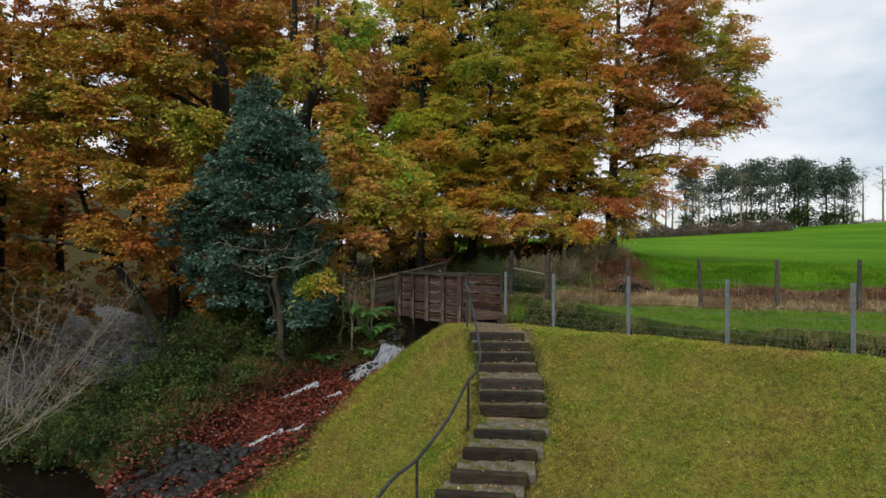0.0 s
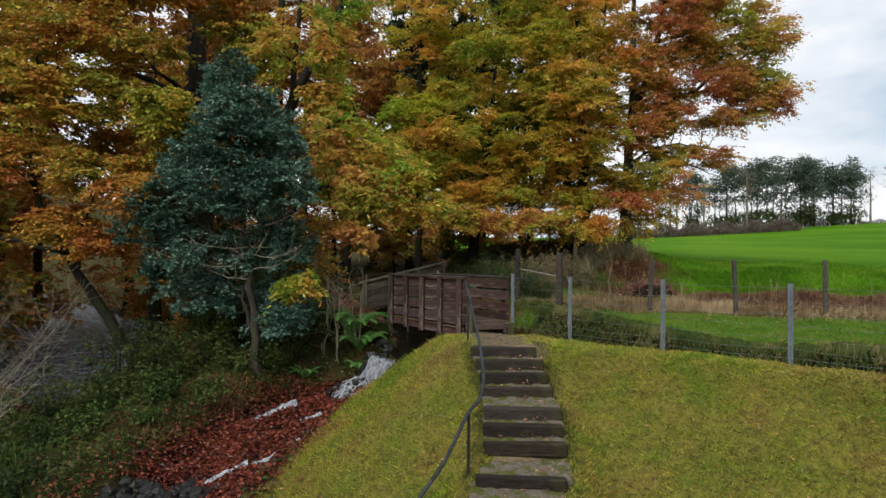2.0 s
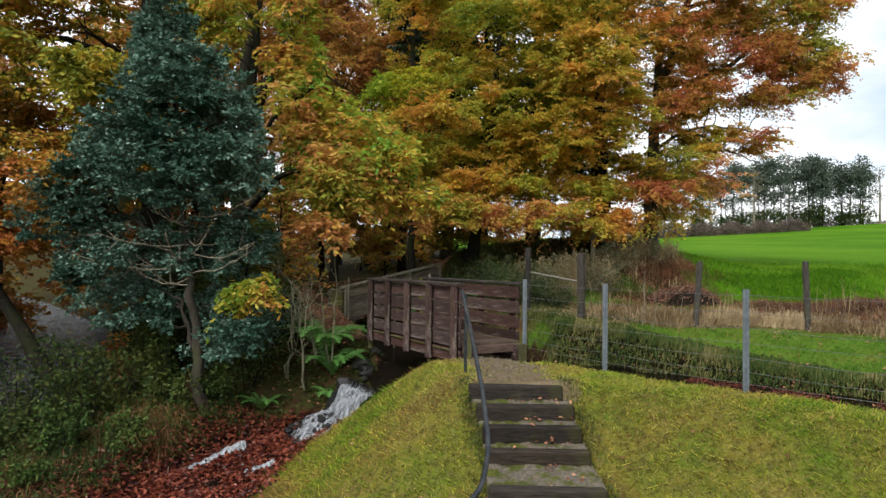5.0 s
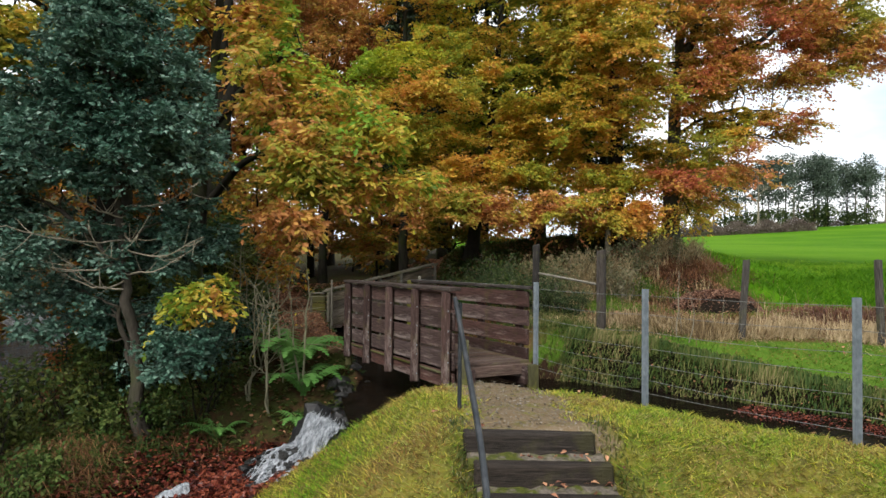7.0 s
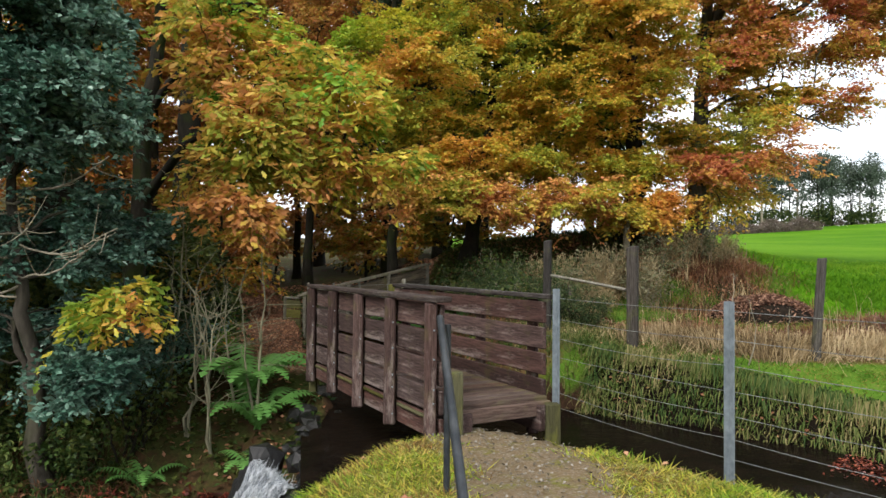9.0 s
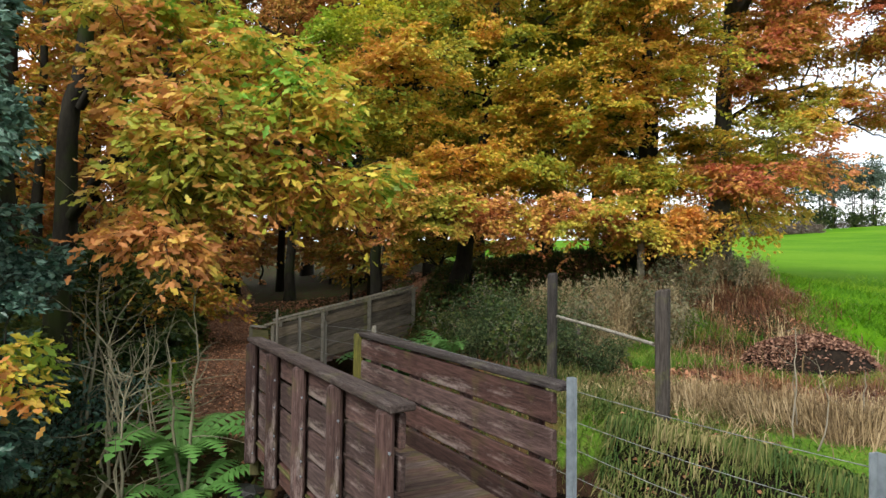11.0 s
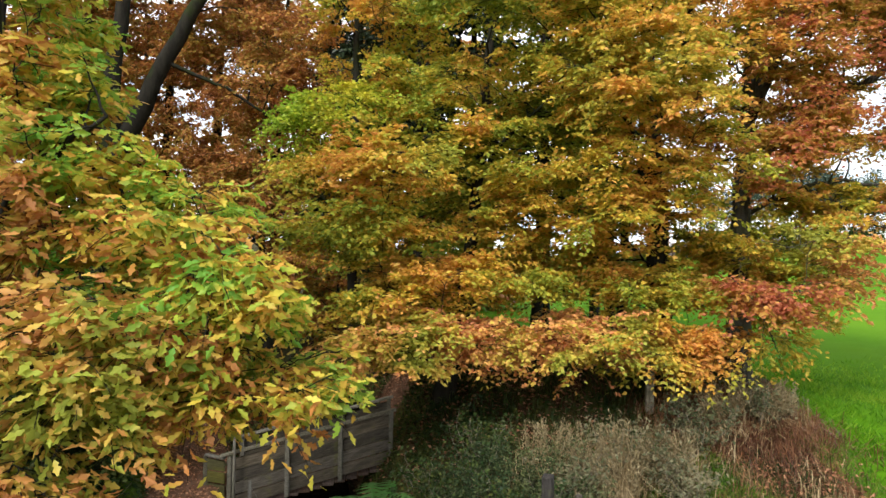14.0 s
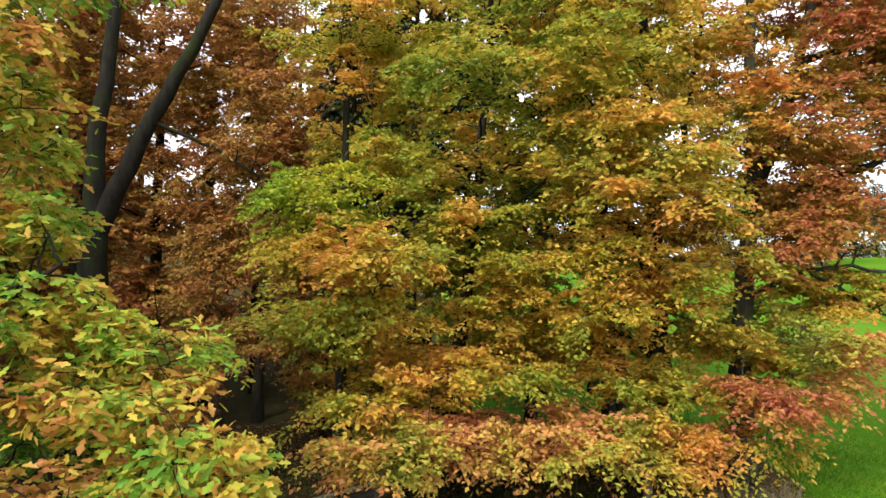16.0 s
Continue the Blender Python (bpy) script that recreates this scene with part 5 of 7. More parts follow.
# the holly
holly = bough_tree("holly_tree", (-4.4, 18.4, gz(-4.4, 18.4)), [(-4.6, 18.3, 0.4), (-4.75, 18.25, 1.5), (-4.95, 18.2, 3.6), (-5.25, 18.2, 6.3)], 0.115, [
    ((-5.3, 18.2, 5.9), (0.55, 0.55, 0.6), 10, M_HOLLY), ((-5.0, 18.1, 5.1), (1.0, 0.8, 0.6), 16, M_HOLLY), ((-4.7, 17.9, 4.4), (1.35, 1.0, 0.7), 26, M_HOLLY), ((-5.2, 17.9, 3.2), (1.5, 1.1, 0.7), 28, M_HOLLY), ((-7.0, 18.3, 2.3), (1.0, 0.9, 0.6), 10, M_HOLLY), ((-3.9, 17.9, 3.4), (0.9, 0.8, 0.6), 16, M_HOLLY),
    ((-5.6, 18.5, 1.6), (1.3, 0.9, 0.6), 12, M_HOLLY), ((-3.7, 18.2, 0.1), (0.7, 0.5, 0.4), 8, M_HOLLY), ((-5.6, 18.6, 0.5), (1.1, 0.7, 0.6), 8, M_HOLLY), ((-6.2, 18.2, 3.9), (0.7, 0.7, 0.6), 9, M_HOLLY), ((-6.6, 18.1, 2.9), (0.9, 0.8, 0.6), 9, M_HOLLY), ((-4.2, 18.7, 2.0), (0.9, 0.7, 0.8), 12, M_HOLLY), ((-6.6, 18.6, 1.2), (0.9, 0.7, 0.6), 8, M_HOLLY), ((-4.0, 18.8, 0.9), (0.7, 0.5, 0.6), 8, M_HOLLY)],
    M_HOLLY_BARK, "dense dark blue-green holly tree by the stream", 14, leaf=0.09, reach=0.55, shoots=9, subs=4, per=(7, 6), droop=0.05, tilt=1.1, rise=0.45, splay=0.7, dense=1.7,
    limbs=[([(-4.25, 18.55, -1.6), (-4.62, 18.5, -0.5), (-4.9, 18.45, 0.7)], 0.065, 0.04), ([(-4.75, 18.25, 1.2), (-5.6, 18.2, 2.2), (-6.6, 18.3, 2.6)], 0.06, 0.02)])
dead_rng = np.random.default_rng(88)
for i in range(11):
    root = np.array([-4.7, 18.2, 1.0 + 0.13 * i])
    a_ = math.radians(180 + 180 * (i * 0.382 % 1.0))
    ln = dead_rng.uniform(1.0, 1.9)
    way = np.array([math.cos(a_) * 1.1, math.sin(a_) * 0.75, dead_rng.uniform(-0.05, 0.25)])
    tip = root + way * ln
    q = curve3(root[None], (root + way * ln * 0.55 - UP * 0.22)[None], (tip + UP * dead_rng.uniform(0, 0.25))[None], 10)[0]
    q[1:] += np.cumsum(dead_rng.normal(0, 0.022, (9, 3)), axis=0)
    bits = [tubes(q[None], np.linspace(0.017, 0.006, 10)[None], 5)]
    for j in range(9):
        s0 = q[dead_rng.integers(3, 10)]
        e0 = s0 + unit(way + dead_rng.normal(0, 0.8, 3) + UP * 0.5) * dead_rng.uniform(0.15, 0.5)
        bits.append(tubes(curve3(s0[None], ((s0 + e0) / 2 - UP * 0.05)[None], e0[None], 5), np.linspace(0.008, 0.003, 5)[None], 4))
    part("dead_branch", mesh_np("dead_branch", *joined(bits), M_TWIG, True), holly, label="bare pale dead branch")
# the tree leaning out over the river, in front of the wood
bough_tree("leaning_tree", (-7.7, 20.0, gz(-7.7, 20.0)), [(-9.1, 20.0, 0.0), (-9.95, 20.1, 1.2), (-10.8, 20.2, 2.2), (-11.6, 20.4, 4.4), (-11.4, 20.6, 8)], 0.17, [
    ((-7.5, 18.6, 3.1), (0.9, 0.8, 0.6), 8, M_TAWNY), ((-10.1, 19.7, 2.3), (1.0, 0.9, 0.5), 7, M_TAWNY), ((-11.2, 20.0, 4.2), (1.6, 1.2, 0.7), 10, M_TAWNY), ((-8.8, 19.4, 1.9), (0.7, 0.7, 0.5), 5, M_TAWNY), ((-9.0, 19.4, 3.8), (1.3, 1.0, 0.6), 9, M_DULL)],
    M_BARK_DARK, "dark tree leaning over the river, in orange leaf", 77, reach=0.95, per=(6, 5), leaf=0.12, dense=2.2,
    limbs=[([(-10.1, 20.1, 1.5), (-11.6, 20.3, 1.9), (-13.6, 20.6, 2.2)], 0.08, 0.03), ([(-9.9, 20.1, 1.2), (-9.6, 19.8, 2.6), (-8.8, 19.4, 4.0)], 0.06, 0.02)])
# the great tree at the edge of the wood, its boughs reaching over the river
bough_tree("oak_tree", (-8.6, 25.6, gz(-8.6, 25.6)), [(-8.7, 25.6, 5), (-8.9, 25.6, 9), (-9.2, 25.8, 12), (-8.8, 26, 18)], 0.52, [
    ((-9.1, 20.3, 7.6), (2.0, 1.3, 0.9), 16, M_DULL), ((-7.4, 19.6, 5.4), (0.9, 0.9, 0.7), 9, M_GOLD_DULL), ((-10.3, 20.0, 6.1), (1.9, 1.3, 0.8), 14, M_GOLD_DULL), ((-12.8, 21.4, 7.0), (1.9, 1.3, 1.1), 14, M_DULL), ((-13.0, 21.4, 5.1), (1.5, 1.2, 0.8), 9, M_DULL),
    ((-8.9, 21.4, 9.6), (2.6, 1.3, 0.9), 16, M_TAWNY), ((-13.0, 22.2, 9.6), (2.2, 1.5, 1.0), 13, M_TAWNY), ((-5.7, 22.6, 8.2), (1.1, 1.0, 0.9), 8, M_GOLD_DULL), ((-6.7, 22.6, 9.6), (1.2, 1.0, 0.8), 8, M_TAWNY), ((-10.5, 22.0, 11.6), (3.2, 2.0, 1.2), 18, M_TAWNY), ((-11.0, 21.0, 8.4), (1.6, 1.2, 0.6), 9, M_GOLD_DULL), ((-10.4, 23.0, 5.2), (1.6, 1.0, 0.9), 11, M_TAWNY), ((-8.4, 23.6, 4.4), (1.2, 0.9, 0.8), 8, M_DULL)],
    M_BARK_DARK, "great dark-trunked oak spreading over the river, yellow and brown", 21, leaf=0.14, reach=1.1, shoots=8, per=(6, 5), tilt=0.8, rise=0.24, dense=2.2,
    limbs=[([(-8.7, 25.5, 5.2), (-9.4, 23.6, 6.2), (-10.4, 21.4, 6.6), (-11.6, 20.6, 6.4)], 0.16, 0.04), ([(-8.8, 25.6, 7.0), (-10.4, 24.2, 7.8), (-12.4, 22.4, 7.4)], 0.15, 0.04), ([(-8.8, 25.5, 6.2), (-8.4, 23.0, 7.0), (-8.2, 20.8, 6.8)], 0.13, 0.04), ([(-8.9, 25.6, 9.2), (-7.9, 26.0, 11.6), (-7.6, 26.4, 16)], 0.22, 0.08)])
# the forked tree behind the path
bough_tree("beech_tree", (-7.3, 30, gz(-7.3, 30)), [(-7.35, 30, 4), (-7.3, 30, 6.6), (-7.4, 30, 8.0), (-7.0, 30, 11.8), (-6.8, 30, 18)], 0.46, [
    ((-3.4, 31.0, 9.4), (1.6, 1.2, 1.8), 18, M_BROWN), ((-4.2, 31.0, 6.2), (1.5, 1.1, 1.2), 12, M_BROWN), ((-7.4, 34.0, 10.6), (2.4, 1.2, 2.2), 14, M_BROWN), ((-4.6, 33.2, 13.0), (2.6, 1.4, 2.0), 15, M_BROWN), ((-8.4, 33.8, 14.2), (2.6, 1.4, 2.4), 12, M_BROWN), ((-3.6, 30.4, 4.3), (1.4, 1.0, 0.8), 7, M_BROWN), ((-5.4, 33.6, 7.6), (1.6, 1.0, 1.8), 14, M_BROWN)],
    M_BARK_DARK, "tall forked beech with copper-brown leaves behind the path", 41, leaf=0.11, reach=1.2, per=(7, 6), droop=0.4, dense=2.2,
    limbs=[([(-7.25, 30, 6.5), (-6.5, 29.9, 8.2), (-5.5, 29.9, 10.2), (-4.4, 29.9, 12.0), (-3.6, 30, 16)], 0.27, 0.09), ([(-6.0, 29.9, 9.3), (-4.4, 30.2, 8.6), (-2.8, 30.2, 7.6)], 0.06, 0.02)])

# the wood behind: place, height, girth, leaves, label, height of the lowest boughs
COPPER, GOLD = "tall tree with copper-brown leaves", "broad tree in orange and yellow leaf"
BEHIND = "slender tree thinly leaved behind the beeches"
WOOD = [((-21.6, 25.5), 18, 0.26, M_DULL, GOLD, 5), ((-8, 39), 18, 0.3, M_BROWN, COPPER, 1), ((-11, 36), 18, 0.3, M_BROWN, COPPER, 1), ((-8.6, 36.5), 18, 0.26, M_BROWN, COPPER, 1), ((-13.6, 38.5), 18, 0.3, M_BROWN, COPPER, 4.5),
        ((-23.5, 28.5), 18, 0.3, M_DULL, "broad tree in russet leaf", 0.5), ((-27, 42), 19, 0.3, M_BROWN, COPPER, 1),
        ((-5.0, 36.5), 15, 0.18, M_BROWN, "slender tree with brown leaves behind the path", 4), ((-22, 48), 19, 0.3, M_BROWN, COPPER, 1),
        ((-14, 47), 19, 0.3, M_BROWN, COPPER, 1), ((-7, 49), 19, 0.3, M_BROWN, COPPER, 1), ((-1.5, 46), 19, 0.3, M_BEECH_GREEN, COPPER, 5), ((-26, 33), 17, 0.3, M_DULL, GOLD, 1), ((-34, 40), 18, 0.3, M_BROWN, COPPER, 1), ((-24.5, 31), 19, 0.3, M_DULL, GOLD, 5), ((-14.6, 35.5), 19, 0.3, M_BROWN, COPPER, 3), ((-12.4, 33.0), 18, 0.24, M_DULL, GOLD, 6), ((-25.5, 35), 20, 0.3, M_BROWN, COPPER, 4), ((-28, 38), 19, 0.3, M_BROWN, COPPER, 1),
        ((0.3, 32), 16, 0.16, M_BEECH_GREEN, BEHIND, 3.0), ((3.6, 31.5), 15, 0.16, M_BEECH_GREEN, BEHIND, 2.6), ((5.9, 32.5), 15, 0.16, M_DULL, BEHIND, 3.2), ((-12.2, 38), 20, 0.3, M_BROWN, COPPER, 6), ((6.6, 34), 17, 0.16, M_BROWN, BEHIND, 8),
        ((-2.8, 40), 14, 0.2, M_DULL, GOLD, 0.4), ((0.6, 43), 14, 0.2, M_BROWN, COPPER, 0.4), ((-4.6, 46), 15, 0.2, M_BROWN, COPPER, 0.4), ((2.6, 48), 14, 0.2, M_DULL, GOLD, 0.4), ((-19.8, 22.5), 15, 0.2, M_TAWNY, GOLD, 0.8), ((-20.5, 30), 17, 0.24, M_DULL, GOLD, 0.8), ((-26, 23), 16, 0.24, M_BROWN, COPPER, 0.5), ((-24, 41), 18, 0.3, M_TAWNY, GOLD, 0.8), ((-30, 49), 19, 0.3, M_BROWN, COPPER, 0.5), ((-17.5, 45), 18, 0.3, M_TAWNY, GOLD, 1), ((-30, 31), 18, 0.3, M_BROWN, COPPER, 0.5), ((-38, 52), 19, 0.3, M_BROWN, COPPER, 0.5), ((-15, 40.5), 17, 0.24, M_DULL, GOLD, 2), ((-21, 56), 19, 0.3, M_BROWN, COPPER, 0.5)]
for i, ((x, y), h, r, mat, label, low) in enumerate(WOOD):
    z = gz(x, y)
    far = y > 40 or x < -19
    n = 4 if low < 5 else 3
    lobes = [((x + 0.8 * math.sin(3.1 * i + j), y - 0.5, z + low + (h - low) * (j + 0.5) / n), (2.6 - 0.3 * j, 2.0, (h - low) / n * 0.6), 15 if x < 0 else 12, mat) for j in range(n)]
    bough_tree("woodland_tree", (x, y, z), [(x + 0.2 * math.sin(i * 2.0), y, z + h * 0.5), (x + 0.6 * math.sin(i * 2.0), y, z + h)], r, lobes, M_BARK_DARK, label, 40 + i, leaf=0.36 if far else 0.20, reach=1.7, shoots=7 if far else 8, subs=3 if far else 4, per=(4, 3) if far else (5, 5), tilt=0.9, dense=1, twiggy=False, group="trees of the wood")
# two unseen trees, added on the left only to shade the stream valley
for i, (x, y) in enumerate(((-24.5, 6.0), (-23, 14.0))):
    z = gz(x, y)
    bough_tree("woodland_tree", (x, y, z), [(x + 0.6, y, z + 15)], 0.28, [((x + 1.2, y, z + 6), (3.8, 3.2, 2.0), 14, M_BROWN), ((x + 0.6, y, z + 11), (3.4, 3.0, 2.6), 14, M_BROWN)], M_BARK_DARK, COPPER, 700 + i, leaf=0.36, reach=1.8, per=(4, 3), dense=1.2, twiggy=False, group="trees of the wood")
for i, (x, y) in enumerate(((1.9, 33.0), (-1.6, 34), (4.4, 35), (-6.5, 41), (0.2, 36.0), (6.4, 36.5))):
    z = gz(x, y)
    bough_tree("fir_tree", (x, y, z), [(x, y, z + 17)], 0.17, [((x, y, z + 5.5 + 2.2 * j), (2.0 - 0.3 * j, 2.0 - 0.3 * j, 1.1), 15, M_FIR) for j in range(5)], M_BARK_DARK, "dark green conifer behind the beeches", 60 + i,
               leaf=0.20, reach=1.1, shoots=8, per=(4, 5), droop=0.7, arch=-0.05, dense=1, twiggy=False, group="conifers behind the beeches")
# thick growth on the slope between the river and the path
for i, (x, y, h, mat) in enumerate(((-6.6, 23.0, 4.4, M_SHRUB), (-5.6, 24.6, 4.0, M_SHRUB), (-7.8, 23.8, 3.4, M_TAWNY), (-7.6, 26.6, 4.0, M_DULL), (-9.6, 28.0, 4.6, M_DULL), (-10.6, 31.5, 5.0, M_TAWNY), (-6.4, 27.6, 3.4, M_SHRUB), (-5.2, 26.6, 5.0, M_DULL), (-6.6, 31.6, 5.5, M_BROWN), (-6.0, 21.6, 3.0, M_SHRUB), (-24.0, 27.0, 5.0, M_BROWN), (-22.4, 23.0, 5.0, M_TAWNY), (-22.0, 19.0, 4.0, M_DULL), (-19.2, 24.4, 4.6, M_TAWNY), (-20.4, 27.8, 5.0, M_DULL), (-21.6, 33.5, 5.4, M_TAWNY), (-18.9, 20.4, 4.4, M_BROWN), (-24.5, 38.5, 5.5, M_TAWNY), (-17.4, 41.5, 5.5, M_BROWN), (-28.5, 45.0, 6.0, M_TAWNY))):
    z = gz(x, y)
    bough_tree("understorey_tree", (x, y, z), [(x + 0.2, y, z + h)], 0.06, [((x, y, z + h * 0.3), (1.2, 1.0, h * 0.2), 6, mat), ((x, y, z + h * 0.68), (1.2, 1.0, h * 0.22), 7, mat)],
               M_BARK_DARK, "small tree in the thick growth above the river", 150 + i, leaf=0.13 if x > -13 else 0.2, reach=1.0 if x > -13 else 1.4, per=(5, 5) if x > -13 else (4, 4), tilt=1.0, rise=0.35, twiggy=False, group="small trees above the river")
# young growth under the wood
for i, (x, y) in enumerate(((-2.4, 34), (-0.9, 37), (-4.5, 42), (-8.5, 45), (-1.2, 31.5), (0.6, 30.2))):
    z, h = gz(x, y), (4.2 if i < 5 else 2.5) + 0.5 * math.sin(i * 1.9)
    bough_tree("young_tree", (x, y, z), [(x + 0.3, y, z + h)], 0.06, [((x, y, z + h * 0.4), (1.2, 1.0, h * 0.2), 6, M_DULL if i % 3 else M_BROWN), ((x, y, z + h * 0.75), (1.0, 1.0, h * 0.2), 5, M_DULL if i % 3 else M_BROWN)],
               M_BARK_DARK, "young tree with brown leaves under the wood", 130 + i, leaf=0.14, reach=0.9, per=(5, 5), group="young trees in the wood")

# ---- the far hill ----
for i in range(30):
    x, y = 56 + i * 1.88 + random.uniform(-0.8, 0.8), 166 + random.uniform(-6, 12)
    z, h = gz(x, y), 12.0 + 6.0 * math.sin(math.pi * min(1, (i + 1) / 25) * 0.75) + random.uniform(-1, 1)
    if i < 5 or i > 26 or i in (9, 16):
        tree("bare_tree", (x, y, z), (x, y, z + h * 0.85), 0.3, [((x, y, z + h * 0.6), (2.6, 2.6, h * 0.32), 22, 18)], M_TWIG, M_TWIG, "bare grey tree on the far hilltop", 90 + i, bare=99, group="hilltop trees", plate=1.8, sub_flat=0.6)
    else:
        tree("pine_tree", (x, y, z), (x, y, z + h), 0.17, [((x, y, z + h * 0.80), (3.0, 2.2, h * 0.2), 15, 8), ((x + 0.8, y, z + h * 0.52), (3.0, 2.2, h * 0.2), 9, 6), ((x - 0.6, y, z + h * 0.16), (2.8, 2.2, h * 0.14), 8, 7, M_SHRUB)], M_PINE, M_BARK_DARK, "dark pine tree on the far hilltop", 90 + i, leaf=0.55, per=9, spray=0.9, twigs=0.06, sides=4, plate=1.7, sub_flat=0.4, flat=0.3, tilt=1.0, group="hilltop trees")


def hedge(name, x0, y0, x1, y1, h, n, seed, label):
    r_ = np.random.default_rng(seed)
    t = r_.uniform(0, 1, n)
    x, y = x0 + (x1 - x0) * t, y0 + (y1 - y0) * t + r_.normal(0, 0.8, n)
    z = height(x, y) + r_.uniform(0, h, n) * (0.8 + 0.25 * np.sin(t * 37))
    v, f = leaf_quads(np.stack([x, y, z], axis=1), unit(r_.normal(0, 1, (n, 3))), unit(r_.normal(0, 1, (n, 3))), 0.55, 0.12, r_)
    return tagged(new(name, mesh_np(name, v, f, M_HEDGE)), label, "hedge")


hedge("hedge", 36, 132, 76, 142, 2.6, 16000, 3, "brown leafless hedge across the green field")
hedge("hedge", 84, 172, 130, 180, 1.5, 5000, 4, "low dark hedge along the skyline")

# ---- grass, straw and fallen leaves ----
def blades(x, y, length, width, lean, rng, root=-0.01, z=None):
    """Single grass blades as slim triangles."""
    n = len(x)
    z = on_ground(x, y) if z is None else z
    base = np.stack([x, y, z + root], axis=1)
    a = rng.uniform(0, 2 * np.pi, n)
    side = np.stack([np.cos(a), np.sin(a), np.zeros(n)], axis=1) * (width * rng.uniform(0.6, 1.3, n))[:, None] / 2
    tip = base + np.stack([rng.normal(0, lean, n), rng.normal(0, lean, n), np.ones(n)], axis=1) * (length * rng.uniform(0.5, 1.4, n))[:, None]
    return np.stack([base - side, base + side, tip], axis=1).reshape(-1, 3), np.arange(3 * n).reshape(n, 3)


def tufts(x, y, per, length, width, rng, spread=0.06, fall=0.9, low=0.15, swirl=0.0):
    """Tussocks of long blades that arch over, in two faces each."""
    n = len(x) * per
    X, Y = np.repeat(x, per) + rng.normal(0, spread, n), np.repeat(y, per) + rng.normal(0, spread, n)
    base = np.stack([X, Y, on_ground(X, Y) - 0.02], axis=1)
    a = rng.uniform(0, 2 * np.pi, n)
    if swirl:
        a = np.repeat(1.9 * np.sin(1.7 * x + 0.8 * y) + 2.6 * np.sin(0.9 * y - 0.6 * x), per) + rng.normal(0, swirl, n)
    d = np.stack([np.cos(a), np.sin(a), np.zeros(n)], axis=1)
    side = np.stack([-np.sin(a), np.cos(a), np.zeros(n)], axis=1) * (width / 2)
    L = (length * rng.uniform(0.5, 1.3, n))[:, None]
    w = (fall * rng.uniform(low, 1.0, n))[:, None]
    m = base + d * L * 0.28 * w + UP * L * np.clip(0.62 - 0.24 * w, 0.12, 1)
    t = base + d * L * np.minimum(0.8 * w, 0.95) + UP * L * np.maximum(0.95 - 0.75 * w, -0.35)
    v = np.stack([base - side, base + side, m + side * 0.8, m - side * 0.8, t + side * 0.2, t - side * 0.2], axis=1).reshape(-1, 3)
    i = np.arange(n)[:, None] * 6
    f = np.stack([np.concatenate([i, i + 1, i + 2, i + 3], 1), np.concatenate([i + 3, i + 2, i + 4, i + 5], 1)], axis=1).reshape(-1, 4)
    return v, f


def strewn(x, y, size, rng, lift=0.01, z=None):
    """Fallen leaves lying on the ground."""
    n = len(x)
    z = on_ground(x, y) if z is None else z
    c = np.stack([x, y, z + lift + rng.uniform(0, 0.03, n)], axis=1)
    d = unit(rng.normal(0, 1, (n, 3)) * np.array([1, 1, 0.25]))
    nor = unit(UP + rng.normal(0, 0.35, (n, 3)))
    return leaf_quads(c, d, nor, size, size * 0.7, rng)


def stuff(name, vf, material, label, category):
    return tagged(new(name, mesh_np(name, *vf, material)), label, category, kind="stuff")


rng = np.random.default_rng(21)


def pick(x0, x1, y0, y1, n, keep):
    x, y = rng.uniform(x0, x1, n), rng.uniform(y0, y1, n)
    k_ = rng.uniform(0, 1, n) < keep(x, y)
    return x[k_], y[k_]


def turf_area(x, y):
    w = regions(x, y)
    d_f = (x - F0[0]) * FN[0] + (y - F0[1]) * FN[1]
    bank = ((d_f < 0.55) | (y > 14.5)) & (y + 0.25 * x < 17.0) & (x > -3.2)
    return bank * (1 - w["w_gravel"]) * (1 - w["w_bed"]) * np.where(height(x, y) > -2.9, 1, 0)


bx, by = pick(-3.2, 9.0, 7.0, 16.8, 270000, turf_area)
stuff("turf", blades(bx, by, 0.046, 0.015, 1.4, rng), M_GRASS, "short mown grass with yellowed patches on the bank", "grass")
bx, by = pick(-3.0, 8.5, 7.5, 16.6, 5200, lambda x, y: turf_area(x, y) * (0.3 + 0.7 * (np.sin(1.7 * x + 0.5 * y) * np.sin(1.9 * y - 0.7 * x) > 0)))
stuff("turf", tufts(bx, by, 9, 0.11, 0.011, rng, 0.05, 1.6, 0.3), M_TUSSOCK, "small straw-coloured tussocks in the mown bank", "grass")


def fresh_area(x, y):
    return turf_area(x, y) * smooth(height(x, y) + 0.10 * np.sin(2.1 * x + 1.3 * y), -0.75, -0.15)


bx, by = pick(-0.8, 8.0, 8.0, 16.6, 210000, fresh_area)
stuff("turf", blades(bx, by, 0.032, 0.011, 1.5, rng), M_FRESH, "fresh yellow-green grass along the crest of the bank", "grass")


def lush_area(x, y):
    w = regions(x, y)
    return w["w_lush"] * (1 - w["w_bed"]) * (1 - 0.9 * w["w_straw"])


bx, by = pick(0.6, 14, 10.5, 20, 170000, lush_area)
stuff("long_grass", blades(bx, by, 0.045, 0.016, 1.4, rng), M_LUSH, "fresh green grass strip beside the ditch", "grass")


bx, by = pick(-9, -2.0, 20, 40, 60000, lambda x, y: regions(x, y)["w_lush"] * (1 - regions(x, y)["w_path"]))
stuff("mossy_verge", blades(bx, by, 0.08, 0.014, 0.6, rng), M_LUSH, "mossy green grass verge beside the path", "grass")


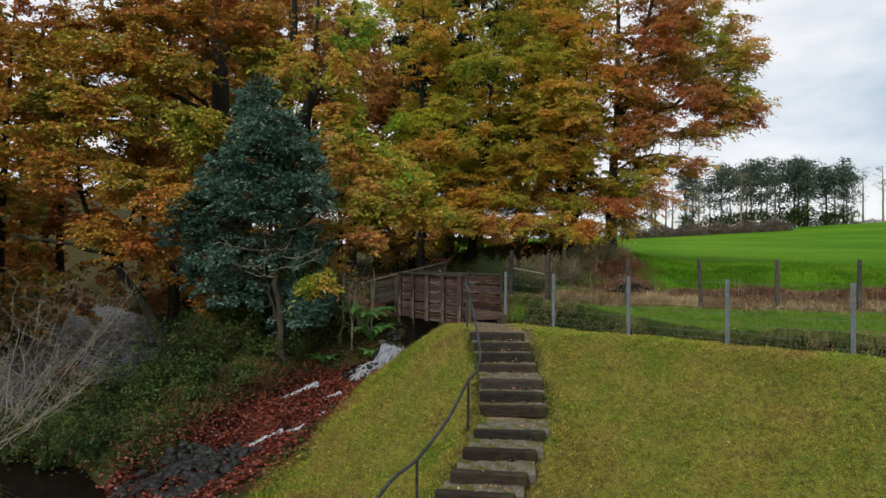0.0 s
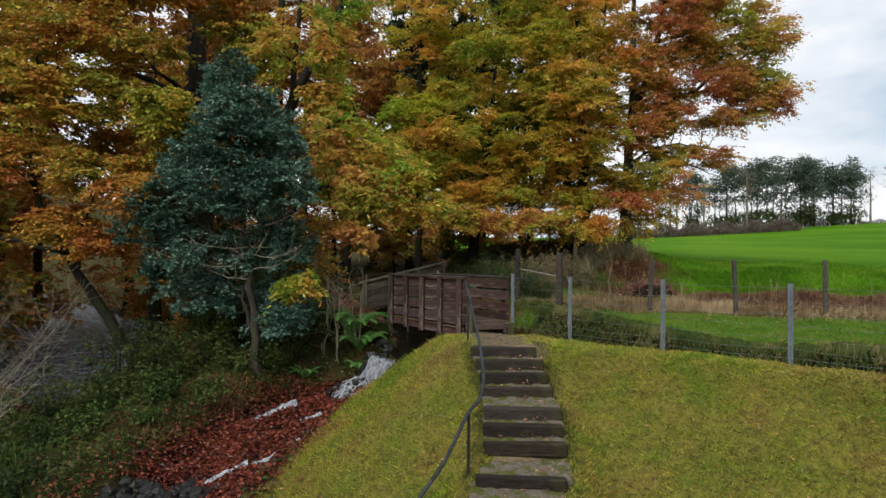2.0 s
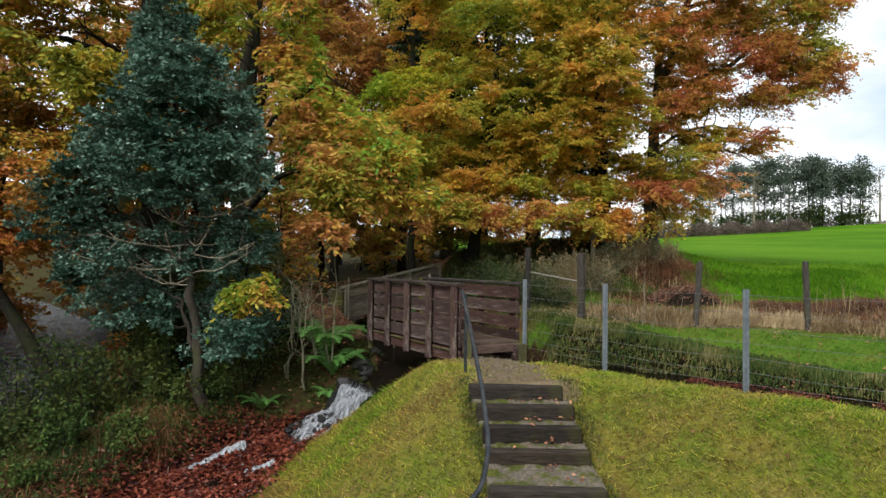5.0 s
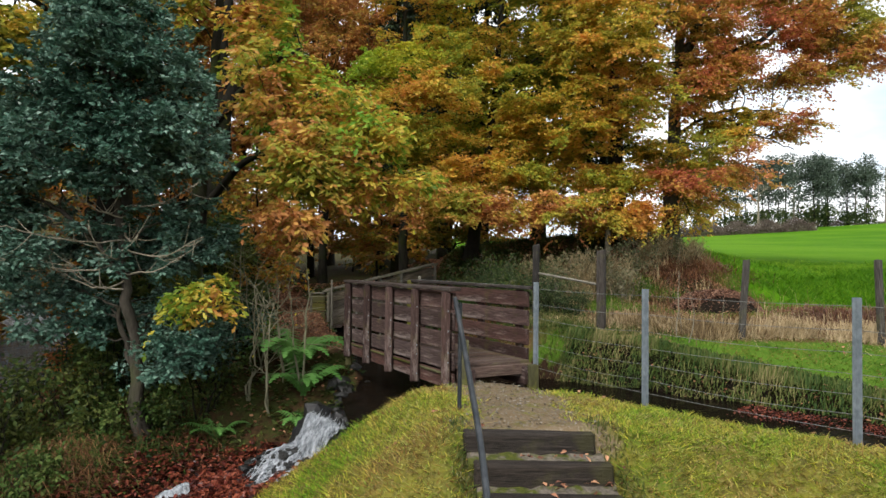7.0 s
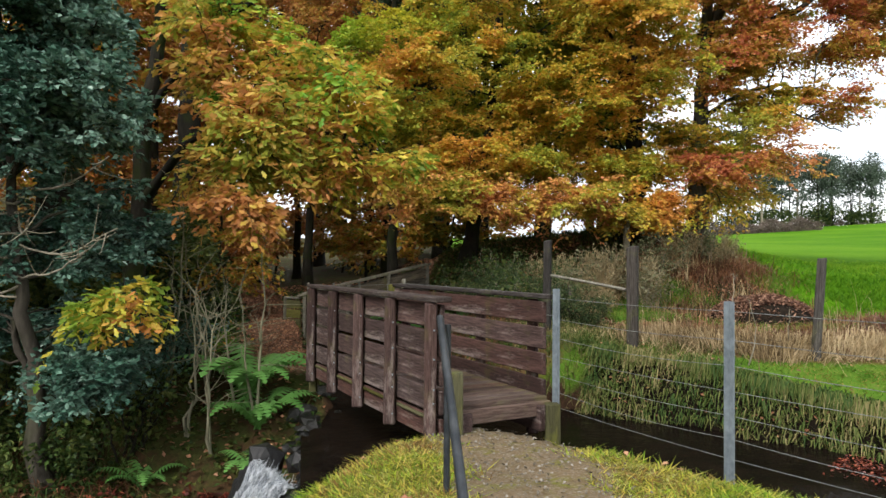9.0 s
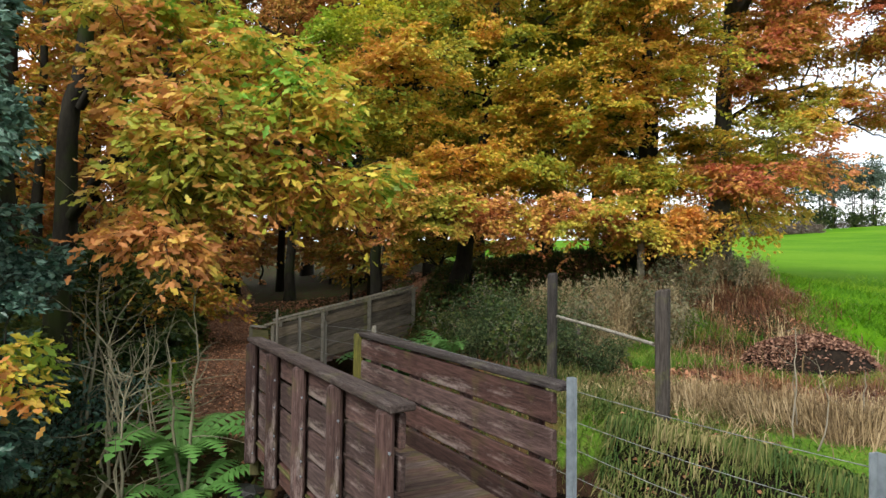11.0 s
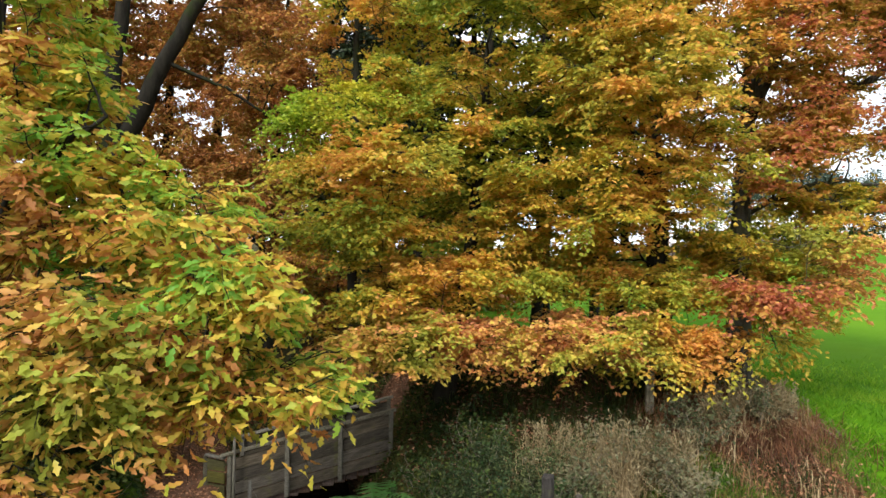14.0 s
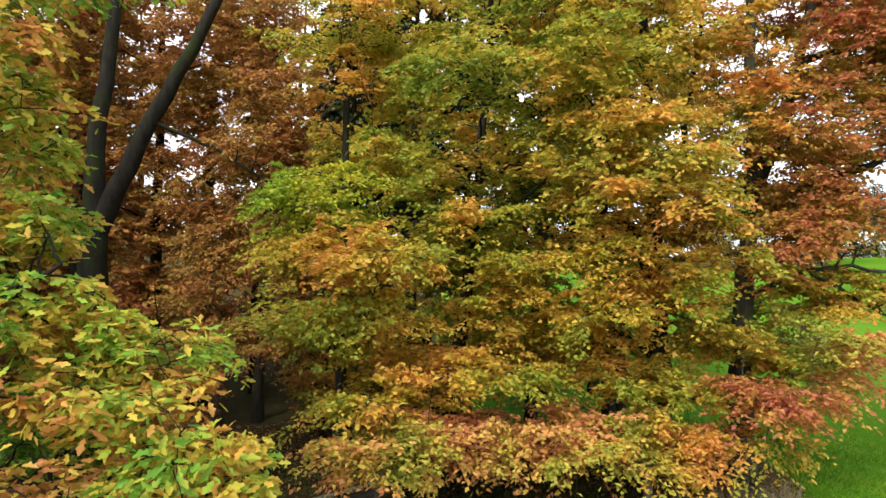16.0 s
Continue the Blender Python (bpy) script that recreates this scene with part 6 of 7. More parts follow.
def ditch_rim(t, d):
    """Places beside the ditch on the field side: t metres from its head, d metres from its middle line."""
    p = np.array(DITCH)
    run = np.concatenate([[0], np.cumsum(np.hypot(*np.diff(p[:, :2], axis=0).T))])
    x, y = np.interp(t, run, p[:, 0]), np.interp(t, run, p[:, 1])
    return x + FN[0] * d, y + FN[1] * d


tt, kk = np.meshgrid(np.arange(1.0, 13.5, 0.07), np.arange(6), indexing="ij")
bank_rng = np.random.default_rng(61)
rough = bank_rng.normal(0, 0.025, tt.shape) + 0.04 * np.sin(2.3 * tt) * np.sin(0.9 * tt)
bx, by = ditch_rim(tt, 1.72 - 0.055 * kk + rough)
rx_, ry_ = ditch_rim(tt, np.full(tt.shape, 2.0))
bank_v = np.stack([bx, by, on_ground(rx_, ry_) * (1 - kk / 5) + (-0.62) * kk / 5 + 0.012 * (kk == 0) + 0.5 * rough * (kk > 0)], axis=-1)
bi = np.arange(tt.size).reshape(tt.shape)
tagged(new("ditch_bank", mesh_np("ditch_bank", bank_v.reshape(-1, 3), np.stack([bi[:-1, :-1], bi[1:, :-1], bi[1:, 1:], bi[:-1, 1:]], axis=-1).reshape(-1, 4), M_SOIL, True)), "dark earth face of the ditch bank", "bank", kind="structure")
n_rim = 24000
rt = rng.uniform(1.0, 13.5, n_rim)
rd = 1.70 + np.abs(rng.normal(0, 0.10, n_rim)) + 0.04 * np.sin(2.3 * rt) * np.sin(0.9 * rt)
bx, by = ditch_rim(rt, rd)
rx_, ry_ = ditch_rim(rt, np.full(n_rim, 2.0))
foot = np.stack([bx, by, on_ground(rx_, ry_) - 0.01], axis=1)
away = unit(np.stack([-FN[0] + rng.normal(0, 0.5, n_rim), -FN[1] + rng.normal(0, 0.5, n_rim), np.zeros(n_rim)], axis=1))
ln = (rng.uniform(0.07, 0.24, n_rim) * (0.6 + 0.6 * np.abs(np.sin(1.9 * rt + np.sin(5.3 * rt)))))[:, None]
across = np.stack([-away[:, 1], away[:, 0], np.zeros(n_rim)], axis=1) * 0.006
mid_ = foot + away * ln * 0.45 + UP * ln * rng.uniform(0.05, 0.45, (n_rim, 1))
tip_ = foot + away * ln * 0.75 - UP * ln * rng.uniform(0.0, 0.95, (n_rim, 1))
rim_v = np.stack([foot - across, foot + across, mid_ + across, mid_ - across, tip_ + across * 0.3, tip_ - across * 0.3], axis=1).reshape(-1, 3)
ri = np.arange(n_rim)[:, None] * 6
stuff("overhanging_grass", (rim_v, np.stack([np.concatenate([ri, ri + 1, ri + 2, ri + 3], 1), np.concatenate([ri + 3, ri + 2, ri + 4, ri + 5], 1)], axis=1).reshape(-1, 4)), M_VERGE, "yellowed grass hanging over the ditch edge", "grass")

# grass and leaves on the face of the ditch bank
n_face = 9000
ft = 1.0 + 12.5 * rng.uniform(0, 1, n_face) ** 1.4
fd = np.clip(rng.uniform(0, 1, n_face) + 0.25 * np.sin(3.1 * ft) * np.sin(1.3 * ft + 1), 0, 1)
fx, fy = ditch_rim(ft, 1.70 - 0.27 * fd)
rx_, ry_ = ditch_rim(ft, np.full(n_face, 2.0))
foot = np.stack([fx, fy, on_ground(rx_, ry_) * (1 - fd) - 0.62 * fd], axis=1)
away = unit(np.stack([-FN[0] + rng.normal(0, 0.8, n_face), -FN[1] + rng.normal(0, 0.8, n_face), np.zeros(n_face)], axis=1))
ln = rng.uniform(0.06, 0.20, (n_face, 1))
across = np.stack([-away[:, 1], away[:, 0], np.zeros(n_face)], axis=1) * 0.007
mid_ = foot + away * ln * 0.5 + UP * ln * rng.uniform(0.1, 0.6, (n_face, 1))
tip_ = foot + away * ln * 0.9 - UP * ln * rng.uniform(-0.3, 0.6, (n_face, 1))
face_v = np.stack([foot - across, foot + across, mid_ + across, mid_ - across, tip_ + across * 0.3, tip_ - across * 0.3], axis=1).reshape(-1, 3)
ri = np.arange(n_face)[:, None] * 6
stuff("ditch_grass", (face_v, np.stack([np.concatenate([ri, ri + 1, ri + 2, ri + 3], 1), np.concatenate([ri + 3, ri + 2, ri + 4, ri + 5], 1)], axis=1).reshape(-1, 4)), M_VERGE, "tangled dark green grass on the face of the ditch bank", "grass")
stuff("fallen_leaves", strewn(fx[:700], fy[:700], 0.06, rng, 0.05, foot[:700, 2]), M_LITTER_DRY, "brown leaves caught on the ditch bank", "leaves")


def straw_area(x, y):
    w = regions(x, y)
    lump = 0.5 + 0.5 * np.sin(x * 2.3 + 1.0) * np.sin(y * 1.9 + x)
    return w["w_straw"] * (1 - w["w_field"]) * (1 - w["w_wood"] * 0.8) * (0.25 + lump) * (1 - 0.8 * smooth(past_posts(x, y), 1.5, 2.4)) * (1 - 0.65 * smooth(y, 18.6, 19.6) * (1 - smooth(x, 2.4, 3.6)))


bx, by = pick(1.4, 17, 12.5, 24.5, 6500, straw_area)
stuff("dead_grass", tufts(bx, by, 20, 0.44, 0.009, rng, 0.11, 1.8, 0.5, 1.2), M_STRAW, "bleached dead grass in tussocks along the fence", "grass")


bx, by = pick(3.4, 15, 12.5, 22.5, 170, straw_area)
stuff("tall_stalks", tufts(bx, by, 5, 0.95, 0.008, rng, 0.12, 0.45), M_STRAW, "tall bleached stalks standing among dead grass", "grass")


def mound_area(x, y):
    w = regions(x, y)
    return w["w_wood"] * (x > -0.2) * smooth(y, 20.0, 21.5) * (1 - w["w_bed"]) * (1 - w["w_path"])


bx, by = pick(-0.2, 9, 19.5, 29, 3200, mound_area)
stuff("rough_grass", tufts(bx, by, 12, 0.26, 0.014, rng, 0.09, 1.3), M_SHRUB, "rough grey-green grass and bramble on the mound", "grass")
bx, by = pick(0.3, 3.6, 18.9, 22.8, 900, lambda x, y: (1 - regions(x, y)["w_bed"]) * (1 - smooth(x, 2.4, 3.6)))
stuff("rough_grass", tufts(bx, by, 14, 0.24, 0.012, rng, 0.09, 1.5), M_VERGE, "rough grey-green grass behind the footbridge", "grass")
bx, by = pick(1.0, 4.6, 17.2, 20.4, 1300, lambda x, y: (1 - regions(x, y)["w_bed"]) * (1 - smooth(x, 3.2, 4.6)) * smooth(y + x, 19.2, 20.2))
stuff("rough_grass", tufts(bx, by, 14, 0.20, 0.010, rng, 0.10, 2.0), M_VERGE, "rough yellowed grass beside the end of the footbridge", "grass")
bx, by = pick(-0.2, 9, 20, 29, 600, lambda x, y: mound_area(x, y) * smooth(x, 1.0, 2.5) * smooth(-y, -25.5, -23.5))
stuff("dead_grass", tufts(bx, by, 14, 0.5, 0.013, rng, 0.09, 1.1), M_STRAW, "bleached dead grass on the mound", "grass")
bx, by = pick(4.5, 13, 18.2, 24, 800, lambda x, y: regions(x, y)["w_straw"] * (1 - regions(x, y)["w_field"]) * smooth(past_posts(x, y), 0.2, 1.0))
bx, by = np.concatenate([bx, rng.normal(0.9, 0.5, 160)]), np.concatenate([by, rng.normal(22.4, 0.8, 160)])
stuff("dead_bracken", tufts(bx, by, 30, 0.36, 0.012, rng, 0.15, 2.1), M_BRACKEN, "collapsed red-brown bracken at the field edge", "bracken")


bx, by = pick(6.9, 15, 16.5, 24, 4200, lambda x, y: np.exp(-((past_posts(x, y) - 2.7) / 1.0) ** 4))
stuff("dead_bracken", tufts(bx, by, 14, 0.42, 0.013, rng, 0.15, 1.7, 0.35, 0.9), M_BRACKEN, "long heap of collapsed red-brown bracken along the field", "bracken")
bx, by = pick(6.9, 15, 16.5, 24, 12000, lambda x, y: np.exp(-((past_posts(x, y) - 2.9) / 1.0) ** 4))
stuff("leaf_litter", strewn(bx, by, 0.07, rng, 0.05), M_HEAP, "brown leaves among the bracken along the field", "leaves")
bx, by = rng.normal(0, 1, 260), rng.normal(0, 1, 260)
stuff("dead_bracken", tufts(6.1 + 0.6 * bx, 25.0 + 0.3 * by - 0.1 * bx, 40, 0.5, 0.012, rng, 0.18, 2.0), M_BRACKEN, "dark red-brown bracken hanging over the mound", "bracken")
for i, (x, y) in enumerate(((4.2, 19.1), (5.0, 18.7), (6.0, 18.5), (3.7, 19.5), (7.0, 18.2))):
    bx, by = rng.normal(x, 0.22, 16), rng.normal(y, 0.12, 16)
    stuff("straw_tussock", tufts(bx, by, 60, 0.62, 0.008, rng, 0.12, 1.5, 0.35, 0.6), M_STRAW, "big collapsed tussock of bleached straw by the old posts", "grass")


bx, by = pick(5.5, 17, 20.5, 36, 130000, lambda x, y: regions(x, y)["w_field"] * (1 - smooth(y + 0.5 * (x - 8), 23.0, 36.0)) * (0.3 + 0.7 * (np.sin(1.1 * x + 0.4 * y) * np.sin(1.4 * y) > -0.2)))
stuff("field_grass", blades(bx, by, 0.11, 0.03, 0.8, rng), M_FIELD, "bright green pasture grass at the field edge", "grass")


def far_bank(x, y):
    over = np.interp(y, STREAM_Y, STREAM_X) - x
    return smooth(over, 1.0, 1.5) * (to_line(x, y, RIVER)[0] > 4.3) * (to_line(x, y, BACKWATER)[0] > 0.85) * (0.35 + 0.65 * (np.sin(1.3 * x + 0.7 * y) * np.sin(1.7 * y) > -0.1))


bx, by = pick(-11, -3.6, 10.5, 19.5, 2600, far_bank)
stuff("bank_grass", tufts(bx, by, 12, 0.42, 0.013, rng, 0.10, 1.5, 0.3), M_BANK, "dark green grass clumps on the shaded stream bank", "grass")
bx, by = pick(-7, -3.0, 14.5, 19.0, 420, far_bank)
stuff("dead_bracken", tufts(bx, by, 16, 0.5, 0.012, rng, 0.14, 1.7, 0.4), M_BRACKEN, "collapsed brown bracken on the shaded stream bank", "bracken")


def wood_area(x, y):
    w = regions(x, y)
    r_, _ = to_line(x, y, RIVER)
    return w["w_wood"] * (1 - w["w_path"]) * (1 - w["w_bed"]) * (r_ > 4.2)


bx, by = pick(-13, 1.0, 12, 32, 40000, wood_area)
stuff("ground_ivy", strewn(bx, by, 0.10, rng, 0.03, height(bx, by) + rng.uniform(0, 0.14, len(bx))), M_SHRUB, "low ivy and bramble leaves on the wood floor", "ivy")
bx, by = pick(-13, 4.0, 12, 36, 60000, lambda x, y: np.maximum(wood_area(x, y) * 0.55, mound_area(x, y)))
stuff("leaf_litter", strewn(bx, by, 0.09, rng), M_LITTER_DRY, "brown fallen leaves on the wood floor", "leaves")
bx, by = pick(-12, 1.0, 19, 44, 90000, lambda x, y: regions(x, y)["w_path"])
stuff("leaf_litter", strewn(bx, by, 0.055, rng), M_LITTER_DRY, "brown beech leaves covering the path", "leaves")
bx, by = pick(-7.0, -1.2, 10.5, 18.6, 90000, lambda x, y: np.exp(-(to_line(x, y, STREAM)[0] / 1.15) ** 4) * (to_line(x, y, CHANNEL[:4])[0] > 1.0) * np.where(np.hypot(x + 4.8, (y - 12.6) * 0.8) < 0.85, 0.12, 1))
stuff("wet_leaf_litter", strewn(bx, by, 0.09, rng, 0.03, height(bx, by) + 0.05), M_LITTER, "wet red fallen leaves filling the stream bed", "leaves")
bx, by = pick(-2.6, 7, 8, 16.6, 420, turf_area)
stuff("fallen_leaves", strewn(bx, by, 0.055, rng, 0.03), M_LITTER_DRY, "scattered brown leaves on the grass", "leaves")


bx, by = pick(1.5, 11, 10.5, 19.5, 900, lush_area)
stuff("fallen_leaves", strewn(bx, by, 0.06, rng, 0.04), M_LITTER_DRY, "scattered orange leaves on the grass strip", "leaves")
bx, by = pick(3.4, 10.5, 20.2, 24.8, 14000, lambda x, y: regions(x, y)["w_straw"] * (1 - regions(x, y)["w_field"]) * (0.35 + 0.65 * (np.sin(1.9 * x + y) * np.sin(2.3 * y) > 0)))
stuff("leaf_litter", strewn(bx, by, 0.08, rng, 0.02), M_LITTER_DRY, "red-brown leaves drifted behind the dead grass", "leaves")
bx, by = pick(3.6, 9.5, 20.5, 24.8, 60000, lambda x, y: (1 - regions(x, y)["w_field"]) * (np.sin(1.9 * x + y) * np.sin(2.3 * y) < 0.05) * smooth(past_posts(x, y), 1.6, 2.4))
stuff("long_grass", blades(bx, by, 0.16, 0.014, 0.6, rng), M_LUSH, "patch of fresh green grass behind the heap", "grass")
ft, fd = rng.uniform(-2.0, 4.0, 5000), rng.normal(2.75, 0.2, 5000)
stuff("floating_leaves", strewn(F0[0] + ft * FU[0] + fd * FN[0], F0[1] + ft * FU[1] + fd * FN[1], 0.036, rng, -0.012, np.full(5000, -0.445)), M_LITTER, "red leaves drifted along the ditch water", "leaves")
px_, py_ = pick(0.4, 2.0, 13.6, 16.3, 1400, lambda x, y: regions(x, y)["w_gravel"])
stuff("pebbles", strewn(px_, py_, 0.03, rng, 0.002), M_PEBBLE, "small pebbles trodden into the landing", "pebbles")


lx, ly, lz = [], [], []
leaf_rng = np.random.default_rng(33)
for i, (x, y, z, w, yaw) in enumerate(STEPS[1:11]):
    depth = STEPS[i][1] - y
    for _ in range(14):
        lx.append(x + leaf_rng.normal(0.25, 0.3) * w * 0.6), ly.append(y + leaf_rng.uniform(0.02, 1.0) * depth), lz.append(z + 0.035)
ex, ey = [], []
for x, y, z, w, yaw in STEPS:
    for e in (-1, 1):
        ex.append(x + e * (w / 2 + leaf_rng.uniform(0.02, 0.14, 16))), ey.append(y + leaf_rng.uniform(-0.1, 0.5, 16))
stuff("rough_grass", tufts(np.concatenate(ex), np.concatenate(ey), 12, 0.11, 0.010, leaf_rng, 0.04, 1.3), M_VERGE, "dark uncut grass fringing the ends of the steps", "grass")
stuff("fallen_leaves", strewn(np.array(lx), np.array(ly), 0.06, leaf_rng, 0.01, np.array(lz)), M_LITTER_DRY, "orange-brown leaves lying on the steps", "leaves")


# ---- ferns, saplings, shrubs ----
def fern(x, y, size, n, seed, label="green fern with arching fronds", z=None):
    r_ = np.random.default_rng(seed)
    z = gz(x, y) if z is None else z
    ob = thing("fern", (x, y, z), label, "fern", "ferns on the stream bank")
    for i in range(n):
        a = 2 * math.pi * i / n + r_.uniform(-0.3, 0.3)
        d, L = np.array([math.cos(a), math.sin(a), 0]), size * r_.uniform(0.75, 1.2)
        t = np.linspace(0, 1, 16)[:, None]
        rib = np.array([x, y, z]) + d * L * 0.9 * t + UP * L * (1.5 * t - 1.15 * t * t)
        side = np.array([-d[1], d[0], 0])
        w = 0.20 * L * np.sin(np.pi * np.clip(t * 0.9 + 0.08, 0, 1))
        tips = [rib[:-1] + s_ * side * w[:-1] + d * 0.35 * w[:-1] - UP * 0.2 * w[:-1] for s_ in (1, -1)]
        v = np.concatenate([rib, tips[0], tips[1]])
        j = np.arange(15)
        f = np.concatenate([np.stack([j, j + 1, j + 16], axis=1), np.stack([j + 1, j, j + 31], axis=1)])
        part("frond", mesh_np("frond", v, f, M_FERN), ob)
    return ob


for i, (x, y, s, n) in enumerate(((-2.35, 19.9, 1.25, 16), (-2.1, 19.5, 1.0, 13), (0.0, 24.2, 1.3, 17), (-1.95, 18.9, 0.6, 9), (0.5, 22.3, 0.7, 10), (0.6, 23.6, 0.6, 9), (0.3, 23.7, 0.95, 12), (0.9, 22.9, 0.8, 11), (-3.4, 18.8, 0.6, 9))):
    fern(x, y, s, n, 200 + i)


def sapling(name, x, y, h, stems, spread, seed, label, bark=None, leaves=0, mat=None, category="shrub", group="", twigs=14, leaf=0.08, r=0.018, low=2):
    """A clump of thin stems, bare or with a few leaves."""
    r_ = np.random.default_rng(seed)
    z = gz(x, y)
    ob = thing(name, (x, y, z), label, category, group)
    b = np.array([x, y, z - 0.05]) + r_.normal(0, 0.12 * spread, (stems, 3)) * np.array([1, 1, 0])
    a = r_.uniform(0, 2 * np.pi, stems)
    out = np.stack([np.cos(a), np.sin(a), np.zeros(stems)], axis=1) * spread * r_.uniform(0.3, 1, (stems, 1))
    tip = b + out + UP * h * r_.uniform(0.65, 1.1, (stems, 1))
    p = curve3(b, (b + tip) / 2 + out * 0.1 + r_.normal(0, 0.1, (stems, 3)), tip, 9)
    p[:, 1:] += r_.normal(0, (0.022 if stems > 2 else 0.009) * h, p[:, 1:].shape) * np.array([1, 1, 0.5])
    wood = [tubes(p, np.tile(np.linspace(r, r * 0.25, 9), (stems, 1)), 5)]
    if stems < 3:
        for q in p:
            part("stem", mesh_np("stem", *tubes(q[None], np.linspace(r, r * 0.25, 9)[None], 5), bark or M_TWIG, True), ob)
        wood = []
    att = p[r_.integers(0, stems, stems * twigs), r_.integers(low, 9, stems * twigs)]
    end = att + r_.normal(0, 1, att.shape) * np.array([0.26, 0.26, 0.16]) * h * 0.5 + UP * 0.1 * h
    tw = curve3(att, (att + end) / 2 + r_.normal(0, 0.05 * h, att.shape), end, 5)
    wood.append(tubes(tw, np.tile(np.linspace(r * 0.35, r * 0.1, 5), (len(att), 1)), 3))
    v, f = joined(wood)
    part("brushwood", mesh_np("brushwood", v, f, bark or M_TWIG, True), ob, kind="stuff")
    if leaves:
        v, f = sprays(end, unit(end - b.mean(0)), 0.14 * h, leaves, leaf, 0.06 * h, 0.4, r_, tilt=0.9)
        part("foliage", mesh_np("foliage", v, f, mat or M_SHRUB), ob)
    return ob


for i, (x, y, h, st) in enumerate(((-2.5, 19.75, 2.3, 2), (-2.95, 19.9, 2.0, 2), (-3.3, 20.4, 2.2, 2), (-2.6, 19.1, 2.6, 2), (-3.0, 19.3, 3.0, 2), (-2.2, 19.6, 2.4, 2), (-3.5, 19.8, 2.8, 2))):
    sapling("bare_sapling", x, y, h, st, 0.45 if i < 3 else 0.26, 300 + i, "pale leafless sapling beside the footbridge", M_SAPLING, group="bare saplings", twigs=12, r=0.016 if i < 3 else 0.026, leaves=1 if i == 1 else 0, mat=M_OAK)
for i, (x, y, h) in enumerate(((-9.6, 13.0, 2.7), (-9.3, 14.1, 3.1), (-9.9, 15.2, 3.4), (-9.1, 11.9, 2.2))):
    sapling("bare_shrub", x, y, h, 10, 2.9, 320 + i, "sprawling leafless shrub with pale twigs", group="bare shrubs", twigs=26, r=0.014)
for i, (x, y, h) in enumerate(((-3.8, 19.6, 0.95), (-4.6, 19.0, 0.7), (-3.5, 20.2, 0.7))):
    sapling("holly_bush", x, y, h, 9, 0.55, 340 + i, "dark glossy evergreen bush above the stream", M_BARK_DARK, 9, M_HOLLY, group="evergreen bushes", twigs=9, leaf=0.08)
for i, (x, y, h) in enumerate(((1.3, 22.3, 0.75), (1.8, 22.9, 0.9), (2.4, 22.2, 0.8), (2.5, 23.4, 0.9), (1.2, 23.4, 0.8), (2.9, 22.9, 0.7), (3.1, 21.9, 0.5), (1.9, 24.2, 0.8))):
    sapling("heather_bush", x, y, h, 16, 0.55, 540 + i, "dense dark grey-green heather bush on the mound", M_BARK_DARK, 11, M_HEATHER, group="bushes on the mound", twigs=12, leaf=0.045, r=0.006)


def plume(x, y, h, seed):
    """A clump of feathery seed heads over arching blades."""
    r_ = np.random.default_rng(seed)
    ob = thing("plume_grass", (x, y, gz(x, y)), "clump of feathery beige seeding grass on the mound", "grass", "seeding grass on the mound")
    n = 7
    part("blades", mesh_np("blades", *tufts(np.full(n, x) + r_.normal(0, 0.14, n), np.full(n, y) + r_.normal(0, 0.12, n), 26, h, 0.012, r_, 0.08, 1.0), M_STRAW), ob, kind="stuff")
    a = r_.uniform(0, 2 * np.pi, 26)
    foot = np.stack([x + 0.25 * np.cos(a) * r_.uniform(0, 1, 26), y + 0.25 * np.sin(a) * r_.uniform(0, 1, 26), np.full(26, gz(x, y))], axis=1)
    tip = foot + np.stack([0.25 * h * np.cos(a), 0.25 * h * np.sin(a), h * r_.uniform(0.75, 1.15, 26)], axis=1)
    t = r_.uniform(0.45, 1.0, (26, 34))[..., None]
    c = (foot[:, None] * (1 - t) + tip[:, None] * t).reshape(-1, 3) + r_.normal(0, 0.02, (26 * 34, 3))
    d = unit(np.repeat(tip - foot, 34, 0) + r_.normal(0, 0.35, c.shape))
    part("seed_heads", mesh_np("seed_heads", *leaf_quads(c, d, unit(r_.normal(0, 1, c.shape)), 0.07, 0.016, r_), M_PLUME), ob, kind="stuff")


for i, (x, y, h) in enumerate(((3.55, 23.2, 0.85), (3.75, 23.6, 1.0), (3.95, 23.9, 1.05), (4.55, 23.7, 0.8), (4.7, 23.95, 0.75), (2.75, 24.3, 0.8), (3.3, 24.0, 0.9), (5.6, 24.6, 0.7), (5.9, 24.8, 0.75), (6.6, 24.9, 0.7), (6.9, 25.1, 0.65), (3.2, 22.6, 0.6))):
    plume(x, y, h, 580 + i)
old_post = thing("fence_post", (4.7, 25.3, gz(4.7, 25.3)), "weathered grey fence post standing on the mound", "post")
beam("post", (4.7, 25.3, gz(4.7, 25.3) - 0.3), (4.72, 25.3, gz(4.7, 25.3) + 1.0), 0.13, 0.12, M_POST_PALE, old_post)
for i, (x, y, h) in enumerate(((4.15, 18.55, 1.25), (4.35, 18.75, 1.15), (4.3, 18.4, 0.8), (5.1, 18.9, 0.9))):
    sapling("dead_stalk", x, y, h, 1, 0.25, 560 + i, "tall pale dead stalk rising from the straw", M_TWIG, group="dead stalks", twigs=3, r=0.010, low=5)
# brambles added to darken the bank; M_BANK carries canopy shade in its colour
crng = random.Random(19)
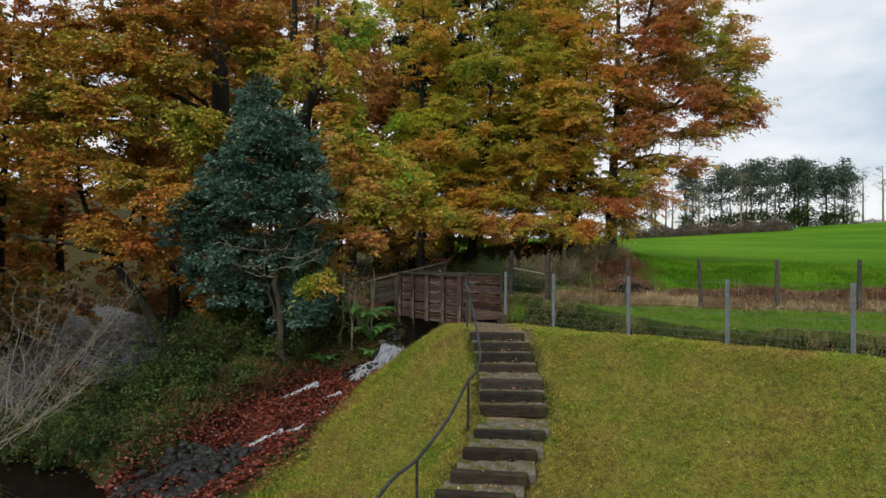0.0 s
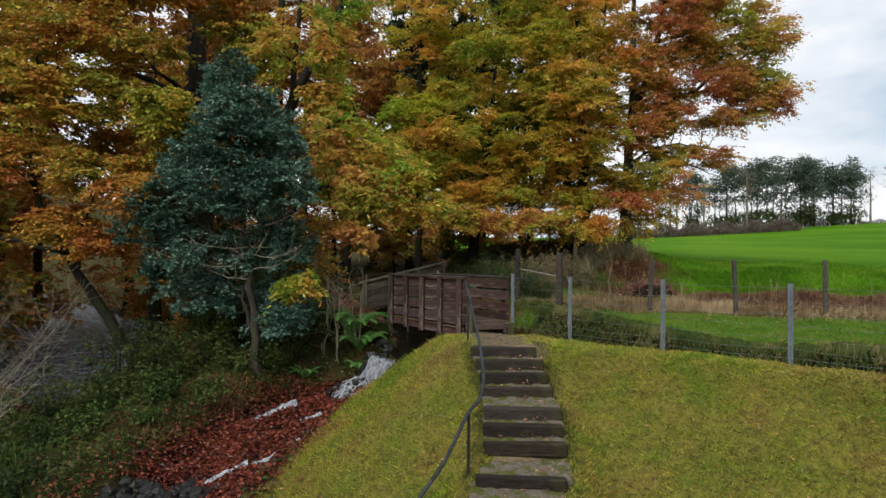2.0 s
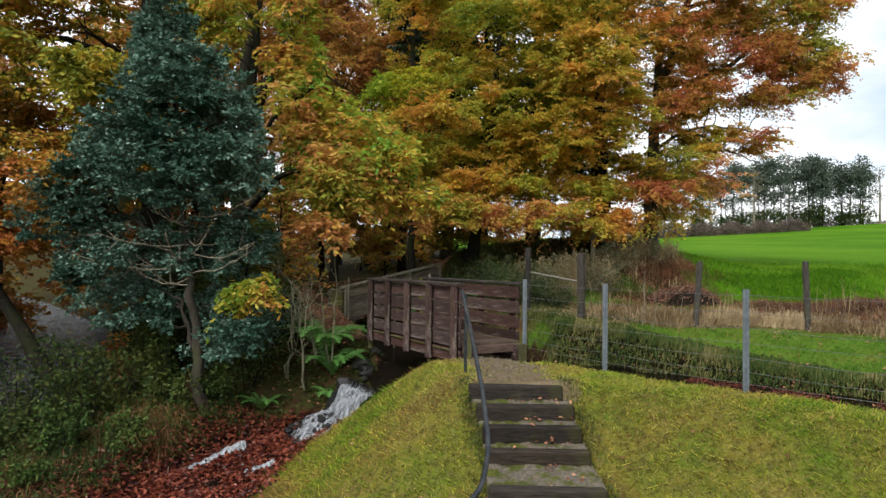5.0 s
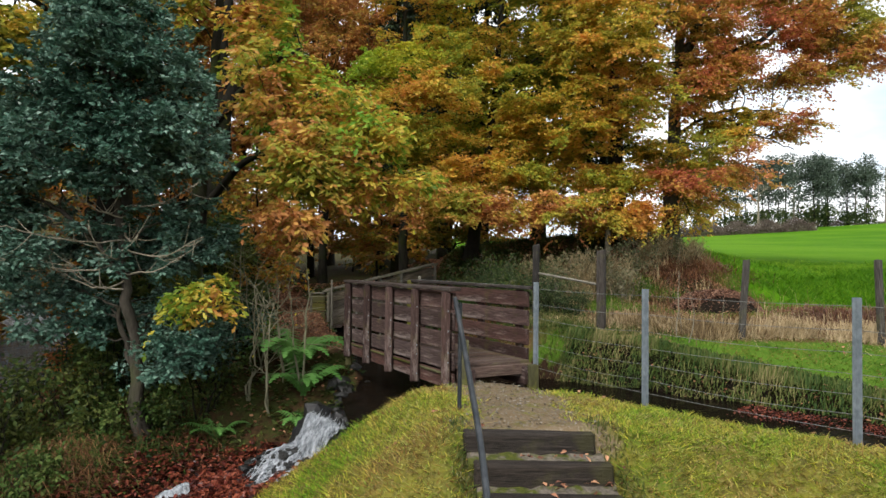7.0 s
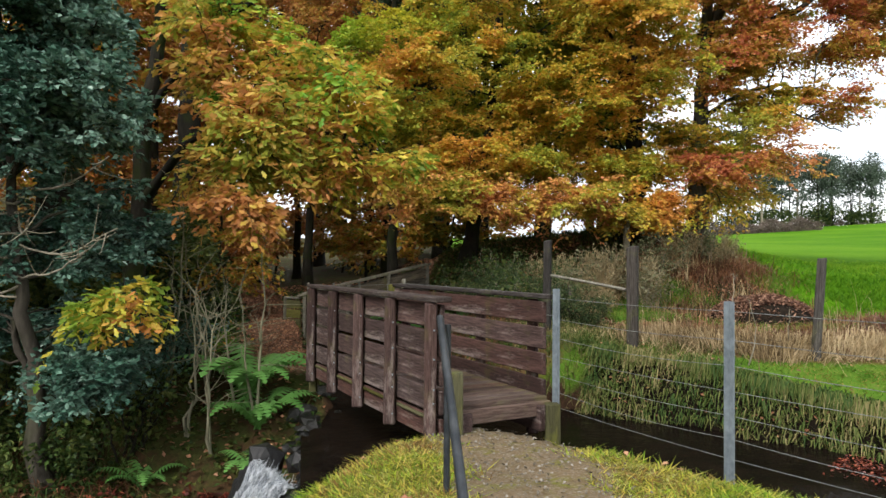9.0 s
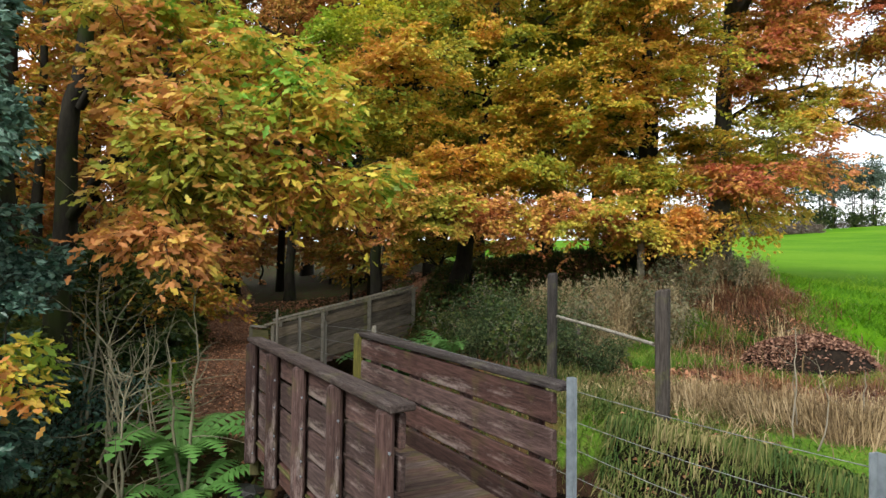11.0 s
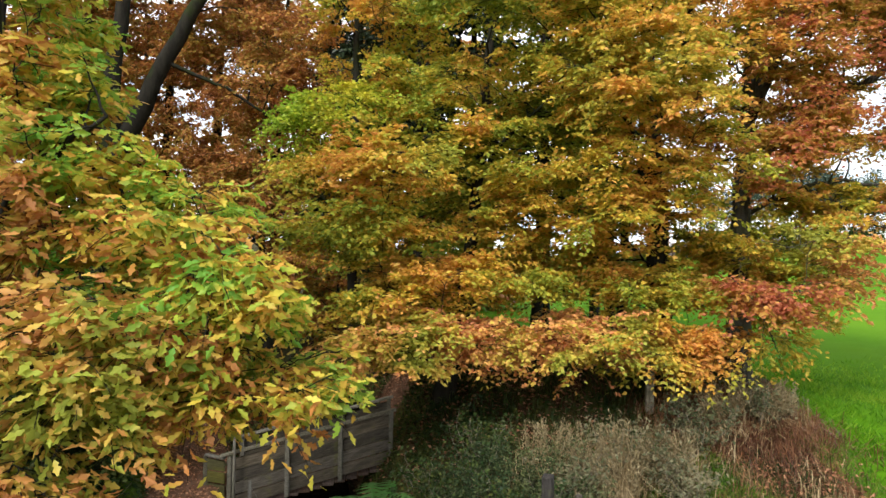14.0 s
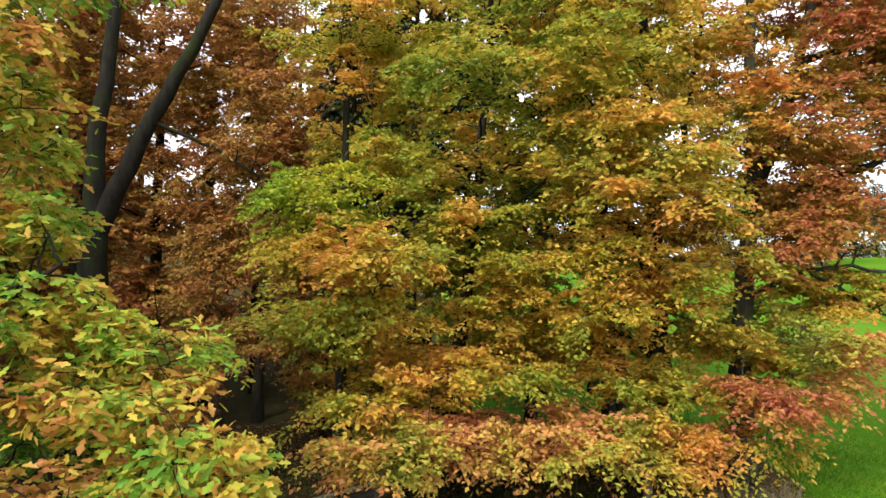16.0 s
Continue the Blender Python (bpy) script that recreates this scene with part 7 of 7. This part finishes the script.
for i in range(26):
    x, y = crng.uniform(-8.2, -3.9), crng.uniform(14.0, 19.4)
    if float(to_line(np.array(x), np.array(y), STREAM)[0]) < 1.5:
        continue
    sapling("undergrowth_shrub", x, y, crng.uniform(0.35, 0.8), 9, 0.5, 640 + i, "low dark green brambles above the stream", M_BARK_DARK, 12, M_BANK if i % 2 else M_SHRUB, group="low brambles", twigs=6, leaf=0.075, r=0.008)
k_ = 0
srng = random.Random(9)
while k_ < 70:
    x, y = (srng.uniform(-12.5, -2.8), srng.uniform(18.0, 27)) if k_ < 46 else (srng.uniform(-14, -6.0), srng.uniform(12.5, 19))
    dp_, _ = to_line(np.array(x), np.array(y), PATH)
    ds_, _ = to_line(np.array(x), np.array(y), STREAM)
    dr_, _ = to_line(np.array(x), np.array(y), RIVER)
    if dp_ < 2.4 or ds_ < 1.8 or dr_ < 4.6:
        continue
    h = srng.uniform(0.7, 1.7) * (0.6 if x < -8 else 1)
    mat = M_SHRUB if srng.random() < 0.95 else M_BRACKEN
    sapling("undergrowth_shrub", x, y, h, 7, 0.6, 400 + k_, "dark tangled undergrowth shrub on the wooded slope", M_BARK_DARK, 11, mat, group="undergrowth shrubs", twigs=5, leaf=0.10)
    k_ += 1
for i, (x, y, h) in enumerate(((1.0, 23.2, 0.9), (1.9, 22.4, 0.8), (2.8, 23.4, 0.9), (3.9, 23.9, 1.0), (5.2, 24.4, 0.9), (6.3, 24.9, 0.8), (0.6, 22.0, 0.7), (4.6, 23.2, 0.8), (1.6, 24.4, 1.0))):
    sapling("bramble_bush", x, y, h, 12, 0.7, 500 + i, "dark green bramble scrub on the mound", M_TWIG, 9, M_SHRUB if x < 2.7 else M_SCRUB, group="scrub on the mound", twigs=10, leaf=0.07, r=0.008)

# ---- the little fall, foam and stones ----
def cascade(name, line, w0, w1, rough, seed, label, cols=14, rows=30, skirt=0.12):
    r_ = np.random.default_rng(seed)
    p = np.array(line, float)
    t = np.linspace(0, len(p) - 1, rows)
    c = np.stack([np.interp(t, np.arange(len(p)), p[:, i]) for i in range(3)], axis=1)
    c[1:-1] = (c[:-2] + 2 * c[1:-1] + c[2:]) / 4
    tan = np.gradient(c[:, :2], axis=0)
    tan = tan / (np.linalg.norm(tan, axis=1, keepdims=True) + 1e-6)
    nor = np.stack([-tan[:, 1], tan[:, 0]], axis=1)
    s = np.linspace(-1, 1, cols)
    wd_ = (np.linspace(w0, w1, rows) * r_.uniform(0.8, 1.15, rows))[:, None] / 2
    v = np.zeros((rows, cols, 3))
    v[:, :, :2] = c[:, None, :2] + nor[:, None] * (s[None] * wd_)[..., None]
    ridge = np.cumsum(r_.normal(0, 1, (rows, cols)), axis=0) * 0.2
    v[:, :, 2] = c[:, None, 2] + rough * (np.sin(ridge * 2.0 + 6 * s[None]) + r_.normal(0, 0.5, (rows, cols))) - skirt * np.abs(s[None]) ** 3
    i = np.arange(rows * cols).reshape(rows, cols)
    f = np.stack([i[:-1, :-1], i[1:, :-1], i[1:, 1:], i[:-1, 1:]], axis=-1).reshape(-1, 4)
    return tagged(new(name, mesh_np(name, v.reshape(-1, 3), f, M_FOAM, True)), label, "waterfall")


def fall_point(u, v):
    """From the lip (v 0) over the fall to its foot (v 1) and down the run-out (v 2)."""
    lip = np.array([-1.58, 17.62, -0.74]) + u[..., None] * np.array([0.86, -1.08, -0.05])
    foot = np.array([-1.92, 17.70, -1.20]) + u[..., None] * np.array([0.72, -1.10, -0.14])
    end = np.array([-3.0, 17.85, -1.95]) + u[..., None] * np.array([0.95, -1.35, 0.12])
    a, b = np.clip(v, -1, 1)[..., None], np.clip(v - 1, 0, 2)[..., None]
    p = lip + (foot - lip) * a + (end - foot) * b
    p[..., 2] += 0.42 * (np.clip(v, 0, 1) - np.clip(v, 0, 1) ** 2.2) * 0.6 - 0.46 * np.minimum(v, 0) + 0.05 * np.sin(9 * u + 5 * v) * np.clip(v, 0, 1)
    return p


fr = np.random.default_rng(5)
fall = thing("waterfall", (-2.1, 17.3, gz(-2.1, 17.3)), "small white waterfall tumbling over stones into the stream", "waterfall")
uu, vv = np.meshgrid(np.linspace(-0.1, 0.92, 16), np.linspace(-0.04, 2.0, 34), indexing="ij")
ledge = fall_point(uu, vv)
ledge[..., 2] -= 0.07 + fr.uniform(0, 0.06, uu.shape) + 0.5 * np.clip(np.abs(uu - 0.5) - 0.55, 0, 1)
li = np.arange(uu.size).reshape(uu.shape)
part("ledge", mesh_np("ledge", ledge.reshape(-1, 3), np.stack([li[:-1, :-1], li[1:, :-1], li[1:, 1:], li[:-1, 1:]], axis=-1).reshape(-1, 4), M_STONE, True), fall)


li2 = np.arange(12 * 17).reshape(12, 17)
sheet = fall_point(np.clip(uu, 0.10, 0.76), np.clip(vv, -0.05, 1.7))
sheet[..., 2] += fr.normal(0, 0.02, uu.shape) - 0.03
part("water_sheet", mesh_np("water_sheet", sheet[1:-3, 1:18].reshape(-1, 3), np.stack([li2[:-1, :-1], li2[1:, :-1], li2[1:, 1:], li2[:-1, 1:]], axis=-1).reshape(-1, 4), M_FOAM, True), fall)


def strands(n, v0, v1, wander, width, k_=12):
    u0 = fr.uniform(0.12, 0.74, n)
    s0 = v0 + (v1 - v0) * fr.uniform(0, 0.45, n)
    s1 = s0 + (v1 - v0) * fr.uniform(0.35, 0.75, n)
    t = np.linspace(0, 1, k_)
    v = s0[:, None] + (np.minimum(s1, v1) - s0)[:, None] * t
    u = u0[:, None] + np.cumsum(fr.normal(0, wander, (n, k_)), axis=1) + 0.04 * np.sin(7 * v + 20 * u0[:, None])
    p = fall_point(np.clip(u, -0.05, 1.05), v)
    p[..., 2] += fr.uniform(-0.02, 0.035, (n, 1)) + fr.normal(0, 0.008, (n, k_))
    return tubes(p, (width * fr.uniform(0.5, 1.2, n))[:, None] * np.sin(np.pi * np.clip(t * 0.9 + 0.08, 0, 1))[None], 5)


part("falling_water", mesh_np("falling_water", *strands(320, -0.06, 1.02, 0.003, 0.0055), M_FOAM, True), fall)
part("broken_water", mesh_np("broken_water", *strands(150, 0.9, 1.8, 0.03, 0.012, 9), M_FOAM, True), fall)
for i, (x, y, s_) in enumerate(((-3.65, 17.0, 0.6), (-2.75, 16.4, 0.3), (-3.05, 14.6, 0.7), (-3.8, 13.8, 0.6))):
    z = gz(x, y) + 0.14
    cascade("white_water", [(x + 0.6 * s_, y + 0.6 * s_, z + 0.22 * s_), (x, y, z), (x - 0.5 * s_, y - 0.7 * s_, z - 0.2 * s_)], 0.14, 0.36, 0.03, 30 + i, "streak of white water over leaves", 6, 14)


def rock_mesh(name, size, seed):
    bm = bmesh.new()
    bmesh.ops.create_icosphere(bm, subdivisions=1, radius=1)
    r_ = random.Random(seed)
    sx, sy, sz = r_.uniform(0.7, 1.2), r_.uniform(0.6, 1.0), r_.uniform(0.4, 0.7)
    for v in bm.verts:
        v.co *= r_.uniform(0.75, 1.12)
        v.co = Vector((v.co.x * sx, v.co.y * sy, v.co.z * sz)) * size
    return mesh_bm(name, bm, M_STONE)


ROCKS = [rock_mesh("stone", 1.0, 70 + i) for i in range(7)]


def rock_pile(name, label, spots, lift=0.0):
    x, y, _ = spots[0]
    ob = thing(name, (x, y, gz(x, y)), label, "stones")
    r_ = random.Random(len(spots))
    for x, y, s in spots:
        m = Matrix.Translation((x, y, gz(x, y) + s * 0.2 + lift)) @ pose(0, 0, 0, r_.uniform(-25, 25), r_.uniform(-25, 25), r_.uniform(0, 360)) @ Matrix.Scale(s, 4)
        part("stone", r_.choice(ROCKS), ob, m)


r_ = random.Random(4)
rock_pile("stone_bed", "dark wet stones strewn across the lower stream bed", [(-4.75 + r_.uniform(-0.75, 0.75) + 0.3 * v, 12.5 + v, r_.uniform(0.07, 0.17)) for v in [-1.1 + 0.008 * j for j in range(260)]], 0.08)
rock_pile("river_stones", "dark stones breaking the surface of the river", [(-14.6 + r_.gauss(0, 1.9), y_, r_.uniform(0.2, 0.5)) for y_ in [17.5 + 0.25 * j for j in range(62)]], 0.33)
rock_pile("stone_abutment", "dark mossy stones under the end of the footbridge", [(-1.3 + r_.gauss(0, 0.35), 19.0 + r_.gauss(0, 0.35), r_.uniform(0.10, 0.24)) for _ in range(34)])
rock_pile("fall_stones", "wet black stones in the waterfall", [(-2.6 + r_.gauss(0, 0.45), 17.4 + r_.gauss(0, 0.5), r_.uniform(0.08, 0.2)) for _ in range(30)])
for i in range(64):
    u, v = r_.uniform(-0.1, 1.0), r_.choice((1.1, 1.25, 1.4, 1.55, 1.7, 1.85)) + r_.uniform(-0.1, 0.1)
    q = fall_point(np.array(u), np.array(v))
    m = Matrix.Translation((q[0], q[1], q[2] - 0.02)) @ pose(0, 0, 0, r_.uniform(-25, 25), r_.uniform(-25, 25), r_.uniform(0, 360)) @ Matrix.Scale(r_.uniform(0.06, 0.15), 4)
    part("stone", r_.choice(ROCKS), fall, m)

fall_stone = rock_mesh("stone", 1.0, 90)
part("stone", fall_stone, fall, Matrix.Translation((-1.55, 17.95, -0.90)) @ pose(0, 0, 0, 10, 65, 20) @ Matrix.Scale(0.40, 4), "upright dark stone beside the fall")

# the heap of raked leaves by the field
hx, hy = 6.2, 21.9
heap_rng = np.random.default_rng(8)
hg = gz(hx, hy)
heap = thing("leaf_heap", (hx, hy, hg), "heap of raked brown leaves, its front bared dark for a shaded hollow", "heap")


def heap_height(a, b):
    """Its height over its foot; the side towards the ditch falls steeply."""
    d = np.hypot(a / 1.0, np.where(b < 0, b / 0.9, b / 0.95))
    return 0.60 * np.clip(1 - d ** 4, 0, 1) + 0.04 * np.sin(5 * a) * np.sin(6 * b)


ha, hb = np.meshgrid(np.linspace(-1.05, 1.05, 26), np.linspace(-1.0, 1.0, 24), indexing="ij")
hv = np.stack([hx + ha, hy + hb, hg - 0.10 + heap_height(ha, hb)], axis=-1)
hi = np.arange(ha.size).reshape(ha.shape)
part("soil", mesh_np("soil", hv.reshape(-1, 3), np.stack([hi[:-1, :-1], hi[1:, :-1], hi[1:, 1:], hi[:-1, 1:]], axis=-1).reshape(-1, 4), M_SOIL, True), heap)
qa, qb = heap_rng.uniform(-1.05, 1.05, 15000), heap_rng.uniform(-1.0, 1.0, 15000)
# few leaves in front: the near-black soil stands in for a hollow's shade
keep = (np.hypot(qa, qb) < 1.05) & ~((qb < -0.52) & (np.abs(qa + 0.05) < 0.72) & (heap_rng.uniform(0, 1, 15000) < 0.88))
qa, qb = qa[keep], qb[keep]
c_ = np.stack([hx + qa, hy + qb, hg - 0.09 + heap_height(qa, qb) + heap_rng.uniform(0, 0.05, len(qa))], axis=1)
v, f = leaf_quads(c_, unit(heap_rng.normal(0, 1, (len(qa), 3)) * np.array([1, 1, 0.4])), unit(UP + heap_rng.normal(0, 0.5, (len(qa), 3))), 0.055, 0.04, heap_rng)
part("raked_leaves", mesh_np("raked_leaves", v, f, M_HEAP), heap, kind="stuff")
